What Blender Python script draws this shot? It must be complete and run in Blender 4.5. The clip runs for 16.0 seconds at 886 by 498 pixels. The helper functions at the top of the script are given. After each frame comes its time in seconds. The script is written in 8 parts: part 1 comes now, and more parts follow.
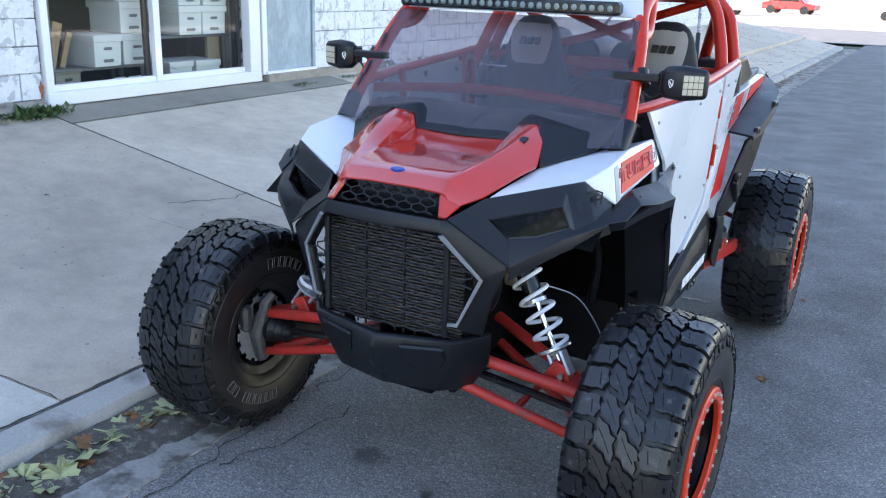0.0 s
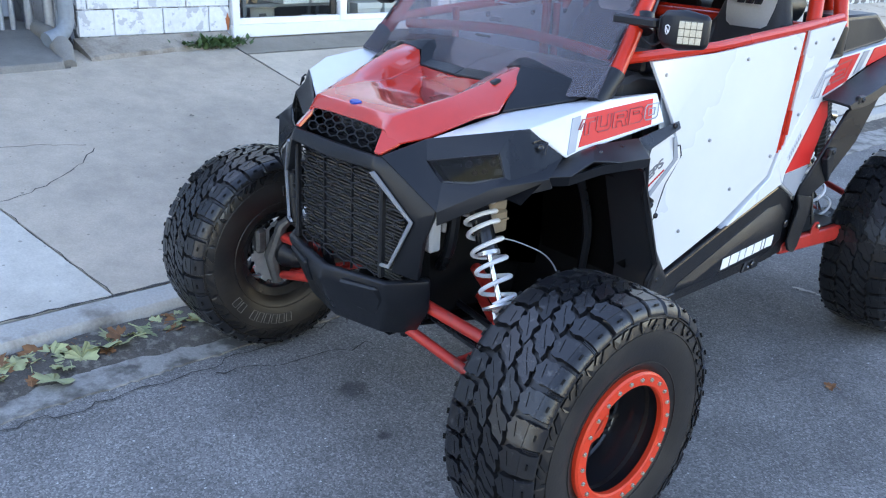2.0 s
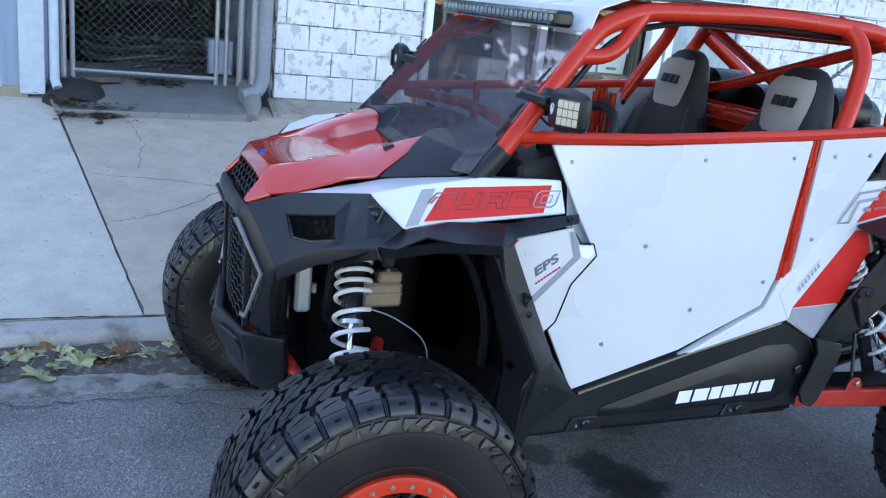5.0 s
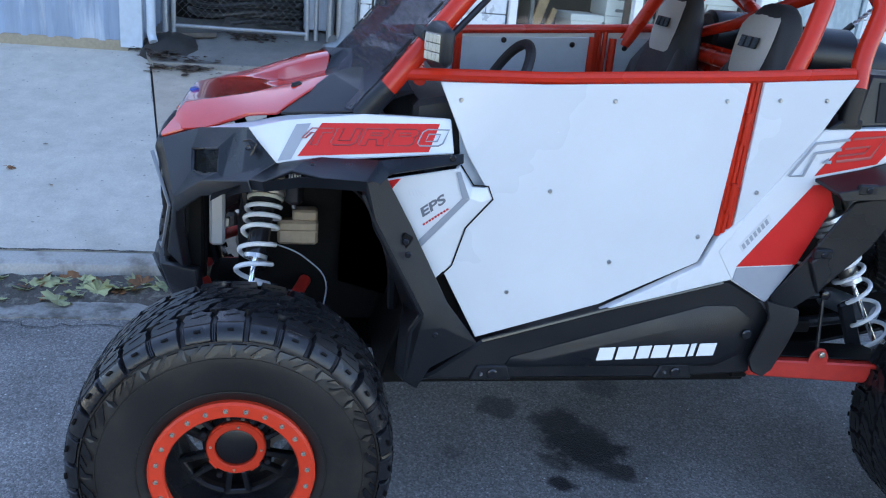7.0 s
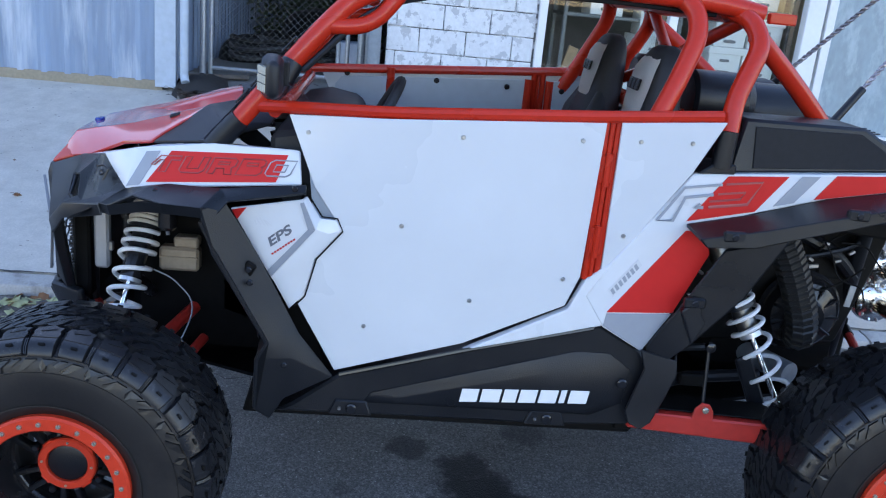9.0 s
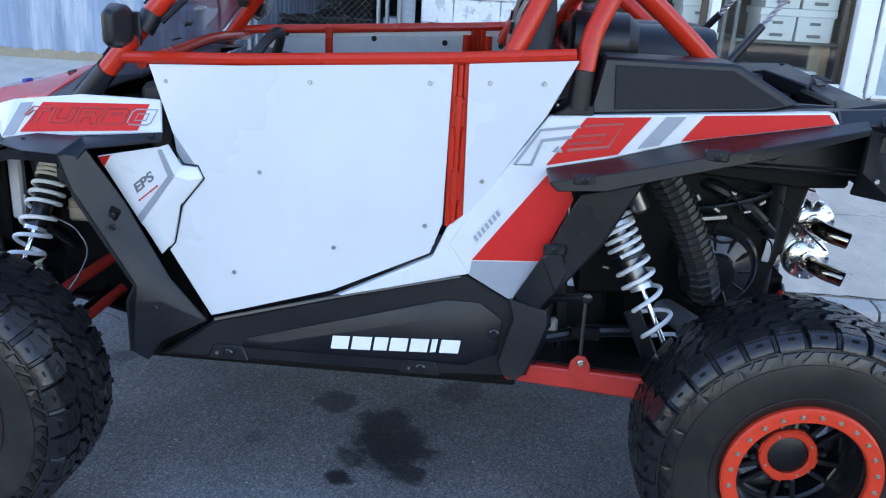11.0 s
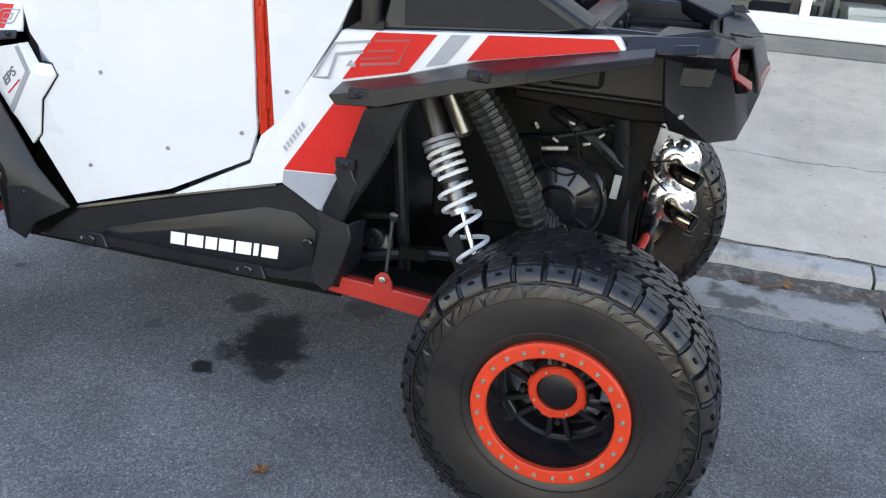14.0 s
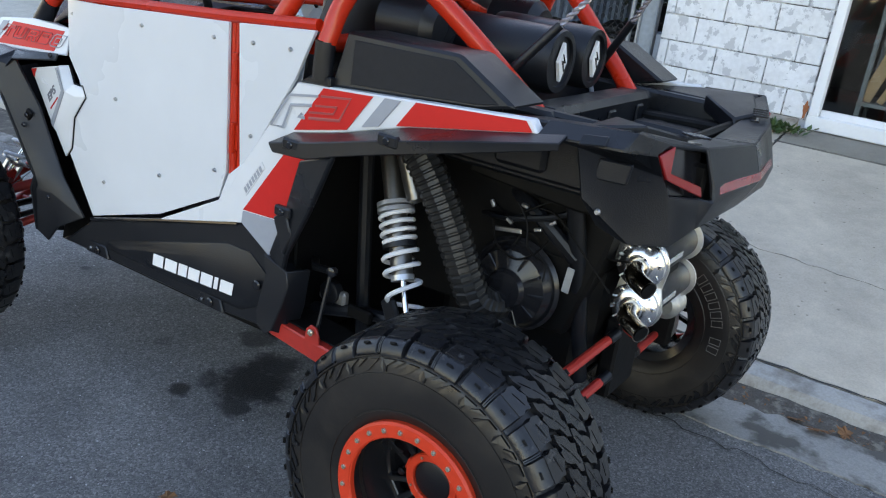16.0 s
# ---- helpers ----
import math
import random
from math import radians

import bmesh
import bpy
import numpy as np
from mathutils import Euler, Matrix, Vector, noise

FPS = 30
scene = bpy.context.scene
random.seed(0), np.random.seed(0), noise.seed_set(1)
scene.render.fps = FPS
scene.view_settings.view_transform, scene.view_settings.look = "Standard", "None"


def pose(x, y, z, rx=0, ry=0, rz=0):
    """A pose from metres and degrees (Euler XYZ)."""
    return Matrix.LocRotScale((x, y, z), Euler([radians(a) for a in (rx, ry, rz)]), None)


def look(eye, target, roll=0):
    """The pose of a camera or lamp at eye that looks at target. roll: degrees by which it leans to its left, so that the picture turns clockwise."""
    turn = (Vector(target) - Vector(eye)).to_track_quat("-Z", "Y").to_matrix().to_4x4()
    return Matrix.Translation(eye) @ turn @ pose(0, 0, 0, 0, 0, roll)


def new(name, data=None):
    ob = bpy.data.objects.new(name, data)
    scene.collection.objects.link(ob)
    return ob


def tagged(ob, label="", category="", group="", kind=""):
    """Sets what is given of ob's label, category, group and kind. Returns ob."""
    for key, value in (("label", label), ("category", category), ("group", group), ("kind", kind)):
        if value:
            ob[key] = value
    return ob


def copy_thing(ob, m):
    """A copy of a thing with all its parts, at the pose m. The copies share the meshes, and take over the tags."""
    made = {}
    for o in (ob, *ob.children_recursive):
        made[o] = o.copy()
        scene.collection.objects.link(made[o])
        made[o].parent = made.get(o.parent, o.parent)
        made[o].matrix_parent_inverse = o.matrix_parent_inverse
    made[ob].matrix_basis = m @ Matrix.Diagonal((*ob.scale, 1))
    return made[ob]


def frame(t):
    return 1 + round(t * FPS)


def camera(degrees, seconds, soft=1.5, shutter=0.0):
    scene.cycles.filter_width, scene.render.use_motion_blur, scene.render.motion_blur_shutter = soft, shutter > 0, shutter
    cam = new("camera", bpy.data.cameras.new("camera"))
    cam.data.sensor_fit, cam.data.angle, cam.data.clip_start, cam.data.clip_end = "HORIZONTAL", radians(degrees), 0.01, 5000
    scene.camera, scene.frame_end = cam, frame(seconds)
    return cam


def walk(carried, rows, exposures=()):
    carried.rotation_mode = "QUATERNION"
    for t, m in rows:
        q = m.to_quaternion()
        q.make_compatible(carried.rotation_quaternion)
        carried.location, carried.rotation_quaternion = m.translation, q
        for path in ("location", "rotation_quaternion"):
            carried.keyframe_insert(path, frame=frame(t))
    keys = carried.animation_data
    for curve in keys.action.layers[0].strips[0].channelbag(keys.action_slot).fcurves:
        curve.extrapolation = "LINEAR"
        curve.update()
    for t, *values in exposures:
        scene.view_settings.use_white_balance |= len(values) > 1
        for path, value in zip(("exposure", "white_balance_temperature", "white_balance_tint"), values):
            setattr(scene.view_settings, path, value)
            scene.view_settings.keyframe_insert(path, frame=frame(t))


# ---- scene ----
cam = camera(55.1, 16.0, soft=1.15)
PATH = [
    (0, (1.344, -3.446, 1.684), (0.422, -1.776, 1.081), 2.0),
    (0.5, (1.54, -3.254, 1.67), (0.534, -1.636, 1.062), 3.5),
    (1, (1.675, -3.09, 1.666), (0.545, -1.567, 1.032), 3.7),
    (1.5, (1.857, -2.97, 1.661), (0.589, -1.574, 0.994), 3.4),
    (2, (2.012, -2.832, 1.648), (0.658, -1.548, 0.929), 3.0),
    (2.5, (2.098, -2.648, 1.633), (0.676, -1.442, 0.908), 3.9),
    (3, (2.174, -2.457, 1.639), (0.67, -1.336, 0.943), 4.4),
    (3.5, (2.312, -2.264, 1.631), (0.717, -1.248, 0.979), 5.3),
    (3.7, (2.388, -2.188, 1.632), (0.757, -1.209, 1.013), 5.7),
    (5.8, (2.637, -1.477, 1.623), (0.811, -0.929, 1.019), 5.4),
    (6, (2.694, -1.397, 1.629), (0.857, -0.918, 1.001), 4.8),
    (6.5, (2.737, -1.243, 1.626), (0.896, -0.84, 0.957), 4.0),
    (7, (2.735, -1.048, 1.623), (0.891, -0.666, 0.951), 5.3),
    (7.5, (2.748, -0.863, 1.629), (0.886, -0.53, 0.98), 6.0),
    (8, (2.839, -0.673, 1.645), (0.948, -0.469, 1.025), 5.6),
    (8.5, (2.861, -0.546, 1.648), (0.958, -0.399, 1.051), 5.1),
    (9, (2.817, -0.399, 1.642), (0.911, -0.236, 1.058), 5.6),
    (9.2, (2.794, -0.325, 1.628), (0.884, -0.166, 1.055), 5.8),
    (11.3, (2.843, 0.429, 1.593), (0.96, 0.284, 0.934), 3.1),
    (11.5, (2.831, 0.504, 1.595), (0.955, 0.347, 0.92), 3.3),
    (12, (2.824, 0.67, 1.608), (0.966, 0.469, 0.895), 3.1),
    (12.5, (2.875, 0.883, 1.603), (1.051, 0.596, 0.834), 2.5),
    (13, (2.884, 1.033, 1.593), (1.095, 0.663, 0.78), 2.3),
    (13.5, (2.809, 1.171, 1.585), (1.035, 0.739, 0.77), 3.2),
    (14, (2.702, 1.364, 1.606), (0.941, 0.853, 0.807), 3.7),
    (14.5, (2.65, 1.571, 1.606), (0.918, 0.931, 0.838), 3.9),
    (15, (2.586, 1.795, 1.623), (0.912, 0.995, 0.876), 4.6),
    (15.5, (2.473, 1.906, 1.626), (0.835, 1.013, 0.905), 6.0),
    (16, (2.329, 2.012, 1.64), (0.722, 1.037, 0.957), 7.8),
]
walk(cam, [(t, look(eye, target, roll)) for t, eye, target, roll in PATH],
     [(0, 2.07, 6420, 21), (1.5, 2.27, 6420, 22), (3, 2.38, 6550, 22), (3.7, 2.26, 6400, 20), (6, 1.90, 5950, 20), (7, 1.84, 5900, 21), (9, 1.76, 5900, 24), (11.5, 2.08, 5950, 22), (12.5, 2.30, 5800, 22),
      (13.5, 2.42, 7000, 24), (14.5, 2.10, 7900, 24), (15, 1.84, 7300, 22), (15.5, 1.70, 7100, 20), (16, 1.84, 7100, 20)])
# ---- light ----
world = bpy.data.worlds.new("world")
scene.world = world
world.use_nodes = True
wn = world.node_tree.nodes
sky = wn.new("ShaderNodeTexSky")
sky.sky_type = 'NISHITA'
sky.sun_disc = False
sky.sun_elevation = radians(22)
sky.sun_rotation = radians(247)
sky.air_density = 1.2
sky.dust_density = 0.3
wn["Background"].inputs["Strength"].default_value = 0.15
world.node_tree.links.new(sky.outputs[0], wn["Background"].inputs["Color"])
sun_data = bpy.data.lights.new("sun", 'SUN')
sun_data.energy = 5.0
sun_data.angle = radians(0.53)
sun_data.color = (1.0, 0.93, 0.84)
sun = new("sun", sun_data)
sun.matrix_world = look((-34.1, -14.5, 15.0), (0, 0, 0))


# ---- materials ----
def material(name, color, rough=0.5, metal=0.0, vary=0.12, grain=40.0, bump=0.0, coat=0.0, blotch=2.0, stain=None, rough_vary=0.1, coords="Object", spec=0.5, stretch=None):
    """A principled surface whose colour varies at two scales, with fine relief."""
    m = bpy.data.materials.new(name)
    m.use_nodes = True
    nt = m.node_tree
    bsdf = nt.nodes["Principled BSDF"]
    tc = nt.nodes.new("ShaderNodeTexCoord" if coords != "Position" else "ShaderNodeNewGeometry")
    fine, big = nt.nodes.new("ShaderNodeTexNoise"), nt.nodes.new("ShaderNodeTexNoise")
    place = tc.outputs[coords]
    if stretch:
        pull = nt.nodes.new("ShaderNodeVectorMath")
        pull.operation = 'MULTIPLY'
        pull.inputs[1].default_value = stretch
        nt.links.new(place, pull.inputs[0])
        place = pull.outputs[0]
    for n, s, d in ((fine, grain, 4), (big, blotch, 5)):
        n.inputs["Scale"].default_value, n.inputs["Detail"].default_value = s, d
        nt.links.new(place, n.inputs["Vector"])
    add = nt.nodes.new("ShaderNodeMath")
    add.operation = 'ADD'
    nt.links.new(fine.outputs["Fac"], add.inputs[0])
    nt.links.new(big.outputs["Fac"], add.inputs[1])
    rng = nt.nodes.new("ShaderNodeMapRange")
    rng.inputs["From Min"].default_value, rng.inputs["From Max"].default_value = 0.6, 1.4
    rng.inputs["To Min"].default_value, rng.inputs["To Max"].default_value = 1 - vary, 1 + vary
    nt.links.new(add.outputs[0], rng.inputs["Value"])
    mul = nt.nodes.new("ShaderNodeMixRGB")
    mul.blend_type = 'MULTIPLY'
    mul.inputs["Fac"].default_value = 1
    mul.inputs["Color1"].default_value = (*color, 1)
    nt.links.new(rng.outputs[0], mul.inputs["Color2"])
    out = mul.outputs[0]
    if stain:
        s_color, s_scale, s_lo, s_hi = stain
        sn = nt.nodes.new("ShaderNodeTexNoise")
        sn.inputs["Scale"].default_value, sn.inputs["Detail"].default_value, sn.inputs["Roughness"].default_value = s_scale, 7, 0.62
        nt.links.new(place, sn.inputs["Vector"])
        sr = nt.nodes.new("ShaderNodeMapRange")
        sr.inputs["From Min"].default_value, sr.inputs["From Max"].default_value = s_lo, s_hi
        nt.links.new(sn.outputs["Fac"], sr.inputs["Value"])
        mix = nt.nodes.new("ShaderNodeMixRGB")
        nt.links.new(sr.outputs[0], mix.inputs["Fac"])
        nt.links.new(out, mix.inputs["Color1"])
        mix.inputs["Color2"].default_value = (*s_color, 1)
        out = mix.outputs[0]
    nt.links.new(out, bsdf.inputs["Base Color"])
    rr = nt.nodes.new("ShaderNodeMapRange")
    rr.inputs["From Min"].default_value, rr.inputs["From Max"].default_value = 0.3, 0.7
    rr.inputs["To Min"].default_value, rr.inputs["To Max"].default_value = max(0.02, rough - rough_vary), min(1, rough + rough_vary)
    nt.links.new(big.outputs["Fac"], rr.inputs["Value"])
    nt.links.new(rr.outputs[0], bsdf.inputs["Roughness"])
    bsdf.inputs["Metallic"].default_value = metal
    bsdf.inputs["Specular IOR Level"].default_value = spec
    bsdf.inputs["Coat Weight"].default_value = coat
    bsdf.inputs["Coat Roughness"].default_value = 0.06
    if bump:
        b = nt.nodes.new("ShaderNodeBump")
        b.inputs["Strength"].default_value = bump
        b.inputs["Distance"].default_value = 0.004
        nt.links.new(fine.outputs["Fac"], b.inputs["Height"])
        nt.links.new(b.outputs[0], bsdf.inputs["Normal"])
    return m


def glassy(name, tint, gloss=0.06, smoke=None, mirror=(0.035, 0.9)):
    """A pane: light goes straight through, tinted, and its face mirrors by the angle."""
    m = bpy.data.materials.new(name)
    m.use_nodes = True
    nt = m.node_tree
    nt.nodes.remove(nt.nodes["Principled BSDF"])
    tr, gl, mix, lw = (nt.nodes.new(k) for k in ("ShaderNodeBsdfTransparent", "ShaderNodeBsdfGlossy", "ShaderNodeMixShader", "ShaderNodeLayerWeight"))
    lw.inputs["Blend"].default_value = 0.5
    po, fr = nt.nodes.new("ShaderNodeMath"), nt.nodes.new("ShaderNodeMapRange")
    po.operation = 'POWER'
    po.inputs[1].default_value = 4.5
    nt.links.new(lw.outputs["Facing"], po.inputs[0])
    nt.links.new(po.outputs[0], fr.inputs["Value"])
    fr.inputs["To Min"].default_value, fr.inputs["To Max"].default_value = mirror
    tr.inputs["Color"].default_value = (*tint, 1)
    gl.inputs["Roughness"].default_value = gloss
    nt.links.new(fr.outputs[0], mix.inputs["Fac"])
    nt.links.new(tr.outputs[0], mix.inputs[1])
    nt.links.new(gl.outputs[0], mix.inputs[2])
    last = mix.outputs[0]
    if smoke:
        haze, mix2 = nt.nodes.new("ShaderNodeBsdfDiffuse"), nt.nodes.new("ShaderNodeMixShader")
        haze.inputs["Color"].default_value = (*smoke, 1)
        mix2.inputs["Fac"].default_value = 0.14
        nt.links.new(last, mix2.inputs[1])
        nt.links.new(haze.outputs[0], mix2.inputs[2])
        last = mix2.outputs[0]
    nt.links.new(last, nt.nodes["Material Output"].inputs["Surface"])
    return m


RED = material("red_body_plastic", (0.50, 0.030, 0.018), 0.15, vary=0.08, grain=25, coat=1.0, rough_vary=0.08)
CAGE = material("red_powder_coat", (0.50, 0.026, 0.008), 0.26, vary=0.10, grain=60, coat=0.12, bump=0.04, spec=0.32)
ORANGE = material("orange_red_ring", (0.60, 0.045, 0.016), 0.38, vary=0.10, grain=60, spec=0.3)
BOLTM = material("yellow_zinc", (0.56, 0.50, 0.38), 0.30, 0.75, vary=0.2, grain=80)
ARM_RED = material("red_painted_steel", (0.45, 0.03, 0.02), 0.45, vary=0.2, grain=30, bump=0.08, stain=((0.12, 0.06, 0.05), 9, 0.60, 0.75))
WHITE = material("white_body_plastic", (0.675, 0.69, 0.71), 0.35, vary=0.03, grain=20, coat=0.3)
SHEET = material("white_aluminium_sheet", (0.625, 0.645, 0.67), 0.30, vary=0.05, grain=5, blotch=1.1, rough_vary=0.14)
BLACK = material("black_plastic", (0.0072, 0.0082, 0.0108), 0.36, vary=0.25, grain=300, bump=0.20, blotch=5, spec=0.40, rough_vary=0.12, stain=((0.020, 0.020, 0.022), 16, 0.62, 0.85))
GLOSSB = material("black_gloss", (0.012, 0.012, 0.014), 0.2, vary=0.15, grain=50)
# shade of underbody and engine bay is deepened in this near-black colour
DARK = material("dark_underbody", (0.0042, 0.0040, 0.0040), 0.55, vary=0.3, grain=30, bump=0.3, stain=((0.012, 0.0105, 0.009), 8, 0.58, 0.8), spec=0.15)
RUBBER = material("tyre_rubber", (0.0105, 0.0108, 0.0125), 0.30, vary=0.25, grain=60, bump=0.25, blotch=5, stain=((0.075, 0.072, 0.07), 34, 0.60, 0.74))
SIDEW = material("tyre_sidewall", (0.0138, 0.0122, 0.0112), 0.42, vary=0.25, grain=120, bump=0.12, blotch=5, stain=((0.030, 0.025, 0.021), 9, 0.50, 0.76))
KNUCKLE = material("dirty_cast_metal", (0.11, 0.108, 0.105), 0.5, 0.5, vary=0.4, grain=50, bump=0.3, blotch=12)
DISC = material("ground_brake_steel", (0.34, 0.34, 0.335), 0.5, 0.35, vary=0.2, grain=40)
STEEL = material("bare_steel", (0.45, 0.45, 0.45), 0.35, 1.0, vary=0.2, grain=40)
CAPM = material("brushed_cap", (0.80, 0.80, 0.79), 0.30, 1.0, vary=0.15, grain=30)
CHROME = material("polished_chrome", (0.86, 0.86, 0.86), 0.20, 1.0, vary=0.06, grain=20, rough_vary=0.04)
ALU = material("cast_aluminium", (0.42, 0.41, 0.38), 0.5, 0.9, vary=0.25, grain=60, bump=0.2)
SPRING = material("white_spring_paint", (0.74, 0.75, 0.78), 0.4, vary=0.08, grain=30)
GREYD = material("grey_decal", (0.30, 0.32, 0.36), 0.4, vary=0.05)
REDD = material("red_decal", (0.58, 0.022, 0.018), 0.42, vary=0.05, spec=0.22)
WHITED = material("white_decal", (0.8, 0.8, 0.8), 0.4, vary=0.03)
FABRIC = material("black_seat_vinyl", (0.02, 0.02, 0.022), 0.55, vary=0.2, grain=200, bump=0.2)
SEATW = material("white_seat_vinyl", (0.76, 0.73, 0.68), 0.5, vary=0.06, grain=150, bump=0.15)
INNER = material("grey_door_skin", (0.46, 0.52, 0.60), 0.4, vary=0.08, grain=20)
TRIM = material("dull_grey_trim", (0.26, 0.27, 0.29), 0.35, 0.4, vary=0.08, grain=40)
SILVER = material("silver_trim", (0.55, 0.56, 0.58), 0.3, 0.6, vary=0.08, grain=40)
BLUE = material("blue_badge", (0.02, 0.05, 0.30), 0.25, vary=0.05)
TAILRED = material("red_tail_lens", (0.27, 0.014, 0.014), 0.2, vary=0.08, coat=0.6)
LEDLENS = material("clear_led_lens", (0.42, 0.43, 0.44), 0.12, vary=0.15, grain=90, coat=0.8)
LAMPGLASS = glassy("smoked_lamp_lens", (0.22, 0.23, 0.25), 0.03, mirror=(0.010, 0.30))
SHIELD = glassy("tinted_windshield", (0.70, 0.67, 0.705), 0.03, smoke=(0.20, 0.20, 0.24))
PANE = glassy("window_glass", (0.86, 0.89, 0.88), 0.01)

def node(nt, kind, **values):
    n = nt.nodes.new(kind)
    for k, v in values.items():
        if k == "operation":
            n.operation = v
        elif k == "blend_type":
            n.blend_type = v
        else:
            n.inputs[k.replace("_", " ")].default_value = v
    return n


def asphalt_surface():
    """Aggregate of single stones in dark binder, worn patches, brightness zones and soaked-in oil spots."""
    m = bpy.data.materials.new("asphalt")
    m.use_nodes = True
    nt = m.node_tree
    link = nt.links.new
    bsdf = nt.nodes["Principled BSDF"]
    geo = nt.nodes.new("ShaderNodeNewGeometry")
    pos = geo.outputs["Position"]
    cells = node(nt, "ShaderNodeTexVoronoi", Scale=175.0)
    link(pos, cells.inputs["Vector"])
    sep = nt.nodes.new("ShaderNodeSeparateColor")
    link(cells.outputs["Color"], sep.inputs[0])
    stones = nt.nodes.new("ShaderNodeValToRGB")
    el = stones.color_ramp.elements
    el[0].position, el[0].color = 0.0, (0.090, 0.088, 0.088, 1)
    el[1].position, el[1].color = 1.0, (0.230, 0.225, 0.213, 1)
    for p, c in ((0.45, 0.135), (0.82, 0.175), (0.95, 0.235)):
        e = stones.color_ramp.elements.new(p)
        e.color = (c * 1.02, c * 0.995, c * 0.965, 1)
    link(sep.outputs[0], stones.inputs[0])
    patch = node(nt, "ShaderNodeTexNoise", Scale=2.0, Detail=8.0, Roughness=0.60)
    link(pos, patch.inputs["Vector"])
    pr = node(nt, "ShaderNodeMapRange", From_Min=0.34, From_Max=0.66, To_Min=0.80, To_Max=1.30)
    link(patch.outputs["Fac"], pr.inputs["Value"])
    fine = node(nt, "ShaderNodeTexNoise", Scale=55.0, Detail=6.0, Roughness=0.7)
    link(pos, fine.inputs["Vector"])
    fr = node(nt, "ShaderNodeMapRange", From_Min=0.3, From_Max=0.7, To_Min=0.80, To_Max=1.22)
    link(fine.outputs["Fac"], fr.inputs["Value"])
    both = node(nt, "ShaderNodeMath", operation='MULTIPLY')
    link(pr.outputs[0], both.inputs[0])
    link(fr.outputs[0], both.inputs[1])
    mul = node(nt, "ShaderNodeMixRGB", blend_type='MULTIPLY', Fac=1.0)
    link(stones.outputs[0], mul.inputs["Color1"])
    link(both.outputs[0], mul.inputs["Color2"])
    # bright chips, far between
    chip = node(nt, "ShaderNodeTexVoronoi", Scale=48.0)
    link(pos, chip.inputs["Vector"])
    chip_c = nt.nodes.new("ShaderNodeSeparateColor")
    link(chip.outputs["Color"], chip_c.inputs[0])
    chip_r = node(nt, "ShaderNodeMapRange", From_Min=0.86, From_Max=1.0, To_Min=0.0, To_Max=0.20)
    link(chip_c.outputs[1], chip_r.inputs["Value"])
    chip_f = node(nt, "ShaderNodeMath", operation='LESS_THAN')
    link(chip.outputs["Distance"], chip_f.inputs[0])
    link(chip_r.outputs[0], chip_f.inputs[1])
    chipped = node(nt, "ShaderNodeMixRGB")
    link(chip_f.outputs[0], chipped.inputs["Fac"])
    link(mul.outputs[0], chipped.inputs["Color1"])
    chipped.inputs["Color2"].default_value = (0.46, 0.46, 0.45, 1)
    # broad brightness put into the colour: lighter before the nose, darker behind the rear
    last = chipped.outputs[0]
    for cx, cy, r0, r1, tint in TONE_ZONES:
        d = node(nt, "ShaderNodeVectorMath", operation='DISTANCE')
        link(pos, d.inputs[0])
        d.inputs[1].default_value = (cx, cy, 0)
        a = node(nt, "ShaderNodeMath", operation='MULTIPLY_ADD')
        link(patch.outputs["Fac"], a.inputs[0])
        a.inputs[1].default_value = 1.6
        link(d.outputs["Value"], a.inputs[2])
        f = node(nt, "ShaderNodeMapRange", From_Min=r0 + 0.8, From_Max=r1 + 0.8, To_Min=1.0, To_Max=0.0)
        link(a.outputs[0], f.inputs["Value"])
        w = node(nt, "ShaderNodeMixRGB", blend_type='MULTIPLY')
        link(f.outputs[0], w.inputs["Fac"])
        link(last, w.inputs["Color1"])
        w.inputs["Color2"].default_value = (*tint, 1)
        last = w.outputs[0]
    edge_n = node(nt, "ShaderNodeTexNoise", Scale=9.0, Detail=8.0, Roughness=0.68)
    link(pos, edge_n.inputs["Vector"])
    spots = None
    for cx, cy, r, k in OIL_SPOTS:
        d = node(nt, "ShaderNodeVectorMath", operation='DISTANCE')
        link(pos, d.inputs[0])
        d.inputs[1].default_value = (cx, cy, 0)
        a = node(nt, "ShaderNodeMath", operation='MULTIPLY_ADD')
        link(edge_n.outputs["Fac"], a.inputs[0])
        a.inputs[1].default_value = r * 2.2
        link(d.outputs["Value"], a.inputs[2])
        f = node(nt, "ShaderNodeMapRange", From_Min=r * 1.75, From_Max=r * 2.15, To_Min=k, To_Max=0.0)
        link(a.outputs[0], f.inputs["Value"])
        if spots is None:
            spots = f.outputs[0]
        else:
            mx = node(nt, "ShaderNodeMath", operation='MAXIMUM')
            link(spots, mx.inputs[0])
            link(f.outputs[0], mx.inputs[1])
            spots = mx.outputs[0]
    mix = nt.nodes.new("ShaderNodeMixRGB")
    link(spots, mix.inputs["Fac"])
    link(last, mix.inputs["Color1"])
    mix.inputs["Color2"].default_value = (0.014, 0.014, 0.016, 1)
    link(mix.outputs[0], bsdf.inputs["Base Color"])
    ro = node(nt, "ShaderNodeMapRange", From_Min=0.0, From_Max=1.0, To_Min=0.82, To_Max=0.5)
    link(spots, ro.inputs["Value"])
    link(ro.outputs[0], bsdf.inputs["Roughness"])
    bsdf.inputs["Specular IOR Level"].default_value = 0.35
    hgt = node(nt, "ShaderNodeMath", operation='SUBTRACT')
    link(fine.outputs["Fac"], hgt.inputs[0])
    link(cells.outputs["Distance"], hgt.inputs[1])
    b = node(nt, "ShaderNodeBump", Strength=0.45, Distance=0.004)
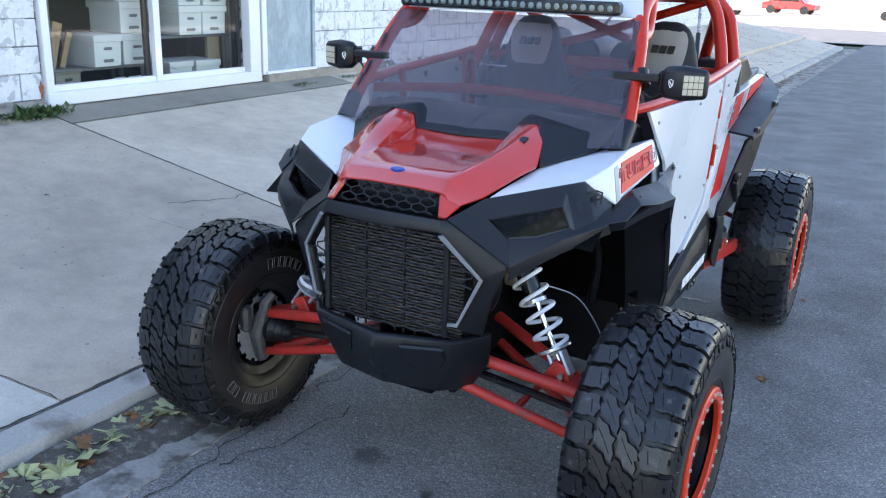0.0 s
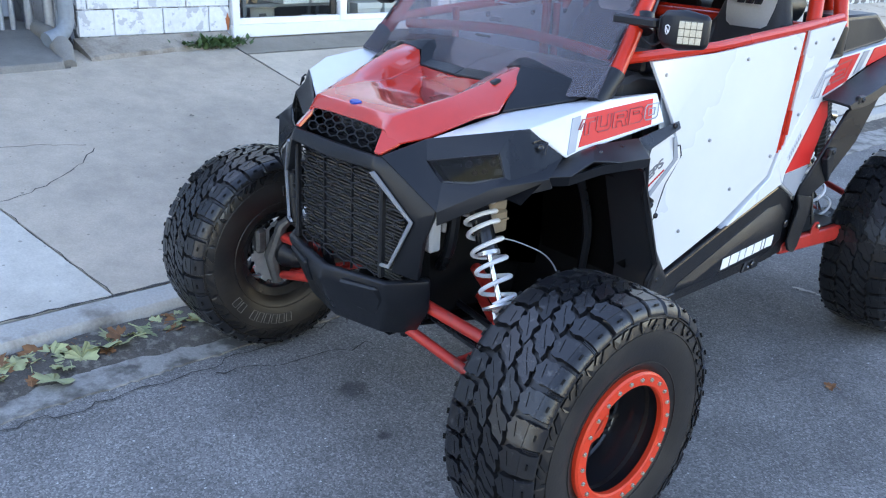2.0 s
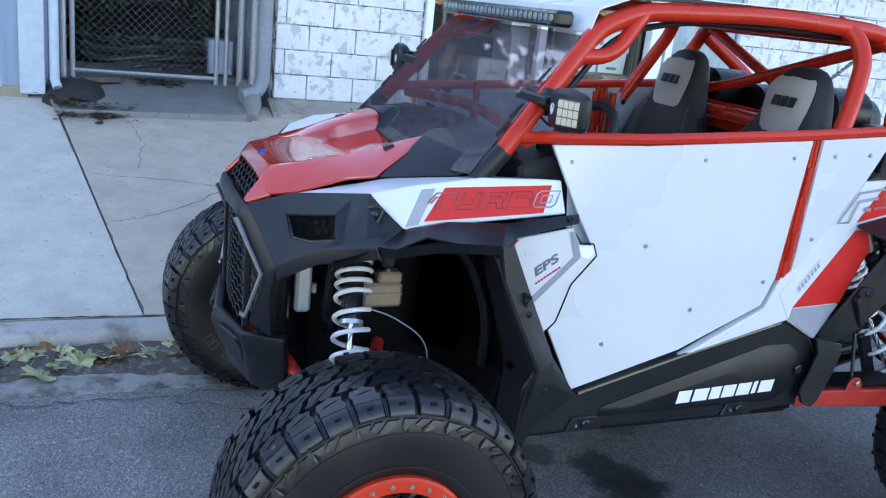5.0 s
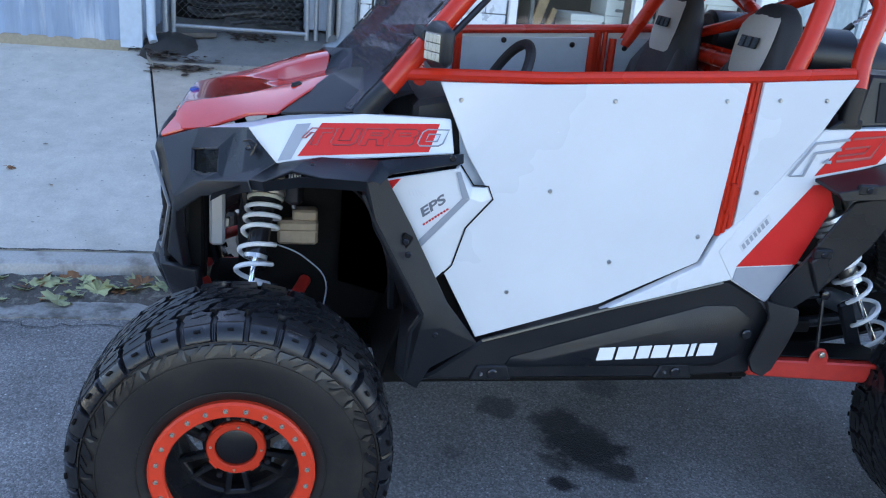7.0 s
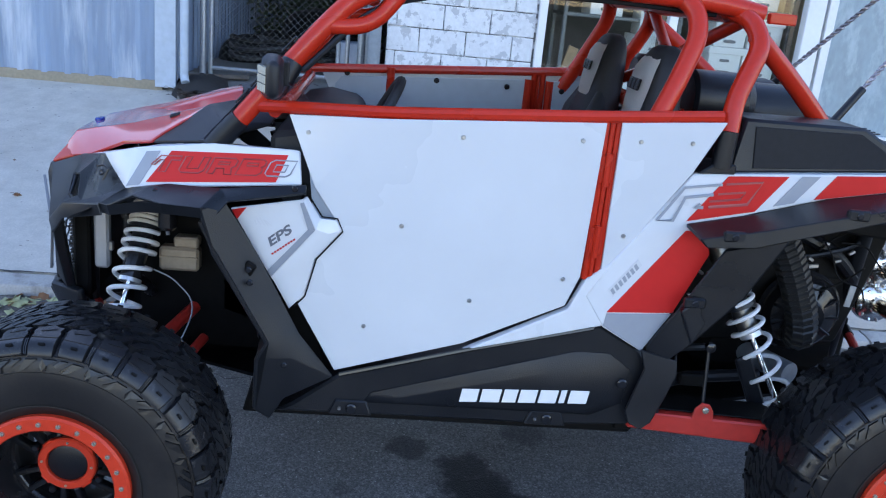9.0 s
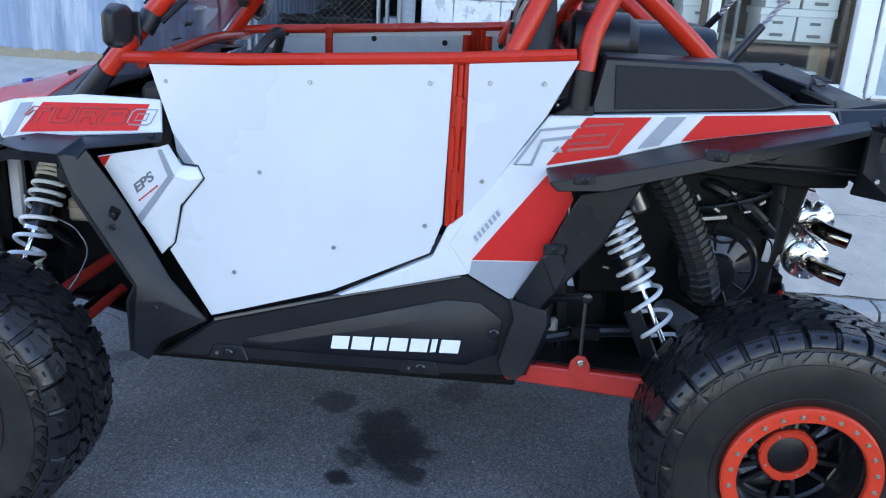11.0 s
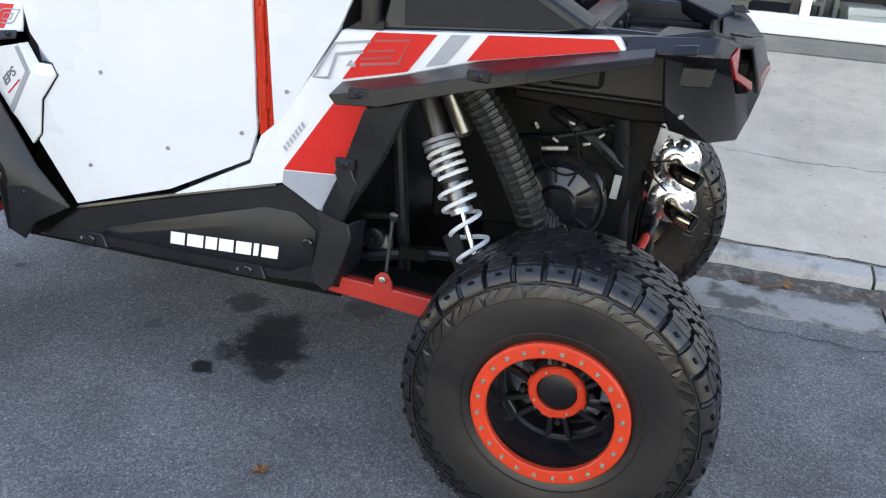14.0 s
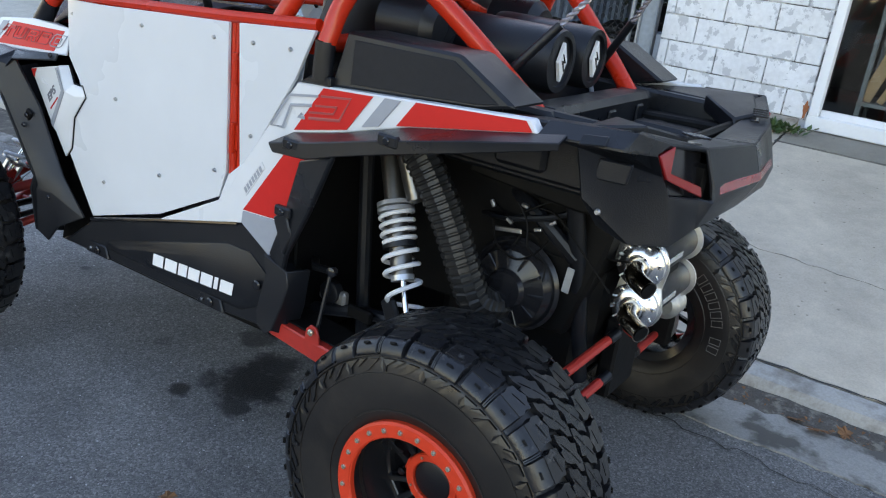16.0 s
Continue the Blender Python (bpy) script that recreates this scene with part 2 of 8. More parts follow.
    link(hgt.outputs[0], b.inputs["Height"])
    link(b.outputs[0], bsdf.inputs["Normal"])
    return m


def concrete_surface(name, base, dirt, stain_lo=0.50, stain_hi=0.72):
    """Trowelled concrete: broad grey and brown weathering, blotches, fine pores and dark specks."""
    m = bpy.data.materials.new(name)
    m.use_nodes = True
    nt = m.node_tree
    link = nt.links.new
    bsdf = nt.nodes["Principled BSDF"]
    geo = nt.nodes.new("ShaderNodeNewGeometry")
    pos = geo.outputs["Position"]
    broad = node(nt, "ShaderNodeTexNoise", Scale=0.9, Detail=9.0, Roughness=0.62)
    blots = node(nt, "ShaderNodeTexNoise", Scale=5.5, Detail=9.0, Roughness=0.70)
    fine = node(nt, "ShaderNodeTexNoise", Scale=95.0, Detail=5.0, Roughness=0.65)
    pores = node(nt, "ShaderNodeTexVoronoi", Scale=34.0)
    for n in (broad, blots, fine, pores):
        link(pos, n.inputs["Vector"])
    a = node(nt, "ShaderNodeMapRange", From_Min=stain_lo, From_Max=stain_hi, To_Min=0.0, To_Max=0.5)
    link(broad.outputs["Fac"], a.inputs["Value"])
    mix = node(nt, "ShaderNodeMixRGB")
    link(a.outputs[0], mix.inputs["Fac"])
    mix.inputs["Color1"].default_value, mix.inputs["Color2"].default_value = (*base, 1), (*dirt, 1)
    b = node(nt, "ShaderNodeMapRange", From_Min=0.32, From_Max=0.68, To_Min=0.86, To_Max=1.12)
    link(blots.outputs["Fac"], b.inputs["Value"])
    c = node(nt, "ShaderNodeMapRange", From_Min=0.3, From_Max=0.7, To_Min=0.90, To_Max=1.10)
    link(fine.outputs["Fac"], c.inputs["Value"])
    bc = node(nt, "ShaderNodeMath", operation='MULTIPLY')
    link(b.outputs[0], bc.inputs[0])
    link(c.outputs[0], bc.inputs[1])
    pick = nt.nodes.new("ShaderNodeSeparateColor")
    link(pores.outputs["Color"], pick.inputs[0])
    size = node(nt, "ShaderNodeMapRange", From_Min=0.90, From_Max=1.0, To_Min=0.0, To_Max=0.30)
    link(pick.outputs[0], size.inputs["Value"])
    hit = node(nt, "ShaderNodeMath", operation='LESS_THAN')
    link(pores.outputs["Distance"], hit.inputs[0])
    link(size.outputs[0], hit.inputs[1])
    dark = node(nt, "ShaderNodeMath", operation='MULTIPLY_ADD')
    link(hit.outputs[0], dark.inputs[0])
    dark.inputs[1].default_value, dark.inputs[2].default_value = -0.42, 1.0
    all_ = node(nt, "ShaderNodeMath", operation='MULTIPLY')
    link(bc.outputs[0], all_.inputs[0])
    link(dark.outputs[0], all_.inputs[1])
    mul = node(nt, "ShaderNodeMixRGB", blend_type='MULTIPLY', Fac=1.0)
    link(mix.outputs[0], mul.inputs["Color1"])
    link(all_.outputs[0], mul.inputs["Color2"])
    link(mul.outputs[0], bsdf.inputs["Base Color"])
    bsdf.inputs["Roughness"].default_value = 0.82
    h = node(nt, "ShaderNodeMath", operation='ADD')
    link(fine.outputs["Fac"], h.inputs[0])
    link(blots.outputs["Fac"], h.inputs[1])
    bp = node(nt, "ShaderNodeBump", Strength=0.35, Distance=0.004)
    link(h.outputs[0], bp.inputs["Height"])
    link(bp.outputs[0], bsdf.inputs["Normal"])
    return m


CONCRETE = concrete_surface("concrete_slab", (0.452, 0.387, 0.308), (0.265, 0.230, 0.185), 0.46, 0.68)
CONCRETE3 = concrete_surface("bleached_concrete_slab", (0.545, 0.474, 0.378), (0.33, 0.287, 0.232), 0.46, 0.68)
CONCRETE2 = concrete_surface("pale_concrete", (0.53, 0.495, 0.43), (0.31, 0.28, 0.235), 0.50, 0.72)
OIL_SPOTS = [(0.30, 0.02, 0.17, 0.95), (0.14, -0.02, 0.12, 0.9), (0.44, 0.10, 0.07, 0.85), (0.50, -0.12, 0.05, 0.95), (0.02, -0.22, 0.08, 0.7), (-0.15, 0.25, 0.10, 0.6), (-0.2, -1.15, 0.07, 0.6), (0.10, -1.25, 0.03, 0.7), (0.30, -0.45, 0.05, 0.4)]
# zones of painted brightness: centre, inner and outer radius, colour factor
TONE_ZONES = [(-0.1, -2.2, 0.6, 2.2, (1.35, 1.33, 1.3)), (1.6, 2.6, 0.4, 1.8, (0.80, 0.79, 0.78))]
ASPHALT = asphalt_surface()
KERBM = material("worn_concrete", (0.40, 0.38, 0.345), 0.9, vary=0.2, grain=90, bump=0.5, blotch=2.5, stain=((0.16, 0.14, 0.115), 4.0, 0.52, 0.7), coords="Position")
GUTTERM = material("stained_gutter_concrete", (0.30, 0.285, 0.26), 0.9, vary=0.28, grain=110, bump=0.6, blotch=3.0, stain=((0.10, 0.092, 0.080), 5.0, 0.47, 0.60), coords="Position")
DIRT = material("gutter_dirt", (0.085, 0.074, 0.062), 0.95, vary=0.5, grain=120, bump=0.9, blotch=6, stain=((0.20, 0.18, 0.15), 26, 0.52, 0.66))
CRACK = material("crack_fill", (0.05, 0.047, 0.043), 0.95, vary=0.3, grain=80)
BLOCKM = material("peeling_white_paint", (0.655, 0.67, 0.69), 0.72, vary=0.14, grain=30, bump=1.0, blotch=4, stain=((0.45, 0.465, 0.49), 9.5, 0.556, 0.572), coords="Position")
MORTAR = material("mortar", (0.13, 0.13, 0.13), 0.9, vary=0.3, grain=60, bump=0.4, stain=((0.62, 0.63, 0.65), 7, 0.48, 0.53), coords="Position")
FOOTING = material("stained_footing", (0.30, 0.265, 0.22), 0.9, vary=0.25, grain=60, bump=0.4, blotch=3, stain=((0.15, 0.12, 0.09), 5, 0.5, 0.7), coords="Position")
FRAME = material("white_window_frame", (0.73, 0.74, 0.75), 0.45, vary=0.04, grain=30)
DOORM = material("grey_blue_steel_door", (0.255, 0.325, 0.365), 0.45, vary=0.16, grain=24, blotch=2.5, stain=((0.36, 0.43, 0.47), 6, 0.50, 0.66), coords="Position", stretch=(1, 1, 0.5))
CORR = material("faded_blue_metal", (0.235, 0.30, 0.40), 0.5, vary=0.22, grain=14, blotch=3.0, stain=((0.46, 0.51, 0.58), 5.0, 0.50, 0.66), coords="Position", stretch=(1, 1, 0.12))
STRIP = concrete_surface("old_dark_concrete", (0.25, 0.225, 0.185), (0.15, 0.13, 0.105))
ALLEY = concrete_surface("alley_concrete", (0.215, 0.205, 0.185), (0.11, 0.10, 0.088))
YELLOWB = material("yellowish_base", (0.30, 0.255, 0.18), 0.85, vary=0.2, grain=40, bump=0.3, blotch=3, coords="Position")
WIRE = material("dull_wire", (0.13, 0.135, 0.14), 0.5, 0.5, vary=0.2, grain=60)
OLDWOOD = material("grey_weathered_wood", (0.085, 0.072, 0.060), 0.85, vary=0.4, grain=30, bump=0.4, blotch=6)
LITTER = material("dark_wet_leaves", (0.060, 0.042, 0.030), 0.75, vary=0.5, grain=40, blotch=9)
SOIL = material("damp_soil", (0.022, 0.020, 0.018), 0.7, vary=0.4, grain=70, bump=0.8, blotch=6)
PIPE = material("grey_painted_pipe", (0.20, 0.225, 0.25), 0.55, vary=0.2, grain=30, blotch=5)
GALV = material("galvanised_steel", (0.36, 0.38, 0.40), 0.5, 0.6, vary=0.2, grain=40)
CARD = material("white_cardboard", (0.70, 0.70, 0.69), 0.75, vary=0.05, grain=30)
CARDG = material("box_print", (0.16, 0.16, 0.17), 0.7, vary=0.1)
WOOD = material("raw_lumber", (0.36, 0.23, 0.12), 0.7, vary=0.25, grain=25, blotch=5)
# dimness is put into this dark grey, for stock room and alley end
ROOM = material("dim_painted_grey", (0.11, 0.105, 0.10), 0.9, vary=0.2, grain=10)
SHELFM = material("grey_steel_shelf", (0.14, 0.15, 0.16), 0.5, 0.3, vary=0.2)
CURTAIN = material("tan_panel", (0.36, 0.30, 0.20), 0.8, vary=0.15, grain=12)
LEAFY = material("yellow_green_leaf", (0.33, 0.34, 0.17), 0.7, vary=0.35, grain=40, blotch=9)
LEAFG = material("green_leaf", (0.19, 0.22, 0.10), 0.65, vary=0.35, grain=40, blotch=9)
LEAFB = material("brown_leaf", (0.20, 0.09, 0.035), 0.8, vary=0.4, grain=40, blotch=9)
WEED = material("weed_green", (0.055, 0.10, 0.03), 0.7, vary=0.35, grain=30, blotch=9)
FOLIAGE = material("dark_foliage", (0.035, 0.055, 0.02), 0.7, vary=0.4, grain=12, blotch=3)
GRASS = material("lawn", (0.045, 0.055, 0.025), 0.9, vary=0.4, grain=30, bump=0.5, blotch=0.6)
RUST = material("rust_stain", (0.30, 0.10, 0.04), 0.85, vary=0.35, grain=40)
FLASHING = material("pale_blue_flashing", (0.42, 0.48, 0.55), 0.5, vary=0.12, grain=20, blotch=4, coords="Position")
HOSE = material("black_hose", (0.012, 0.012, 0.012), 0.5, vary=0.2, grain=60)
BRAID = material("braided_whip", (0.30, 0.28, 0.30), 0.25, 0.5, vary=0.6, grain=160)
CARRED = material("far_red_paint", (0.42, 0.03, 0.03), 0.3, vary=0.05, coat=0.4)
CARWHITE = material("far_white_paint", (0.75, 0.75, 0.75), 0.3, vary=0.05, coat=0.4)


# ---- mesh helpers ----
def finish(ob, mat, smooth=True, angle=32):
    me = ob.data
    me.materials.append(mat)
    if smooth:
        me.shade_smooth()
        me.set_sharp_from_angle(angle=radians(angle))
    return ob


def part(name, bm, mat, parent=None, label="", smooth=True):
    """Links a bmesh as one mesh object, under a thing or a part."""
    me = bpy.data.meshes.new(name)
    bmesh.ops.recalc_face_normals(bm, faces=bm.faces)
    bm.to_mesh(me)
    bm.free()
    ob = finish(new(name, me), mat, smooth)
    if parent:
        ob.parent = parent
    return tagged(ob, label)


def thing(name, label, category, group="", kind="", at=(0, 0, 0)):
    ob = new(name)
    ob.location = at
    return tagged(ob, label, category, group, kind)


def flipped(bm):
    """A copy mirrored across the vehicle's middle."""
    b = bm.copy()
    for v in b.verts:
        v.co.x = -v.co.x
    bmesh.ops.reverse_faces(b, faces=b.faces)
    return b


def pair(name, bm, mat, parent, label=""):
    b2 = flipped(bm)
    return part(name, bm, mat, parent, label), part(name, b2, mat, parent, label)


def bevel(bm, w, seg=1, angle=25):
    if w > 0:
        bm.normal_update()
        edges = [e for e in bm.edges if len(e.link_faces) == 2 and e.calc_face_angle(0) > radians(angle)]
        bmesh.ops.bevel(bm, geom=edges, offset=w, offset_type='OFFSET', segments=seg, affect='EDGES', profile=0.5, clamp_overlap=True)
    return bm


def solid(points, offset, w=0.0):
    """The outline pushed along offset into a closed body."""
    bm = bmesh.new()
    a = [bm.verts.new(p) for p in points]
    b = [bm.verts.new(Vector(p) + Vector(offset)) for p in points]
    n = len(a)
    bm.faces.new(a)
    bm.faces.new(b[::-1])
    for i in range(n):
        bm.faces.new((a[i], b[i], b[(i + 1) % n], a[(i + 1) % n]))
    bmesh.ops.recalc_face_normals(bm, faces=bm.faces)
    return bevel(bm, w)


def side(yz, x0, x1, w=0.004):
    """An outline in the side view, from x0 to x1."""
    return solid([(x0, y, z) for y, z in yz], (x1 - x0, 0, 0), w)


def thicken(bm, thick):
    """Gives an open sheet a body that lies behind its face."""
    outer = bm.faces[:]
    rim = [e for e in bm.edges if len(e.link_faces) == 1]
    inner = {v: bm.verts.new(v.co - v.normal * thick) for v in bm.verts[:]}
    for f in outer:
        bm.faces.new([inner[v] for v in reversed(f.verts)])
    for e in rim:
        f = e.link_faces[0]
        loop = next(l for l in f.loops if l.edge == e)
        a, b = loop.vert, loop.link_loop_next.vert
        bm.faces.new((b, a, inner[a], inner[b]))


def shell(points, faces, thick, w=0.0):
    """A folded sheet of the given corners and faces, thickened inwards."""
    bm = bmesh.new()
    vs = [bm.verts.new(p) for p in points]
    for f in faces:
        bm.faces.new([vs[i] for i in f])
    bmesh.ops.recalc_face_normals(bm, faces=bm.faces)
    bm.normal_update()
    mid = Vector((0, sum(v.co.y for v in bm.verts) / len(bm.verts) * 0.75, 0.75))
    if sum(f.normal.dot(f.calc_center_median() - mid) * f.calc_area() for f in bm.faces) < 0:
        bmesh.ops.reverse_faces(bm, faces=bm.faces)
        bm.normal_update()
    thicken(bm, thick)
    bmesh.ops.recalc_face_normals(bm, faces=bm.faces)
    return bevel(bm, w)


def box(cx, cy, cz, sx, sy, sz, w=0.004, turn=None, bm=None):
    own = bmesh.new()
    bmesh.ops.create_cube(own, size=1)
    for v in own.verts:
        v.co = Vector((v.co.x * sx, v.co.y * sy, v.co.z * sz))
    bevel(own, w)
    m = Matrix.Translation((cx, cy, cz)) @ (turn or Matrix())
    bmesh.ops.transform(own, matrix=m, verts=own.verts)
    return merge(bm, own) if bm else own


def merge(bm, other):
    """Adds the other mesh to bm."""
    me = bpy.data.meshes.new("tmp")
    other.to_mesh(me)
    other.free()
    bm.from_mesh(me)
    bpy.data.meshes.remove(me)
    return bm


def rounded(points, radius, steps=5):
    """A path of straight runs with its corners bent round."""
    pts = [Vector(p) for p in points]
    out = [pts[0]]
    for a, b, c in zip(pts, pts[1:], pts[2:]):
        r = min(radius, (a - b).length * 0.45, (c - b).length * 0.45)
        p, q = b + (a - b).normalized() * r, b + (c - b).normalized() * r
        for i in range(steps + 1):
            t = i / steps
            out.append(p.lerp(b, t).lerp(b.lerp(q, t), t))
    out.append(pts[-1])
    return out


def tube(points, r, seg=12, bend=0.0, bm=None, closed=False, flute=0.0):
    """A round bar along a path; r is one radius or one for each point."""
    pts = rounded(points, bend) if bend else [Vector(p) for p in points]
    own = bmesh.new()
    n = len(pts)
    up = None
    rings = []
    for i, p in enumerate(pts):
        if closed:
            d = (pts[(i + 1) % n] - pts[i - 1]).normalized()
        else:
            d = (pts[min(i + 1, n - 1)] - pts[max(i - 1, 0)]).normalized()
        if up is None:
            up = d.orthogonal().normalized()
        up = (up - d * up.dot(d)).normalized()
        s = d.cross(up)
        rad = r[i] if isinstance(r, (list, tuple)) else r
        rings.append([own.verts.new(p + (up * math.cos(k * math.tau / seg) + s * math.sin(k * math.tau / seg)) * (rad + (flute if k % 4 == 0 else 0.0))) for k in range(seg)])
    for i in range(n if closed else n - 1):
        a, b = rings[i], rings[(i + 1) % n]
        for k in range(seg):
            own.faces.new((a[k], a[(k + 1) % seg], b[(k + 1) % seg], b[k]))
    if not closed:
        own.faces.new(rings[0][::-1])
        own.faces.new(rings[-1])
    return merge(bm, own) if bm else own


def lathe(profile, seg=48, axis="x", at=(0, 0, 0), closed=False):
    """A profile of (radius, along) turned round an axis."""
    bm = bmesh.new()
    rings = []
    for r, a in profile:
        ring = []
        for k in range(seg):
            c, s = math.cos(k * math.tau / seg) * r, math.sin(k * math.tau / seg) * r
            p = {"x": (a, c, s), "y": (c, a, s), "z": (c, s, a)}[axis]
            ring.append(bm.verts.new(Vector(p) + Vector(at)))
        rings.append(ring)
    last = len(rings) if closed else len(rings) - 1
    for i in range(last):
        a, b = rings[i], rings[(i + 1) % len(rings)]
        for k in range(seg):
            bm.faces.new((a[k], a[(k + 1) % seg], b[(k + 1) % seg], b[k]))
    if not closed:
        for ring in (rings[0], rings[-1]):
            bm.faces.new(ring)
    bmesh.ops.recalc_face_normals(bm, faces=bm.faces)
    return bm


def along(a, b):
    """The turn and place that lay the z axis from a to b."""
    d = Vector(b) - Vector(a)
    return Matrix.Translation(a) @ d.to_track_quat("Z", "Y").to_matrix().to_4x4()


def coil(a, b, r, wire, turns, seg=8, steps=20, tight=0.0, bm=None):
    """A spring from a to b; tight is the share of its turns that lie close together at the start."""
    m, length = along(a, b), (Vector(b) - Vector(a)).length
    pts = []
    total = int(turns * steps)
    for i in range(total + 1):
        u = i / total
        z = u if not tight else (u / 0.35 * tight if u < 0.35 else tight + (u - 0.35) / 0.65 * (1 - tight))
        w = u * turns * math.tau
        pts.append(m @ Vector((r * math.cos(w), r * math.sin(w), z * length)))
    return tube(pts, wire, seg, bm=bm)


def text_mesh(name, body, size, m, mat, parent, depth=0.001, shear=0.0, label="", grow=0.0):
    """Raised lettering in the built-in font."""
    cu = bpy.data.curves.new(name, 'FONT')
    cu.body, cu.size, cu.extrude, cu.shear = body, size, depth, shear
    cu.offset = grow
    cu.align_x = 'CENTER'
    cu.align_y = 'CENTER'
    tmp = bpy.data.objects.new(name, cu)
    me = bpy.data.meshes.new_from_object(tmp)
    bpy.data.objects.remove(tmp)
    ob = new(name, me)
    me.transform(m)
    me.materials.clear()
    me.materials.append(mat)
    ob.parent = parent
    return tagged(ob, label)


# ---- the setting ----
WALL_X = -4.62


def apron_z(x):
    """The concrete apron climbs from the kerb to the building."""
    return 0.085 + 0.167 * (-1.335 - x)


def sheet(name, x0, x1, y0, y1, z, mat, label, nx=1, ny=1, rough=0.0):
    bm = bmesh.new()
    g = [[bm.verts.new((x0 + (x1 - x0) * i / nx, y0 + (y1 - y0) * j / ny, z + (noise.noise((i * 0.7, j * 0.7, 3)) * rough))) for j in range(ny + 1)] for i in range(nx + 1)]
    for i in range(nx):
        for j in range(ny):
            bm.faces.new((g[i][j], g[i + 1][j], g[i + 1][j + 1], g[i][j + 1]))
    ob = part(name, bm, mat)
    return tagged(ob, label, name.replace("_", " ").rstrip("0123456789 "), kind="structure")


sheet("ground", -300, 300, -300, 300, -0.06, GRASS, "wide green and brown ground reaching the horizon")
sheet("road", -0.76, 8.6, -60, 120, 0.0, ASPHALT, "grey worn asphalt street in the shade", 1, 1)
sheet("lawn", 9.0, 60, -60, 120, 0.06, GRASS, "green lawn across the street")
sheet("cross_street", -60, 60, 30.5, 44, 0.012, ASPHALT, "sunlit asphalt crossing beyond the building")
sheet("lot", -120, 120, 44, 300, 0.02, CONCRETE, "sunlit pale paving beyond the crossing")


def bar(name, x0, x1, y0, y1, z0, z1, mat, label, w=0.006, category=""):
    ob = part(name, box((x0 + x1) / 2, (y0 + y1) / 2, (z0 + z1) / 2, abs(x1 - x0), abs(y1 - y0), abs(z1 - z0), w), mat)
    return tagged(ob, label, category or name.replace("_", " ").rstrip("0123456789 "), kind="structure")


bar("far_kerb", 8.6, 9.0, -60, 30, -0.05, 0.13, KERBM, "concrete kerb across the street", 0.02, "kerb")

# gutter pan in lengths, with worn edge against the asphalt
gutter = thing("gutter", "worn concrete gutter pan along the kerb", "gutter", kind="structure")
rg = random.Random(5)
for y0, y1 in ((-12, -6.1), (-6.1, -3.05), (-3.05, -0.4), (-0.4, 2.28), (2.28, 5.3), (5.3, 14), (14, 27.5)):
    n = max(2, int((y1 - y0) / 0.022)) if y1 < 7 else 12
    pts = [(-1.2, y0 + 0.006, 0.002), (-1.2, y1 - 0.006, 0.002)]
    edge = [(-0.745 + rg.uniform(-0.009, 0.009) + 0.030 * noise.noise((i * 0.10, y0, 2)), y1 - 0.006 - (y1 - y0 - 0.012) * i / n, 0.006) for i in range(n + 1)]
    part("gutter_slab", solid(pts + edge, (0, 0, -0.05)), GUTTERM, gutter, smooth=False)

# kerb stones
kerb = thing("kerb", "low concrete kerb with stained face", "kerb", kind="structure")
for y0, y1 in ((-12, -6.1), (-6.1, -3.05), (-3.05, -0.42), (-0.42, 2.26), (2.26, 5.3), (5.3, 8.4), (8.4, 14), (14, 27.3)):
    prof = [(-1.333, -0.05), (-1.333, 0.082), (-1.25, 0.078), (-1.205, 0.068), (-1.19, 0.05), (-1.175, -0.05)]
    bm = solid([(x, y0 + 0.007, z) for x, z in prof], (0, y1 - y0 - 0.014, 0))
    part("kerb_stone", bm, KERBM, kerb)


# apron slabs, each with its joint
def slab(name, corners, mat, label, lift=0.0, edge=0.005):
    pts = [(x, y, apron_z(x) + lift) for x, y in corners]
    ob = part(name, solid(pts, (0, 0, -0.12), edge), mat)
    return tagged(ob, label, "pavement", kind="structure")


part("apron_bed", solid([(-1.345, -12, apron_z(-1.345) - 0.035), (-1.345, 27, apron_z(-1.345) - 0.035), (-4.62, 27, apron_z(-4.62) - 0.035), (-4.62, -12, apron_z(-4.62) - 0.035)], (0, 0, -0.3)), CRACK)["kind"] = "structure"
g = 0.008
slab("pavement_1", [(-1.352, -12), (-1.352, -1.578 - 0.003), (-4.2, -2.05 - 0.002), (-4.56, -2.16), (-4.56, -12)], CONCRETE2, "pale smooth concrete apron slab", edge=0.002)
slab("pavement_2", [(-1.352, -1.576 + 0.002), (-1.352, 0.755 - g), (-4.56, 0.755 - g), (-4.56, -0.55), (-4.17, -0.66), (-4.12, -2.03 + g)], CONCRETE, "weathered concrete apron slab with hairline cracks", edge=0.002)
slab("pavement_3", [(-1.352, 0.755 + g), (-1.352, 4.4 - g), (-4.195, 4.4 - g), (-4.195, 0.755 + g)], CONCRETE3, "weathered concrete apron slab before the window")
slab("pavement_4", [(-4.225, 0.755 + g), (-4.225, 4.4 - g), (-4.63, 4.4 - g), (-4.63, 0.755 + g)], STRIP, "darker concrete strip along the building")
slab("pavement_5", [(-1.352, 4.4 + g), (-1.352, 9 - g), (-4.62, 9 - g), (-4.62, 4.4 + g)], CONCRETE3, "concrete apron slab")
slab("pavement_6", [(-1.352, 9 + g), (-1.352, 15.6 - g), (-4.62, 15.6 - g), (-4.62, 9 + g)], CONCRETE3, "concrete apron slab")
slab("pavement_7", [(-1.352, 15.6 + g), (-1.352, 27.3), (-2.38, 27.3), (-2.38, 15.6 + g)], CONCRETE3, "concrete pavement below the low step")
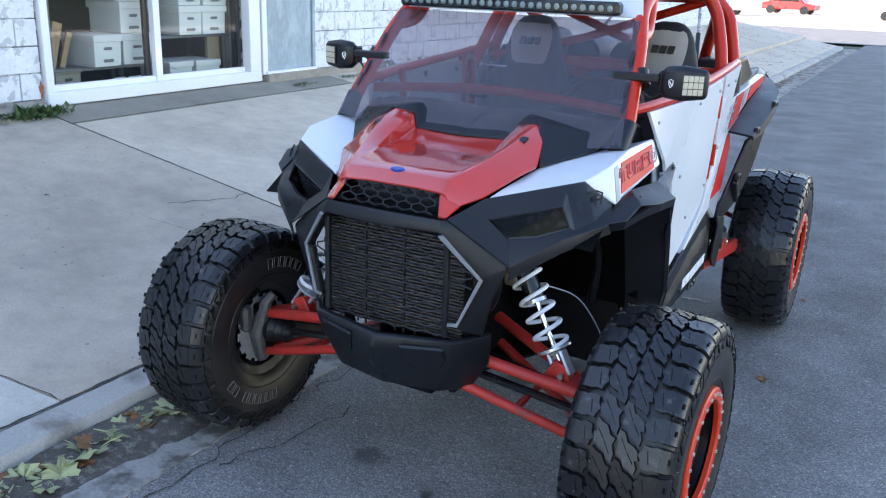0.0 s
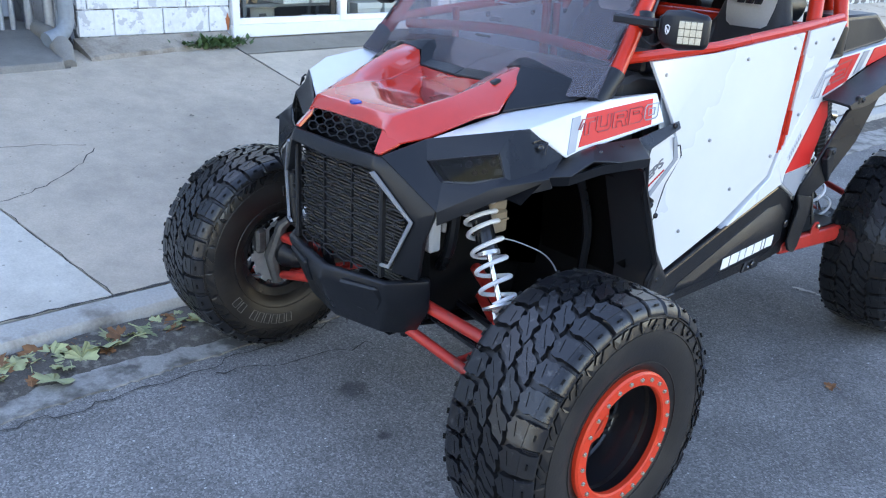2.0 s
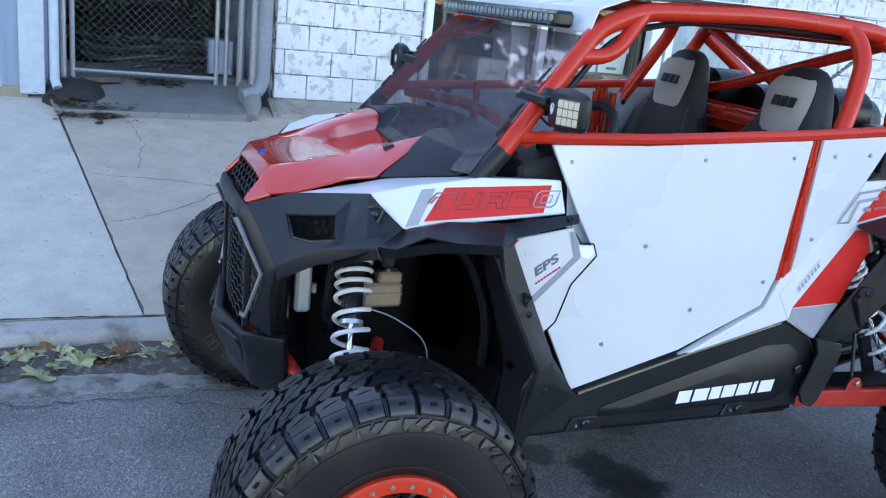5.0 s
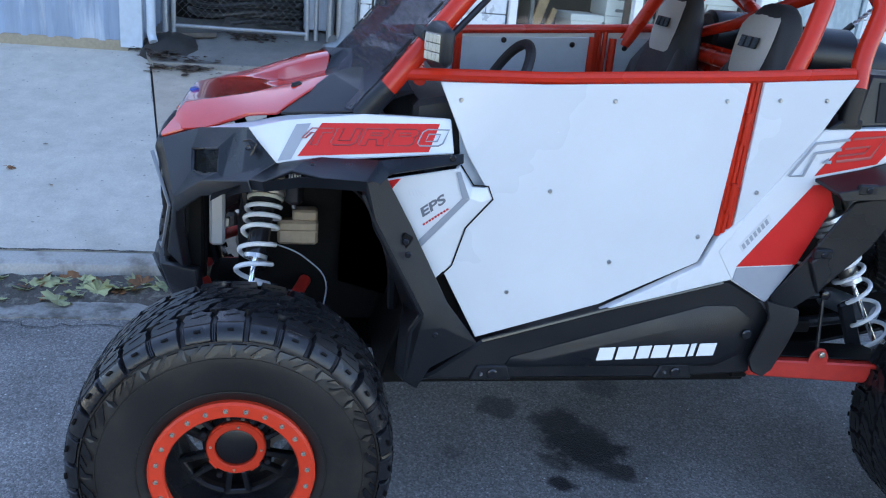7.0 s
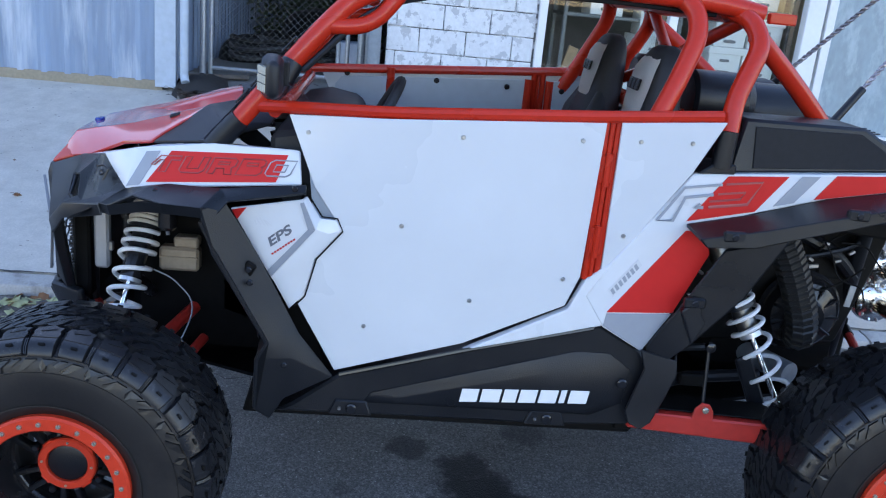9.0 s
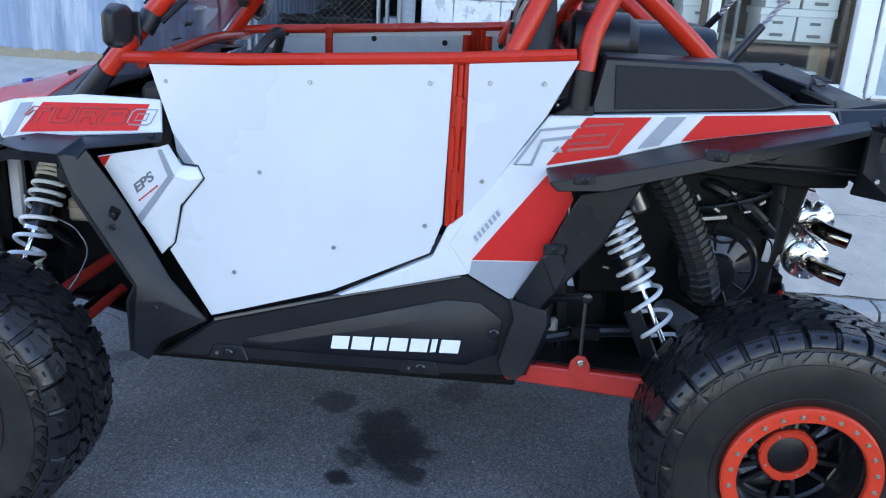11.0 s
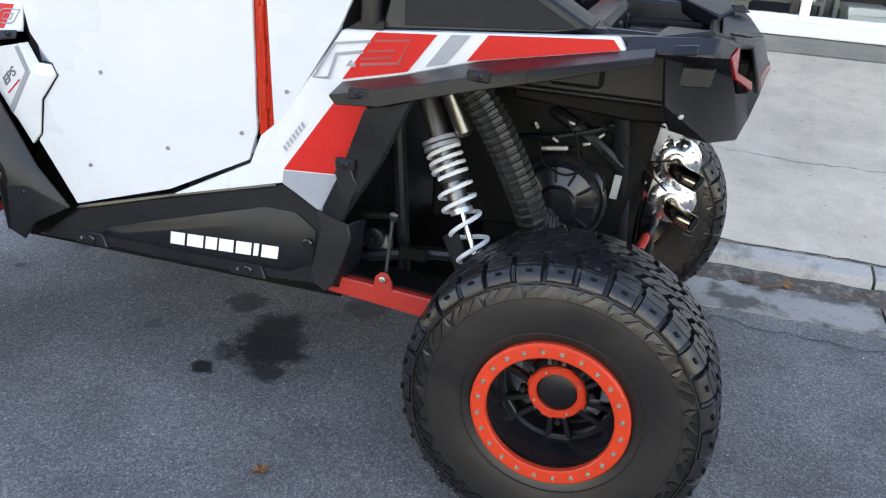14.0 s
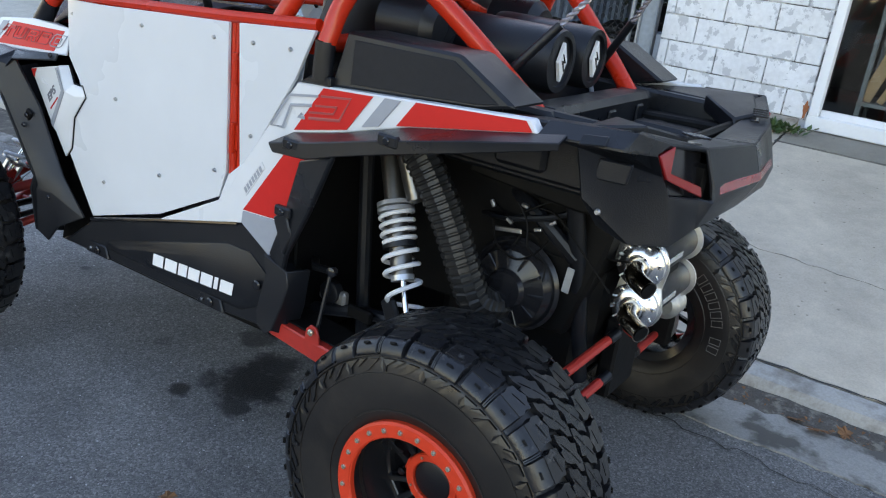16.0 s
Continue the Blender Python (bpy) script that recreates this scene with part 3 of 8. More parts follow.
slab("pavement_8", [(-2.40, 15.6 + g), (-2.40, 27.3), (-4.62, 27.3), (-4.62, 15.6 + g)], CONCRETE3, "concrete pavement above the low step", 0.07)
# raised slab in the alley mouth, sloping up to the gate
ramp = solid([(-4.13, -2.03, 0.59), (-4.16, -0.72, 0.605), (-4.30, -0.63, 0.64), (-4.52, -0.60, 0.68), (-5.05, -0.60, 0.74), (-9, -0.45, 0.80), (-9, -2.2, 0.80), (-5.05, -2.16, 0.73), (-4.55, -2.16, 0.66)], (0, 0, -0.3), 0.008)
tagged(part("alley_slab", ramp, ALLEY), "raised concrete slab rising to the alley gate", "pavement", kind="structure")


# hairline cracks
def crack(path, width, surface, seed, wiggle=0.03):
    rc = random.Random(seed)
    width *= 0.75
    pts = []
    for (ax, ay), (bx, by) in zip(path, path[1:]):
        n = max(3, int(math.hypot(bx - ax, by - ay) / 0.05))
        for i in range(n):
            t = i / n
            pts.append((ax + (bx - ax) * t + rc.uniform(-wiggle, wiggle) * 0.5, ay + (by - ay) * t + rc.uniform(-wiggle, wiggle) * 0.5))
    bm = bmesh.new()
    last = None
    for i, (x, y) in enumerate(pts):
        w = width * rc.uniform(0.4, 1.2)
        dx, dy = (pts[min(i + 1, len(pts) - 1)][0] - pts[max(0, i - 1)][0], pts[min(i + 1, len(pts) - 1)][1] - pts[max(0, i - 1)][1])
        ln = math.hypot(dx, dy) or 1
        nx, ny = -dy / ln * w / 2, dx / ln * w / 2
        cur = (bm.verts.new((x + nx, y + ny, surface(x + nx) + 0.0015)), bm.verts.new((x - nx, y - ny, surface(x - nx) + 0.0015)))
        if last:
            bm.faces.new((last[0], cur[0], cur[1], last[1]))
        last = cur
    return part("crack", bm, CRACK, smooth=False)


for path, wd, sd in (([(-2.345, -1.715), (-2.42, -1.50), (-2.62, -1.22), (-2.85, -1.01)], 0.009, 1), ([(-3.035, -1.83), (-3.0, -1.6), (-2.965, -1.34), (-2.85, -1.01)], 0.006, 2),
                     ([(-4.0, -1.55), (-3.6, -1.48), (-3.1, -1.55)], 0.005, 3), ([(-2.42, 1.0), (-2.36, 1.8), (-2.33, 2.0), (-2.36, 2.7), (-2.5, 3.4)], 0.008, 4),
                     ([(-2.51, 0.77), (-2.47, 0.62), (-2.54, 0.45), (-2.60, 0.30), (-2.68, 0.16)], 0.010, 6), ([(-2.52, -0.04), (-2.36, -0.02), (-2.23, 0.02), (-2.16, 0.14)], 0.005, 7)):
    tagged(crack(path, wd, apron_z, sd), "thin dark crack across the concrete", "crack", kind="structure")
for path, wd, sd in (([(-0.70, -2.4), (-0.66, -1.7), (-0.72, -1.1), (-0.66, -0.5)], 0.010, 11), ([(-0.62, -1.5), (-0.5, -1.2), (-0.45, -0.8)], 0.010, 12), ([(-0.67, 1.2), (-0.60, 2.0), (-0.66, 3.2)], 0.012, 13)):
    tagged(crack(path, wd, lambda x: 0.004, sd, 0.05), "ragged crack along the asphalt edge", "crack", kind="structure")


# dirt packed in the joints
for path, wd, sd in (([(-1.343, -9.0), (-1.343, 12.0)], 0.021, 31), ([(-1.36, -1.577), (-2.3, -1.733)], 0.008, 32), ([(-2.3, -1.733), (-4.12, -2.04)], 0.005, 36), ([(-1.36, 0.755), (-4.56, 0.755)], 0.019, 33), ([(-4.21, 0.76), (-4.21, 4.4)], 0.014, 34), ([(-1.36, 4.4), (-4.5, 4.4)], 0.014, 35)):
    tagged(crack(path, wd, apron_z, sd, 0.016), "dark dirt packed in the slab joint", "joint", kind="structure")
bm = bmesh.new()
rf_ = random.Random(41)
for i in range(420):
    x, y = rf_.uniform(-4.5, -1.4), rf_.uniform(8.2, 26.5)
    if rf_.random() < 0.4:
        x = -1.05 + rf_.gauss(0, 0.12)
    lift_ = 0.072 if (y > 15.7 and x < -2.4) else 0.003
    z = (apron_z(x) if x < -1.34 else 0.006) + lift_
    a, s = rf_.uniform(0, 6.28), rf_.uniform(0.02, 0.07)
    bm.faces.new([bm.verts.new((x + s * math.cos(a + q) * rf_.uniform(0.4, 1), y + s * math.sin(a + q) * 1.3, z + rf_.uniform(0, 0.012))) for q in (0, 1.6, 3.1, 4.7)])
tagged(part("leaf_litter", bm, LEAFB, smooth=False), "dry brown leaves scattered on the far pavement", "leaf litter", kind="stuff")

# gutter debris and leaves
bm = bmesh.new()
rd = random.Random(8)
n = 460
rows_ = []
for i in range(n + 1):
    y = -9.0 + 23.0 * i / n
    wdt = 0.15 + 0.10 * noise.noise((y * 1.3, 2, 0)) + (0.17 if y < -1.2 else 0.0)
    rows_.append([bm.verts.new((x, y, z)) for x, z in ((-1.182, 0.018 + rd.uniform(0, .012)), (-1.182 + wdt * 0.5, 0.014 + rd.uniform(0, .01)), (-1.182 + wdt + rd.uniform(-.02, .02), 0.003))])
for a, b in zip(rows_, rows_[1:]):
    for k in range(2):
        bm.faces.new((a[k], b[k], b[k + 1], a[k + 1]))
tagged(part("gutter_dirt", bm, DIRT), "brown dirt and crumbled debris lying along the kerb", "dirt", kind="stuff")

bm = bmesh.new()
for i in range(900):
    y = rd.uniform(-3.8, 3.2)
    x = -1.17 + abs(rd.gauss(0, 0.07))
    s = rd.uniform(0.004, 0.012)
    a = rd.uniform(0, 6.28)
    vs = [bm.verts.new((x + s * math.cos(a + k * 2.1), y + s * math.sin(a + k * 2.1), 0.012 + rd.uniform(0, 0.014))) for k in range(3)]
    bm.faces.new(vs)
tagged(part("leaf_crumbs", bm, LEAFB, smooth=False), "small brown crumbs of dead leaves in the gutter", "leaf litter", kind="stuff")


def maple_leaf(size, seed):
    """A curled five-lobed leaf with a stalk."""
    rl = random.Random(seed)
    bm = bmesh.new()
    ang = [(-155, .55), (-132, .42), (-112, .84), (-96, .70), (-84, .80), (-68, .58), (-52, .94), (-42, .76), (-34, .86), (-18, .62), (-8, .88), (0, 1.05), (8, .88), (18, .62), (34, .86), (42, .76), (52, .94), (68, .58), (84, .80), (96, .70), (112, .84), (132, .42), (155, .55), (180, .22)]
    c = bm.verts.new((0, 0, 0.004))
    ring = []
    for a, r in ang:
        r *= size * rl.uniform(0.85, 1.1)
        ring.append(bm.verts.new((r * math.cos(radians(a)), r * math.sin(radians(a)), rl.uniform(0.0, 0.30) * size * (0.45 if seed % 3 else 0.9))))
    for i in range(len(ring)):
        bm.faces.new((c, ring[i], ring[(i + 1) % len(ring)]))
    tube([(0, 0, 0.004), (-size * 0.5, 0.01 * size, 0.01), (-size, 0.1 * size, 0.006)], size * 0.03, 5, bm=bm)
    return bm


leaf_spots = [(-1.08, -2.02, 0.075, 0), (-1.02, -2.15, 0.08, 0), (-1.10, -1.86, 0.07, 0), (-0.98, -1.93, 0.06, 0), (-1.10, -1.72, 0.06, 0), (-1.06, -1.52, 0.085, 0), (-1.02, -1.46, 0.05, 1),
              (-1.12, -1.40, 0.06, 0), (-1.13, -2.3, 0.07, 0), (-1.05, -2.42, 0.06, 1), (-1.1, -2.6, 0.07, 0), (-0.95, -2.05, 0.05, 1), (-1.0, -1.75, 0.045, 1), (-1.12, -1.95, 0.05, 1), (-1.0, -2.3, 0.06, 0),
              (-1.08, -1.62, 0.055, 0), (-1.06, 1.72, 0.05, 1), (-1.03, 1.80, 0.06, 1), (-1.09, 1.90, 0.045, 1), (-1.10, -2.8, 0.06, 0), (-1.0, -2.7, 0.05, 1), (0.935, 0.345, 0.035, 1), (0.95, 1.55, 0.02, 1)]
for i in range(52):
    leaf_spots.append((-1.14 + abs(rd.gauss(0, 0.085)), rd.gauss(-1.85, 0.5), rd.uniform(0.045, 0.100), 1 if rd.random() < 0.3 else 0))
for i, (x, y, s, k) in enumerate(leaf_spots):
    ob = part("leaf", maple_leaf(s, i), LEAFB if k else (LEAFG if i % 4 == 1 else LEAFY))
    ob.matrix_world = pose(x, y, 0.012 if x < 0 else 0.006, rd.uniform(-22, 22), rd.uniform(-22, 22), rd.uniform(0, 360))
    tagged(ob, "curled brown fallen leaf on the street" if k else "yellow-green fallen maple leaf in the gutter", "leaf", "leaves in the gutter")

# flakes of bark and leaf on the apron, a dried splash on the street
for i, (x, y, s) in enumerate(((-2.228, -2.534, 0.034), (-2.574, -2.425, 0.018), (-2.027, -2.27, 0.016), (-3.102, -0.301, 0.020), (-2.75, -2.75, 0.014), (-1.85, -2.62, 0.012))):
    ob = part("leaf", maple_leaf(s, 90 + i), LEAFB if i % 2 == 0 else OLDWOOD)
    ob.matrix_world = pose(x, y, apron_z(x) + 0.006, rd.uniform(-10, 10), 9, rd.uniform(0, 360))
    tagged(ob, "small dry brown leaf on the concrete apron", "leaf", "leaves on the apron")
splash = bmesh.new()
rsp = random.Random(31)
for x, y, rx, ry in ((0.385, 1.216, 0.045, 0.016), (0.43, 1.226, 0.030, 0.010), (0.475, 1.222, 0.018, 0.008), (0.352, 1.205, 0.012, 0.008)):
    splash.faces.new([splash.verts.new((x + rx * rsp.uniform(0.7, 1.15) * math.cos(k * math.tau / 14), y + ry * rsp.uniform(0.6, 1.2) * math.sin(k * math.tau / 14), 0.0045)) for k in range(14)])
tagged(part("dried_splash", splash, KERBM, smooth=False), "pale dried splash on the asphalt", "stain", kind="structure")

# ---- the white block building ----
# unseen upper height, set so both buildings shade the vehicle
H = 5.2
wall = thing("wall_main", "white painted concrete block wall, paint peeling to grey", "wall", kind="structure")


def backing(y0, y1, z0, z1):
    part("wall_core", box(WALL_X - 0.13, (y0 + y1) / 2, (z0 + z1) / 2, 0.22, y1 - y0, z1 - z0, 0), MORTAR, wall, smooth=False)


W0, W1, WT = 0.86, 3.33, 2.75
D0, D1, DT = 3.40, 4.22, 2.75
for y0, y1, z0, z1 in ((-0.42, W0, 0.3, H), (W0, W1, WT, H), (W1, D0, 0.3, H), (D0, D1, DT, H), (D1, 26, 0.3, H), (W0, W1, 0.3, 0.63), (D0, D1, 0.3, 0.70)):
    backing(y0, y1, z0, z1)
# end wall on the alley, roof and back
bar("wall_alley", WALL_X - 9, WALL_X - 0.24, -0.42, -0.20, 0.3, H, BLOCKM, "white block side wall in the alley", 0, "wall")
bar("wall_end", WALL_X - 9, WALL_X - 0.24, 25.8, 26, 0.3, H, BLOCKM, "white block end wall", 0, "wall")
bar("roof_main", WALL_X - 9, WALL_X, -0.42, 26, H, H + 0.2, MORTAR, "flat roof of the block building", 0, "roof")
bar("wall_back", WALL_X - 9.2, WALL_X - 9, -0.42, 26, 0.3, H, MORTAR, "plain rear wall", 0, "wall")
# concrete footing
foot = bmesh.new()
foot_rows = []
for k in range(19):
    y = -0.47 + k * 1.27 / 18
    xb = -4.27 - 0.128 * (y + 0.48)
    wob = [noise.noise(Vector((y * 5.0, q * 3.1, 0.4))) * 0.012 for q in range(4)]
    foot_rows.append([foot.verts.new(p) for p in ((xb + wob[0], y, apron_z(xb) - 0.02), (xb - 0.015 + wob[0], y, apron_z(xb) + 0.030 + wob[1]), (-4.535 + wob[2], y, 0.678 + wob[3] * 0.5), (-4.604, y, 0.698), (-4.604, y, 0.55))])
for ra, rb in zip(foot_rows, foot_rows[1:]):
    for q in range(5):
        foot.faces.new((ra[q], ra[(q + 1) % 5], rb[(q + 1) % 5], rb[q]))
foot.faces.new(foot_rows[0])
foot.faces.new(foot_rows[-1])
bmesh.ops.recalc_face_normals(foot, faces=foot.faces)
tagged(part("footing", foot, FOOTING), "stained rough concrete footing under the blocks", "footing", kind="structure")
tagged(part("footing", box(WALL_X + 0.03, (D0 + 5.6) / 2, 0.64, 0.10, 5.6 - D0, 0.13, 0.01), FOOTING), "stained brick footing under the steel door", "footing", kind="structure")
# weed and rust at the window's corner
bm = bmesh.new()
rw = random.Random(3)
for i in range(420):
    bx, by = WALL_X + 0.20 + rw.gauss(0, 0.035), 0.60 + rw.gauss(0, 0.12)
    a, ln = rw.uniform(0, 6.28), rw.uniform(0.03, 0.075)
    w = rw.uniform(0.012, 0.026)
    z0 = apron_z(bx)
    t = Vector((math.cos(a) * ln * 0.7, math.sin(a) * ln * 0.9, ln * rw.uniform(0.3, 1.1)))
    s = Vector((-math.sin(a), math.cos(a), 0)) * w
    o = Vector((bx, by, z0 + rw.uniform(0, 0.04)))
    bm.faces.new([bm.verts.new(o), bm.verts.new(o + t * 0.5 + s), bm.verts.new(o + t), bm.verts.new(o + t * 0.5 - s)])
tagged(part("weed", bm, WEED, smooth=False), "green weed growing at the foot of the wall", "weed", kind="stuff")
for k, (wx, wy) in enumerate(((-3.7, 4.3), (-4.35, 3.7), (-4.4, 4.6), (-4.35, 5.3))):
    bm = bmesh.new()
    for i in range(40):
        a, ln = rw.uniform(0, 6.28), rw.uniform(0.03, 0.12)
        o = Vector((wx + rw.gauss(0, .04), wy + rw.gauss(0, .09), apron_z(wx) + 0.004))
        t = Vector((math.cos(a) * ln, math.sin(a) * ln, 0.02))
        s = Vector((-math.sin(a), math.cos(a), 0)) * 0.008
        bm.faces.new([bm.verts.new(o), bm.verts.new(o + t * 0.5 + s), bm.verts.new(o + t), bm.verts.new(o + t * 0.5 - s)])
    tagged(part("weed", bm, WEED, smooth=False), "sparse weed in the pavement joint", "weed", kind="stuff")
bm = bmesh.new()
vs = []
for i in range(14):
    a = i / 14 * math.tau
    vs.append(bm.verts.new((WALL_X + 0.004, 0.822 + 0.018 * math.cos(a) * (1 + 0.4 * math.sin(3 * a)), 0.765 + 0.07 * math.sin(a) * (1 + 0.3 * math.sin(5 * a)))))
bm.faces.new(vs)
tagged(part("rust_streak", bm, RUST, smooth=False), "orange rust streak beside the window frame", "rust", kind="structure")


# ---- window with sliding panes ----
window = thing("window_1", "white framed shop window with sliding panes", "window", kind="structure")
fx = WALL_X + 0.01
part("window_sill", box(fx - 0.03, (W0 + W1) / 2, 0.69, 0.12, W1 - W0 + 0.02, 0.105, 0.008), FRAME, window)
part("window_frame", box(fx - 0.03, W0 + 0.03, (0.74 + WT) / 2, 0.11, 0.07, WT - 0.74, 0.006), FRAME, window)
part("window_frame", box(fx - 0.03, W1 - 0.075, (0.74 + WT) / 2, 0.11, 0.16, WT - 0.74, 0.006), FRAME, window)
part("window_frame", box(fx - 0.03, (W0 + W1) / 2, WT - 0.04, 0.11, W1 - W0, 0.08, 0.006), FRAME, window)
part("sash_rail", box(fx - 0.06, (W0 + W1) / 2 - 0.05, 0.765, 0.05, W1 - W0 - 0.24, 0.05, 0.004), FRAME, window)
part("mullion", box(fx - 0.05, 2.035, (0.74 + WT) / 2, 0.06, 0.075, WT - 0.74, 0.005), FRAME, window)
part("mullion", box(fx - 0.085, 1.955, (0.74 + WT) / 2, 0.03, 0.06, WT - 0.74, 0.004), GLOSSB, window, "dark inner sash edge")
part("mullion", box(fx - 0.085, 3.115, (0.74 + WT) / 2, 0.03, 0.045, WT - 0.74, 0.004), GLOSSB, window, "dark inner sash edge")
for y0, y1 in ((0.93, 1.99), (2.06, 3.12)):
    p = part("pane", box(fx - 0.075, (y0 + y1) / 2, (0.78 + WT - 0.06) / 2, 0.005, y1 - y0, WT - 0.85, 0), PANE, window, smooth=False)
    p.visible_shadow = False
# area lamp added inside the panes, standing in for daylight on the shelves
day = bpy.data.lights.new("daylight_fill_lamp", 'AREA')
day.shape, day.size, day.size_y, day.energy, day.color = 'RECTANGLE', 2.1, 1.8, 0.9, (0.86, 0.93, 1.0)
day_ob = new("daylight_fill_lamp", day)
day_ob.matrix_world = look((WALL_X - 0.12, 2.05, 1.75), (WALL_X - 3, 2.05, 1.3))
# steel door
door = thing("door_1", "faded grey-blue steel door in a white frame", "door", kind="structure")
part("door_leaf", box(WALL_X - 0.02, (D0 + D1) / 2, (0.72 + DT) / 2, 0.05, D1 - D0 - 0.06, DT - 0.74, 0.005), DOORM, door)
part("door_frame", box(WALL_X - 0.005, D0 + 0.0, (0.70 + DT) / 2, 0.08, 0.075, DT - 0.70, 0.005), FRAME, door)
part("door_frame", box(WALL_X - 0.005, D1 + 0.0, (0.70 + DT) / 2, 0.06, 0.045, DT - 0.70, 0.005), DOORM, door)
part("door_sill", box(WALL_X + 0.01, (D0 + D1) / 2, 0.715, 0.10, D1 - D0, 0.03, 0.004), FRAME, door)
part("hinge", box(WALL_X + 0.012, D1 - 0.012, 1.04, 0.02, 0.03, 0.10, 0.003), GALV, door)

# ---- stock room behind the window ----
bar("room_floor", WALL_X - 4, WALL_X - 0.24, 0.0, 3.4, 0.45, 0.6, ROOM, "concrete floor of the stock room, coloured dim", 0, "floor")
bar("room_ceiling", WALL_X - 4, WALL_X - 0.24, 0.0, 3.4, 3.0, 3.1, ROOM, "ceiling of the stock room, coloured dim", 0, "ceiling")
bar("room_wall_1", WALL_X - 4, WALL_X - 3.9, 0.0, 3.4, 0.6, 3.0, ROOM, "back wall of the stock room, coloured dim", 0, "wall")
bar("room_wall_2", WALL_X - 4, WALL_X - 0.24, -0.1, 0.0, 0.6, 3.0, ROOM, "side wall of the stock room, coloured dim", 0, "wall")
bar("room_wall_3", WALL_X - 4, WALL_X - 0.24, 3.4, 3.5, 0.6, 3.0, ROOM, "side wall of the stock room, coloured dim", 0, "wall")


def shelf_unit(y0, y1, levels, x0=-5.45, x1=-4.88):
    t = thing("shelf", "grey steel storage shelf behind the window", "shelf", "stock room shelves", at=((x0 + x1) / 2, (y0 + y1) / 2, 0.6))
    o = t.location
    for z in levels:
        part("shelf_board", box(0, 0, z - 0.015 - 0.6, x1 - x0, y1 - y0, 0.03, 0.003), SHELFM, t)
    for x in (x0 + 0.02, x1 - 0.02):
        for y in (y0 + 0.02, y1 - 0.02):
            part("upright", box(x - o.x, y - o.y, 0.85, 0.035, 0.035, 1.7, 0.002), SHELFM, t)
    return t


shelf_unit(1.12, 2.20, (0.88, 1.55, 2.1))
shelf_unit(2.26, 3.20, (1.11, 1.72, 2.15))


def file_box():
    """A lidded archive box with a hand hole and a printed mark."""
    t = thing("file_box", "white cardboard archive box with a lid", "box", "archive boxes", at=(-5, 1, 1))
    part("body", solid([(0.19, -0.145, 0), (0.19, 0.145, 0), (0.20, 0.15, 0.22), (0.20, -0.15, 0.22)], (-0.38, 0, 0), 0.004), CARD, t)
    part("lid", box(0.005, 0, 0.235, 0.415, 0.325, 0.06, 0.005), CARD, t)
    part("hand_hole", box(0.1965, 0, 0.15, 0.006, 0.09, 0.025, 0.002), CARDG, t, "dark hand hole")
    mark = part("printed_mark", solid([(0.1955, -0.05, 0.035), (0.1955, 0.05, 0.035), (0.196, 0.06, 0.05), (0.1965, 0.05, 0.062), (0.1965, -0.05, 0.062), (0.196, -0.06, 0.05)], (0.003, 0, 0)), CARDG, t, "dark printed mark")
    return t


fb = file_box()
spots = [(-5.0, 1.62, 0.882, 4), (-5.02, 1.98, 0.882, -3), (-5.03, 1.95, 1.150, 2), (-5.05, 1.97, 1.418, -4), (-5.0, 2.60, 1.112, 2), (-5.01, 2.93, 1.112, -2), (-5.02, 2.62, 1.380, 3), (-5.0, 2.95, 1.380, -3),
         (-5.08, 2.52, 0.60, 3), (-5.05, 2.86, 0.60, -2), (-5.1, 2.55, 1.722, 0), (-5.1, 2.9, 1.722, 2), (-5.08, 1.5, 1.552, 0), (-5.35, 1.45, 0.60, 10)]
fb.matrix_basis = pose(*spots[0][:3], 0, 0, spots[0][3])
for x, y, z, a in spots[1:]:
    copy_thing(fb, pose(x, y, z, 0, 0, a))
for i, (y, z0, ln, tilt, w) in enumerate(((1.16, 0.885, 0.38, 16, 0.09), (1.27, 0.885, 0.30, 20, 0.05))):
    ob = part("lumber_board", box(0, 0, ln / 2, 0.03, w, ln, 0.003), WOOD)
    ob.matrix_world = pose(-4.95, y, z0, -tilt, 0, 0)
    tagged(ob, "raw lumber board leaning on the shelf", "board")
for y, w, mt in ((3.02, 0.10, CURTAIN), (3.10, 0.07, WOOD), (3.26, 0.10, CURTAIN)):
    ob = part("tall_panel", box(-4.98, y, 1.5, 0.04, w, 1.8, 0.004), mt)
    tagged(ob, "tall tan board standing behind the glass", "board")
for y in (1.78, 1.95):
    ob = part("paper_sign", box(-4.86, y, 0.70, 0.004, 0.13, 0.15, 0), CARD, smooth=False)
    tagged(ob, "white paper card standing on the floor", "card")

# ---- faded blue metal building beyond the alley ----
BX = -4.50
blue = thing("wall_blue", "faded blue corrugated metal wall, streaked", "wall", kind="structure")


def ribbed(y0, y1, z0, z1, x, pitch=0.19, depth=0.022, along_x=False):
    bm = bmesh.new()
    cols = []
    y = y0
    while y < y1:
        for dy, d in ((0, 0), (0.035, depth), (0.075, depth), (0.11, 0)):
            if y + dy <= y1:
                cols.append((y + dy, d))
        y += pitch
    cols.append((y1, 0))
    rows = [[bm.verts.new((x + d, yy, z) if not along_x else (yy, x + d, z)) for yy, d in cols] for z in (z0, z1)]
    for i in range(len(cols) - 1):
        bm.faces.new((rows[0][i], rows[0][i + 1], rows[1][i + 1], rows[1][i]))
    bm.normal_update()
    thicken(bm, 0.004)
    return bm


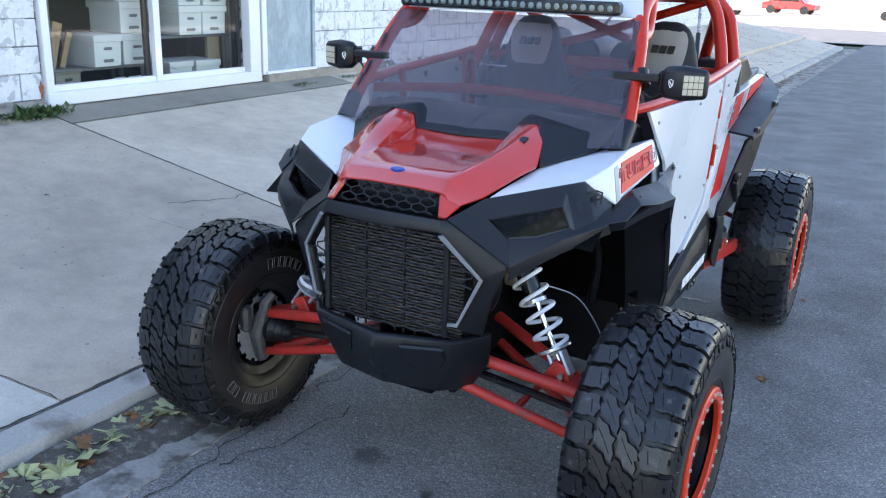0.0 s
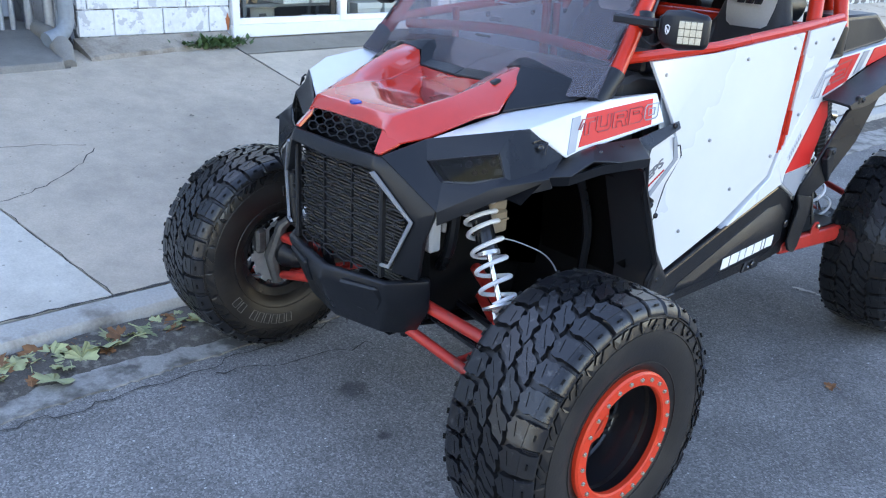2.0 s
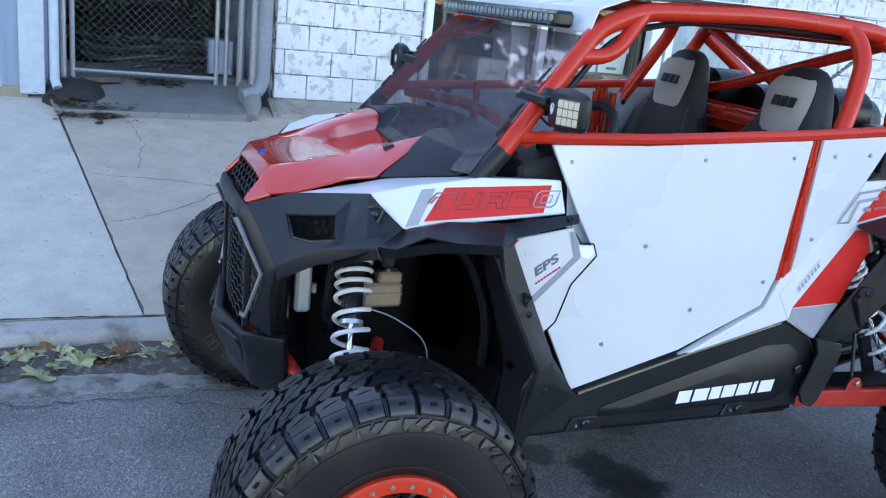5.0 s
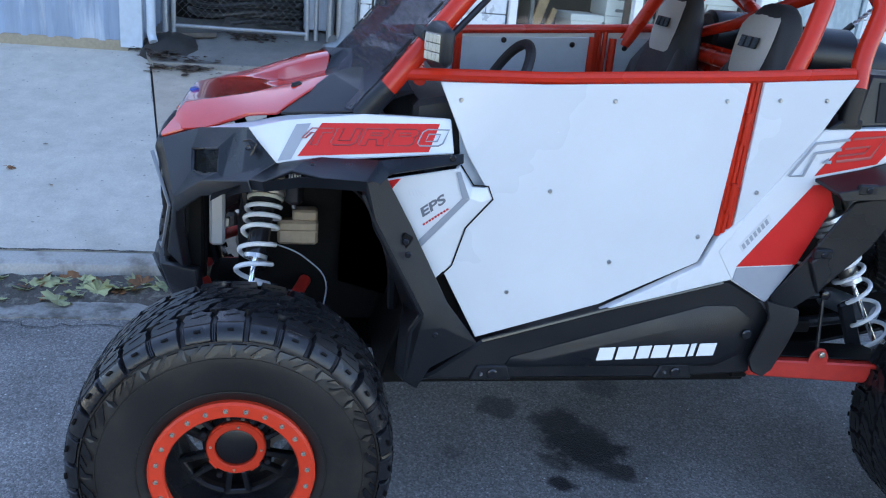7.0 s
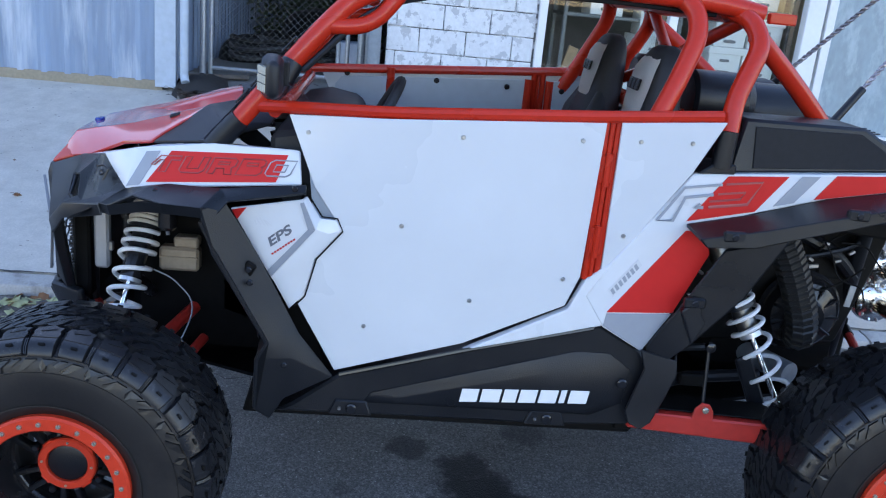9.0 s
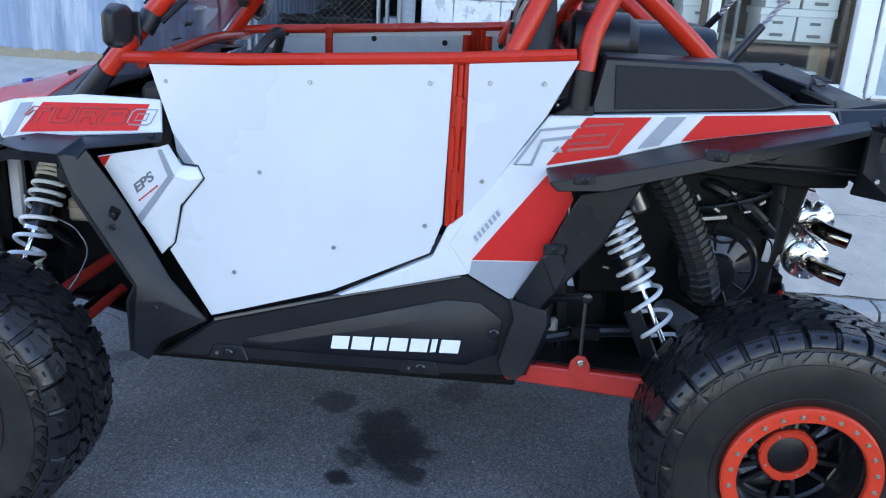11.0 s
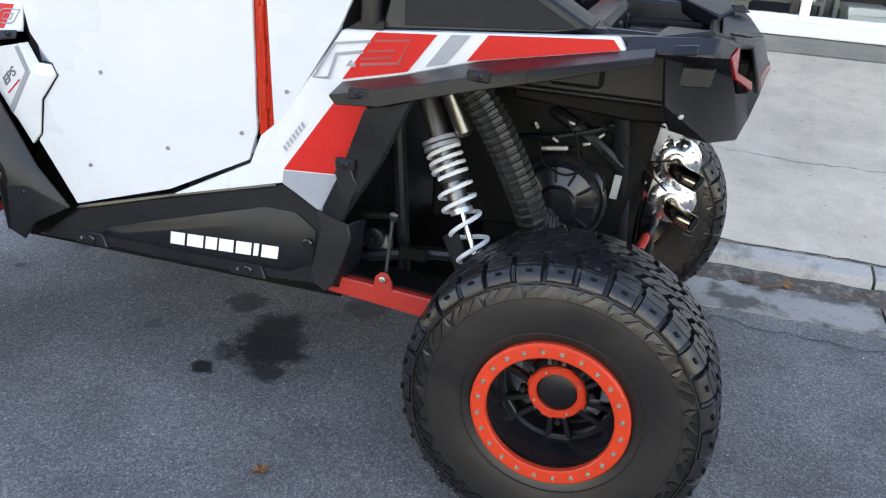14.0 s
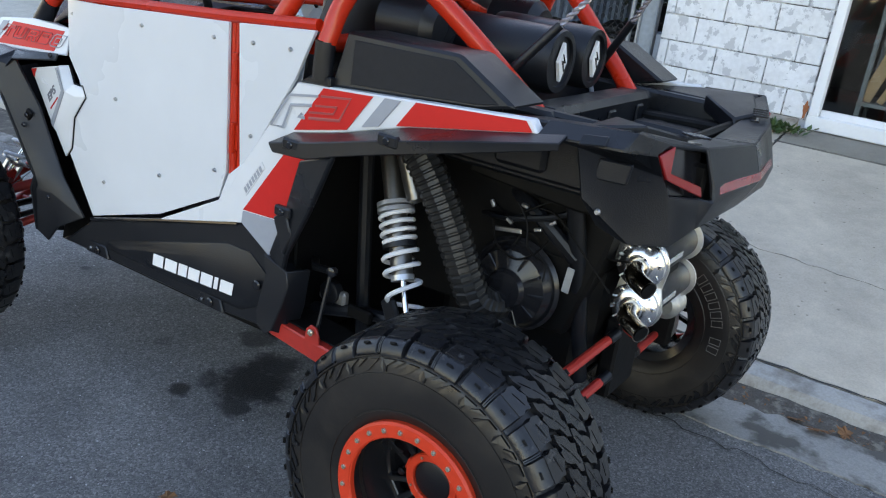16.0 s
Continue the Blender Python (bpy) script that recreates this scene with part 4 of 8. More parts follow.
part("metal_sheet", ribbed(-12, -2.28, 0.68, H, BX), CORR, blue, smooth=False)
part("corner_trim", box(BX + 0.02, -2.22, (0.64 + H) / 2, 0.05, 0.17, H - 0.64, 0.004), FLASHING, blue, "pale corner flashing")
part("base_sill", box(BX - 0.01, -7.1, 0.63, 0.06, 9.7, 0.12, 0.006), YELLOWB, blue, "yellowish stained base")
part("metal_sheet", ribbed(BX - 9, BX - 0.02, 0.7, H, -2.16, along_x=True), CORR, blue, smooth=False)
part("wall_core", box(BX - 4.6, -7.2, (H + 0.5) / 2, 9.0, 9.9, H - 0.6, 0), ROOM, blue, smooth=False)
tagged(part("downspout", tube([(BX + 0.03, -2.07, 4.5), (BX + 0.03, -2.07, 0.76), (BX + 0.07, -2.05, 0.70)], 0.035, 12), FLASHING), "pale blue drain pipe at the corner of the metal wall", "drain pipe")
tagged(part("rust_spot", lathe([(0.001, 0.0), (0.02, 0.002), (0.022, 0.008), (0.001, 0.01)], 12, "x", (BX + 0.004, -2.46, 0.85)), RUST), "rusty fixing on the metal wall", "fixing", kind="structure")
part("rust_run", box(BX + 0.003, -2.455, 0.765, 0.004, 0.012, 0.16, 0), RUST, blue, smooth=False)

# ---- alley: gate, pipe, clutter ----
gate = thing("chain_link_gate", "chain-link gate on grey posts across the alley", "gate")
GX = -5.0
for y, r in ((-2.03, 0.028), (-1.96, 0.02), (-0.84, 0.02), (-0.76, 0.02), (-0.64, 0.034)):
    part("post", tube([(GX, y, 0.70), (GX, y, 2.6)], r, 10), GALV, gate)
part("rail", tube([(GX, -1.96, 0.78), (GX, -0.84, 0.78)], 0.018, 10), GALV, gate)
part("rail", tube([(GX, -1.96, 2.5), (GX, -0.84, 2.5)], 0.018, 10), GALV, gate)
bm = bmesh.new()
step = 0.062
y_lo, y_hi, z_lo, z_hi = -1.95, -0.85, 0.80, 2.5
for sgn in (1, -1):
    k = -40
    while k < 60:
        pts = []
        for j in range(0, 30):
            z = z_lo + j * step
            y = y_lo + k * step + sgn * j * step
            if y_lo <= y <= y_hi and z <= z_hi:
                pts.append((GX + 0.004 * sgn, y, z))
        if len(pts) > 1:
            tube([pts[0], pts[-1]], 0.0015, 4, bm=bm)
        k += 1
part("wire_mesh", bm, WIRE, gate)
tagged(part("downspout", tube([(WALL_X + 0.06, -0.52, 4.6), (WALL_X + 0.06, -0.52, 0.84), (WALL_X + 0.09, -0.57, 0.74), (WALL_X + 0.13, -0.70, 0.71)], 0.058, 18, bend=0.10), PIPE), "grey metal drain pipe at the wall's corner", "drain pipe")
tagged(part("pipe_collar", tube([(-4.20, -0.66, 0.57), (-4.42, -0.62, 0.66), (-4.62, -0.60, 0.70), (-4.95, -0.60, 0.74)], [0.05, 0.075, 0.075, 0.06], 12, bend=0.0), ALLEY), "rounded concrete lip beside the drain pipe", "kerb", kind="structure")
tagged(part("alley_pole", tube([(-4.80, -0.56, 0.70), (-4.80, -0.56, 2.8)], 0.04, 12), GALV), "grey steel pole beside the drain pipe", "pole")
# hoses on the ground behind the gate
for i, (cx, cy, r) in enumerate(((-5.7, -1.25, 0.28), (-5.75, -1.0, 0.22), (-5.6, -1.5, 0.30))):
    pts = [(cx + (r + 0.03 * math.sin(a * 2.3 + i)) * math.cos(a), cy + (r * 1.3) * math.sin(a), 0.80 + 0.012 * a + 0.02 * math.sin(3 * a)) for a in [k * 0.25 for k in range(70)]]
    tagged(part("hose_coil", tube(pts, 0.022, 8), HOSE), "coil of black hose lying in the alley", "hose")
for i, (cx, cy, cz, s) in enumerate(((-6.3, -0.95, 0.86, 0.34), (-6.6, -1.6, 0.82, 0.30), (-6.2, -1.85, 0.82, 0.26), (-7.2, -1.2, 0.95, 0.45))):
    bm = bmesh.new()
    bmesh.ops.create_icosphere(bm, subdivisions=3, radius=s)
    for v in bm.verts:
        v.co *= 1 + 0.25 * noise.noise(v.co * 4 + Vector((i * 7, 0, 0)))
        v.co.z *= 0.75
    ob = part("crumpled_tarp", bm, DARK)
    ob.location = (cx, cy, cz)
    tagged(ob, "dark crumpled tarp over scrap in the alley", "tarp")
tagged(part("alley_crate", box(-5.6, -0.75, 0.92, 0.3, 0.22, 0.3, 0.01), CORR), "faded blue plastic crate behind the gate", "crate")
# dark foliage filling the alley's end
bm = bmesh.new()
rf = random.Random(12)
for i in range(5200):
    o = Vector((rf.uniform(-11.5, -7.6), rf.uniform(-2.1, -0.5), 0.75 + abs(rf.gauss(0, 1.1))))
    a, b = rf.uniform(0, 6.28), rf.uniform(-1, 1)
    u = Vector((math.cos(a), math.sin(a), b)) * rf.uniform(0.04, 0.10)
    v = u.orthogonal().normalized() * rf.uniform(0.015, 0.04)
    bm.faces.new([bm.verts.new(o), bm.verts.new(o + u * 0.5 + v), bm.verts.new(o + u), bm.verts.new(o + u * 0.5 - v)])
# canopy added overhead to keep skylight off the alley
for i in range(9000):
    o = Vector((rf.uniform(-11.5, -5.7), rf.uniform(-2.1, -0.45), rf.uniform(2.7, 4.9)))
    a, b = rf.uniform(0, 6.28), rf.uniform(-0.6, 0.6)
    u = Vector((math.cos(a), math.sin(a), b)) * rf.uniform(0.08, 0.16)
    v = u.orthogonal().normalized() * rf.uniform(0.03, 0.06)
    bm.faces.new([bm.verts.new(o), bm.verts.new(o + u * 0.5 + v), bm.verts.new(o + u), bm.verts.new(o + u * 0.5 - v)])
tagged(part("alley_bushes", bm, FOLIAGE, smooth=False), "dark overgrown bushes filling the alley, under an added shading canopy", "bushes", kind="stuff")
# backing added behind the bushes, in the same dimmed grey
bar("alley_end", -13.2, -13.0, -2.2, -0.2, 0, 5, ROOM, "added dark backing that closes the alley", 0, "wall")
# litter of dead leaves and a loose plank at the alley mouth
bm = bmesh.new()
for i in range(420):
    c = rf.choice(((-4.30, -1.98, 0.17, 0.10), (-4.95, -1.30, 0.10, 0.16), (-4.10, -1.75, 0.10, 0.18)))
    x, y = c[0] + rf.gauss(0, c[2] * 0.6), c[1] + rf.gauss(0, c[3] * 0.7)
    z = max(apron_z(x) if x > -4.15 else 0.60 + 0.13 * (-4.15 - x) / 0.9, 0.5) + rf.uniform(0.006, 0.03)
    a, s = rf.uniform(0, 6.28), rf.uniform(0.012, 0.035)
    bm.faces.new([bm.verts.new((x + s * math.cos(a + q) * (1 if k % 2 else 0.6), y + s * math.sin(a + q), z + rf.uniform(-.005, .01))) for k, q in enumerate((0, 1.2, 2.6, 4.4))])
tagged(part("leaf_litter", bm, LITTER, smooth=False), "dead brown leaves swept into the alley mouth", "leaf litter", kind="stuff")
ob = part("plank", box(0, 0, 0, 0.10, 0.55, 0.04, 0.006), OLDWOOD)
ob.matrix_world = pose(-4.78, -1.86, 0.73, 0, -6, 28)
tagged(ob, "weathered plank lying by the gate", "plank")
heap = bmesh.new()
rh = random.Random(6)
hc = heap.verts.new((-4.56, -1.93, 0.745))
rings_ = []
for q, lift in ((0.45, 0.725), (0.8, 0.685), (1.0, 0.61)):
    rings_.append([heap.verts.new((-4.56 + q * (0.34 + rh.uniform(-.05, .05)) * math.cos(k * math.tau / 18), -1.93 + q * (0.27 + rh.uniform(-.05, .04)) * math.sin(k * math.tau / 18), lift - 0.06 * math.cos(k * math.tau / 18) * q + rh.uniform(-.012, .012))) for k in range(18)])
for k in range(18):
    heap.faces.new((hc, rings_[0][k], rings_[0][(k + 1) % 18]))
    for a, b in zip(rings_, rings_[1:]):
        heap.faces.new((a[k], b[k], b[(k + 1) % 18], a[(k + 1) % 18]))
ob = part("rubble_heap", heap, SOIL)
tagged(ob, "dark damp patch of soil by the drain pipe", "soil", kind="structure")


# ---- the side-by-side ----
utv = thing("side_by_side", "red, white and black sport side-by-side with roll cage", "off-road vehicle")


# wheels
def tread_top(x):
    return 0.395 - 0.5 * x * x


def tread_block(bm, poly, centre, pitch, side_wrap=0.0):
    """A rubber block standing on the tread; poly in (share of the pitch, across)."""
    top, low = [], []
    cu = sum(u for u, _ in poly) / len(poly)
    cx = sum(x for _, x in poly) / len(poly)
    for u, x in poly:
        a = (centre + u) * pitch
        low.append(bm.verts.new((x, (tread_top(x) - 0.022) * math.cos(a), (tread_top(x) - 0.022) * math.sin(a))))
        u2, x2 = u + (cu - u) * 0.06, x + (cx - x) * 0.05
        a = (centre + u2) * pitch
        top.append(bm.verts.new((x2, tread_top(x2) * math.cos(a), tread_top(x2) * math.sin(a))))
    n = len(poly)
    bm.faces.new(top)
    for i in range(n):
        bm.faces.new((low[i], low[(i + 1) % n], top[(i + 1) % n], top[i]))


def build_wheel():
    rim = lathe([(0.176, 0.118), (0.180, 0.128), (0.172, 0.128), (0.165, 0.06), (0.158, -0.02), (0.155, -0.10), (0.172, -0.118), (0.186, -0.122), (0.186, -0.128), (0.150, -0.112), (0.140, -0.04),
                 (0.150, -0.01), (0.158, 0.05)], 56, closed=True)
    wheel = part("wheel", rim, GLOSSB, utv, "black alloy wheel with an orange beadlock ring")
    # tyre body
    prof = [(0.176, 0.120), (0.186, 0.134), (0.215, 0.146), (0.255, 0.156), (0.300, 0.158), (0.332, 0.153), (0.354, 0.143), (0.366, 0.126), (0.373, 0.10), (0.379, 0.05), (0.380, 0)]
    prof = prof + [(r, -x) for r, x in prof[-2::-1]] + [(0.170, -0.10), (0.168, 0.10)]
    tyre_body, tyre = lathe(prof, 96, closed=True), bmesh.new()
    rt = random.Random(4)
    count = 32
    pitch = math.tau / count
    sipes = bmesh.new()

    def sipe(u0, x0, u1, x1, k):
        """A knife-thin dark cut across a block."""
        pts = [((x0 + (x1 - x0) * q), (k + u0 + (u1 - u0) * q) * pitch) for q in (0.0, 0.5, 1.0)]
        tube([(x, (tread_top(x) - 0.0004) * math.cos(a), (tread_top(x) - 0.0004) * math.sin(a)) for x, a in pts], 0.0013, 4, bm=sipes)
    for k in range(count):
        j = rt.uniform(-0.03, 0.03)
        for s, ph in ((1, 0.0), (-1, 0.45)):
            wob = rt.uniform(-0.02, 0.02)
            left = [(-0.43, 0.002), (-0.47, 0.018), (-0.27, 0.030), (-0.33, 0.048), (-0.30, 0.061)]
            inner = left + [(-0.02, 0.066), (0.10, 0.056), (0.30, 0.064)] + [(u + 0.86, x) for u, x in left[::-1]] + [(0.12, 0.008), (-0.10, -0.001)]
            tread_block(tyre, [(s * (u + 8.0 * x + wob), s * x) for u, x in inner][::s], k + ph + j, pitch)
            sipe(s * (-0.20 + 8.0 * 0.012), s * 0.012, s * (0.02 + 8.0 * 0.030), s * 0.030, k + ph + j)
            sipe(s * (0.06 + 8.0 * 0.034), s * 0.034, s * (0.24 + 8.0 * 0.054), s * 0.054, k + ph + j)
        for s, ph in ((1, 0.30), (-1, 0.12)):
            far = 0.124 if k % 2 else 0.120
            outer = [(-0.41, 0.074), (-0.20, 0.070), (-0.04, 0.060), (0.18, 0.070), (0.41, 0.072), (0.47, 0.092), (0.40, 0.106), (0.42, far), (-0.42, far), (-0.44, 0.106), (-0.37, 0.092)]
            tread_block(tyre, [(s * u, s * x) for u, x in outer][::s], k + ph + j, pitch)
            sipe(s * -0.24, s * 0.084, s * 0.22, s * 0.092, k + ph + j)
        for s, ph in ((1, 0.30), (-1, 0.12)):
            # shoulder lug curving down onto the sidewall, every other one longer
            low = 0.356 if k % 2 else 0.351
            prof_l = [(0.3862, 0.118), (0.3850, 0.127), (0.3805, 0.1365), (0.3725, 0.1450), (low + 0.006, 0.1525), (low, 0.1530), (low - 0.002, 0.144), (0.364, 0.132), (0.378, 0.116)]
            n_l = len(prof_l)
            rows_l = []
            for u, dip in ((-0.43, 0.006), (-0.39, 0.0), (0.39, 0.0), (0.43, 0.006)):
                a = (k + ph + u + j) * pitch
                rows_l.append([tyre.verts.new((s * (x - dip * 0.7), (r - dip * 0.6) * math.cos(a), (r - dip * 0.6) * math.sin(a))) for r, x in prof_l])
            tyre.faces.new(rows_l[0])
            tyre.faces.new(rows_l[-1])
            for ra, rb in zip(rows_l, rows_l[1:]):
                for q in range(n_l):
                    tyre.faces.new((ra[q], ra[(q + 1) % n_l], rb[(q + 1) % n_l], rb[q]))
            if k % 2 == 0:
                # paired ribs in the groove beside the lug
                for u in (0.47, 0.53):
                    a = (k + ph + u + j) * pitch
                    tube([(s * x, r * math.cos(a), r * math.sin(a)) for r, x in ((0.384, 0.122), (0.372, 0.140), (0.357, 0.1495))], 0.0022, 5, bm=tyre)
    part("tyre", tyre_body, SIDEW, wheel, "black mud-terrain tyre")
    notch = sipes
    for k in range(count):
        for s, ph in ((1, 0.30), (-1, 0.12)):
            a = (k + ph) * pitch
            box(s * 0.1405, 0.3772 * math.cos(a), 0.3772 * math.sin(a), 0.010, 0.005, 0.014, 0.0, Matrix.Rotation(a, 4, 'X') @ Matrix.Rotation(s * radians(42), 4, 'Z'), bm=notch)
    part("shoulder_notch", notch, DARK, wheel, smooth=False)["kind"] = "stuff"
    part("tread", tyre, RUBBER, wheel, "chunky interlocking tread blocks")["kind"] = "stuff"
    # zigzag relief and rings on the sidewall
    for s in (1, -1):
        zz = bmesh.new()
        turn = math.tau / 20

        def biter(poly, base):
            """A raised rubber wedge on the sidewall; poly in (share of the repeat, radius)."""
            low, top = [], []
            for u, r in poly:
                a, x = base + s * u * turn, 0.158 - 0.0045 * max(0.0, (r - 0.30) / 0.032) - 0.006 * max(0.0, (r - 0.332) / 0.020)
                low.append(zz.verts.new((s * (x - 0.004), r * math.cos(a), r * math.sin(a))))
                top.append(zz.verts.new((s * (x + 0.0050), r * math.cos(a), r * math.sin(a))))
            zz.faces.new(top)
            for q in range(len(poly)):
                w = (q + 1) % len(poly)
                zz.faces.new((low[q], low[w], top[w], top[q]))
        for k in range(20):
            base = k * turn
            biter([(0.02, 0.344), (0.26, 0.344), (0.50, 0.322), (0.44, 0.317), (0.30, 0.321)], base)
            biter([(0.36, 0.345), (0.52, 0.345), (0.66, 0.333), (0.60, 0.328)], base)
            biter([(0.60, 0.345), (0.90, 0.345), (0.96, 0.331), (0.90, 0.318), (0.82, 0.317), (0.80, 0.331)], base)
        part("sidewall_wedge", zz, WEDGE, wheel, "raised wedges round the shoulder", smooth=False)["kind"] = "stuff"
        for r, x in ((0.3505, 0.1475), (0.312, 0.1572), (0.222, 0.149)):
            part("sidewall_ring", tube([(s * x, r * math.cos(k * math.tau / 80), r * math.sin(k * math.tau / 80)) for k in range(80)], 0.0028 if r > 0.33 else 0.0018, 5, closed=True), SIDEW, wheel)
    # lettering on the inner sidewall as outlined bars
    lt = bmesh.new()
    for base in (0.3, 0.3 + math.pi):
        for k in range(9):
            if k == 6:
                continue
            a0, a1 = base + k * 0.125, base + k * 0.125 + 0.085
            ring = [(-0.1575, r * math.cos(a), r * math.sin(a)) for r, a in ((0.248, a0), (0.248, a1), (0.286, a1), (0.286, a0))]
            tube(ring, 0.0016, 4, bm=lt, closed=True)
    part("sidewall_marking", lt, LETTER, wheel, "outlined pale marking on the sidewall")["kind"] = "stuff"
    # beadlock ring with its bolts
    ring = lathe([(0.157, 0.138), (0.157, 0.152), (0.161, 0.156), (0.190, 0.156), (0.196, 0.151), (0.196, 0.136)], 72, closed=True)
    r_ob = part("beadlock_ring", ring, ORANGE, wheel, "orange-red beadlock ring")
    bolt = lathe([(0.0068, 0.155), (0.0068, 0.159), (0.0052, 0.1615), (0.001, 0.1615)], 6)
    first = part("bolt", bolt, BOLTM, wheel, "bright steel bolt")
    first.location = (0, 0.1765, 0)
    for k in range(1, 24):
        a = k * math.tau / 24
        b = new("bolt", first.data)
        b.parent = wheel
        b.location = (0, 0.1765 * math.cos(a), 0.1765 * math.sin(a))
        tagged(b, "bright steel bolt")
    # wheel face set deep in the barrel: paired spokes, outer rim ring, hub
    for k in range(6):
        sp = bmesh.new()
        a = k * math.tau / 6 + 0.2
        for d in (-0.0165, 0.0165):
            box(0.014, 0.112, d * 1.35, 0.026, 0.086, 0.0150, 0.003, Matrix.Rotation(d * 9, 4, 'X') @ Matrix.Rotation(radians(14), 4, 'Z'), bm=sp)
        box(0.006, 0.146, 0.0, 0.026, 0.016, 0.062, 0.003, bm=sp)
        bmesh.ops.rotate(sp, cent=(0, 0, 0), matrix=Matrix.Rotation(a, 3, 'X'), verts=sp.verts)
        part("spoke", sp, GLOSSB, wheel, "black paired spoke")
    part("face_ring", lathe([(0.145, -0.012), (0.145, 0.008), (0.150, 0.014), (0.160, 0.014), (0.160, -0.012)], 48, closed=True), GLOSSB, wheel)
    part("hub", lathe([(0.084, -0.02), (0.084, 0.018), (0.076, 0.026), (0.001, 0.026)], 40), BLACK, wheel)
    hr = lathe([(0.052, 0.026), (0.052, 0.040), (0.055, 0.043), (0.070, 0.043), (0.074, 0.039), (0.074, 0.026)], 48, closed=True)
    part("hub_ring", hr, ORANGE, wheel, "orange-red hub ring")
    part("hub_cap", lathe([(0.050, 0.024), (0.050, 0.034), (0.044, 0.037), (0.001, 0.038)], 32), BLACK, wheel)
    for k in range(4):
        a = k * math.tau / 4 + 0.35
        part("hub_tab", box(0.036, 0.074 * math.cos(a), 0.074 * math.sin(a), 0.012, 0.006, 0.030, 0.002, Matrix.Rotation(a, 4, 'X')), ORANGE, wheel)
        part("hub_screw", lathe([(0.0035, 0.043), (0.0035, 0.045), (0.001, 0.045)], 8, "x", (0, 0.0625 * math.cos(a + 0.8), 0.0625 * math.sin(a + 0.8))), BOLTM, wheel)
        part("lug_nut", lathe([(0.010, 0.02), (0.010, 0.040), (0.007, 0.044), (0.001, 0.044)], 6, "x", (0, 0.088 * math.cos(a + 0.4), 0.088 * math.sin(a + 0.4))), GLOSSB, wheel)
    return wheel


WEDGE = material("bare_black_rubber", (0.0060, 0.0060, 0.0066), 0.28, vary=0.2, grain=60, bump=0.1)
LETTER = material("pale_marking", (0.15, 0.143, 0.132), 0.7, vary=0.3, grain=60)
TX, AXF, AXR, HUB_Z = 0.814, -1.138, 1.146, 0.393
wheel_fl = build_wheel()
wheel_fl.matrix_basis = pose(TX, AXF, HUB_Z, 20, 0, -1.6)
copy_thing(wheel_fl, pose(-TX, AXF, HUB_Z, 70, 0, 178.4))
REAR_SIZE = Matrix.Diagonal((1.0, 1.03, 1.03, 1.0))
copy_thing(wheel_fl, pose(0.768, AXR, HUB_Z + 0.008, -35, 0, 0) @ REAR_SIZE)
copy_thing(wheel_fl, pose(-0.768, AXR, HUB_Z + 0.008, 110, 0, 180) @ REAR_SIZE)

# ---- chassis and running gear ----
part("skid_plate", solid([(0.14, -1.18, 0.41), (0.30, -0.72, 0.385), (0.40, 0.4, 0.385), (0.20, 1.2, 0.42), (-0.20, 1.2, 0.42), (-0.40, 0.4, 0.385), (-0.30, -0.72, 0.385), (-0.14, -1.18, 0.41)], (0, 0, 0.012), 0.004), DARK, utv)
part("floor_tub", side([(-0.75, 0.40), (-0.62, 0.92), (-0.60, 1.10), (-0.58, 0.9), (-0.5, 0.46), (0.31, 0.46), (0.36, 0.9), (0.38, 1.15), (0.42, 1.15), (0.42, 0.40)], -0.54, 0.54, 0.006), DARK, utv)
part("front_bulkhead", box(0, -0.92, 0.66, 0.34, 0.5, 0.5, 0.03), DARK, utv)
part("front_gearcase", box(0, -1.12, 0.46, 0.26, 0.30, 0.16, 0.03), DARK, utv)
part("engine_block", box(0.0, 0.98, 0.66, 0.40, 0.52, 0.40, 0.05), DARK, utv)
part("clutch_cover", lathe([(0.02, 0.24), (0.135, 0.245), (0.142, 0.262), (0.132, 0.272), (0.126, 0.268), (0.110, 0.300), (0.060, 0.318), (0.052, 0.335), (0.001, 0.338)], 40, "x", (0.0, 1.015, 0.735)), GLOSSB, utv, "black ribbed round clutch cover")
cl = bmesh.new()
for k in range(11):
    a = k * math.tau / 11
    box(0.306, 1.015 + 0.085 * math.cos(a), 0.735 + 0.085 * math.sin(a), 0.020, 0.055, 0.008, 0.002, Matrix.Rotation(a, 4, 'X'), bm=cl)
part("clutch_ribs", cl, GLOSSB, utv)
part("engine_hose", tube([(0.12, 0.90, 0.98), (0.24, 0.96, 1.00), (0.28, 1.08, 0.95), (0.25, 1.18, 0.86)], 0.022, 10, bend=0.08), BLACK, utv)
part("engine_hose", tube([(0.22, 0.84, 0.90), (0.30, 0.98, 0.93), (0.30, 1.14, 0.98), (0.24, 1.24, 1.06)], 0.009, 8, bend=0.06), BLACK, utv)
rwir = random.Random(21)
for k in range(9):
    p0 = Vector((0.27 + rwir.uniform(-.05, .06), 0.84 + rwir.uniform(0, .3), 0.88 + rwir.uniform(-.1, .14)))
    pts = [p0]
    for q in range(4):
        pts.append(pts[-1] + Vector((rwir.uniform(-.03, .03), rwir.uniform(0.0, .10), rwir.uniform(-.08, .06))))
    part("wire", tube(pts, 0.003, 6, bend=0.04), DARK, utv)
for y, z in ((0.93, 0.965), (0.99, 0.93), (1.03, 0.985), (1.08, 0.93), (1.12, 0.96), (0.62, 0.78), (0.68, 0.72), (0.64, 0.86)):
    part("metal_clip", box(0.31, y, z, 0.012, 0.022, 0.010, 0.002, Matrix.Rotation(y * 9, 4, 'X')), STEEL, utv, "small bright metal clip")
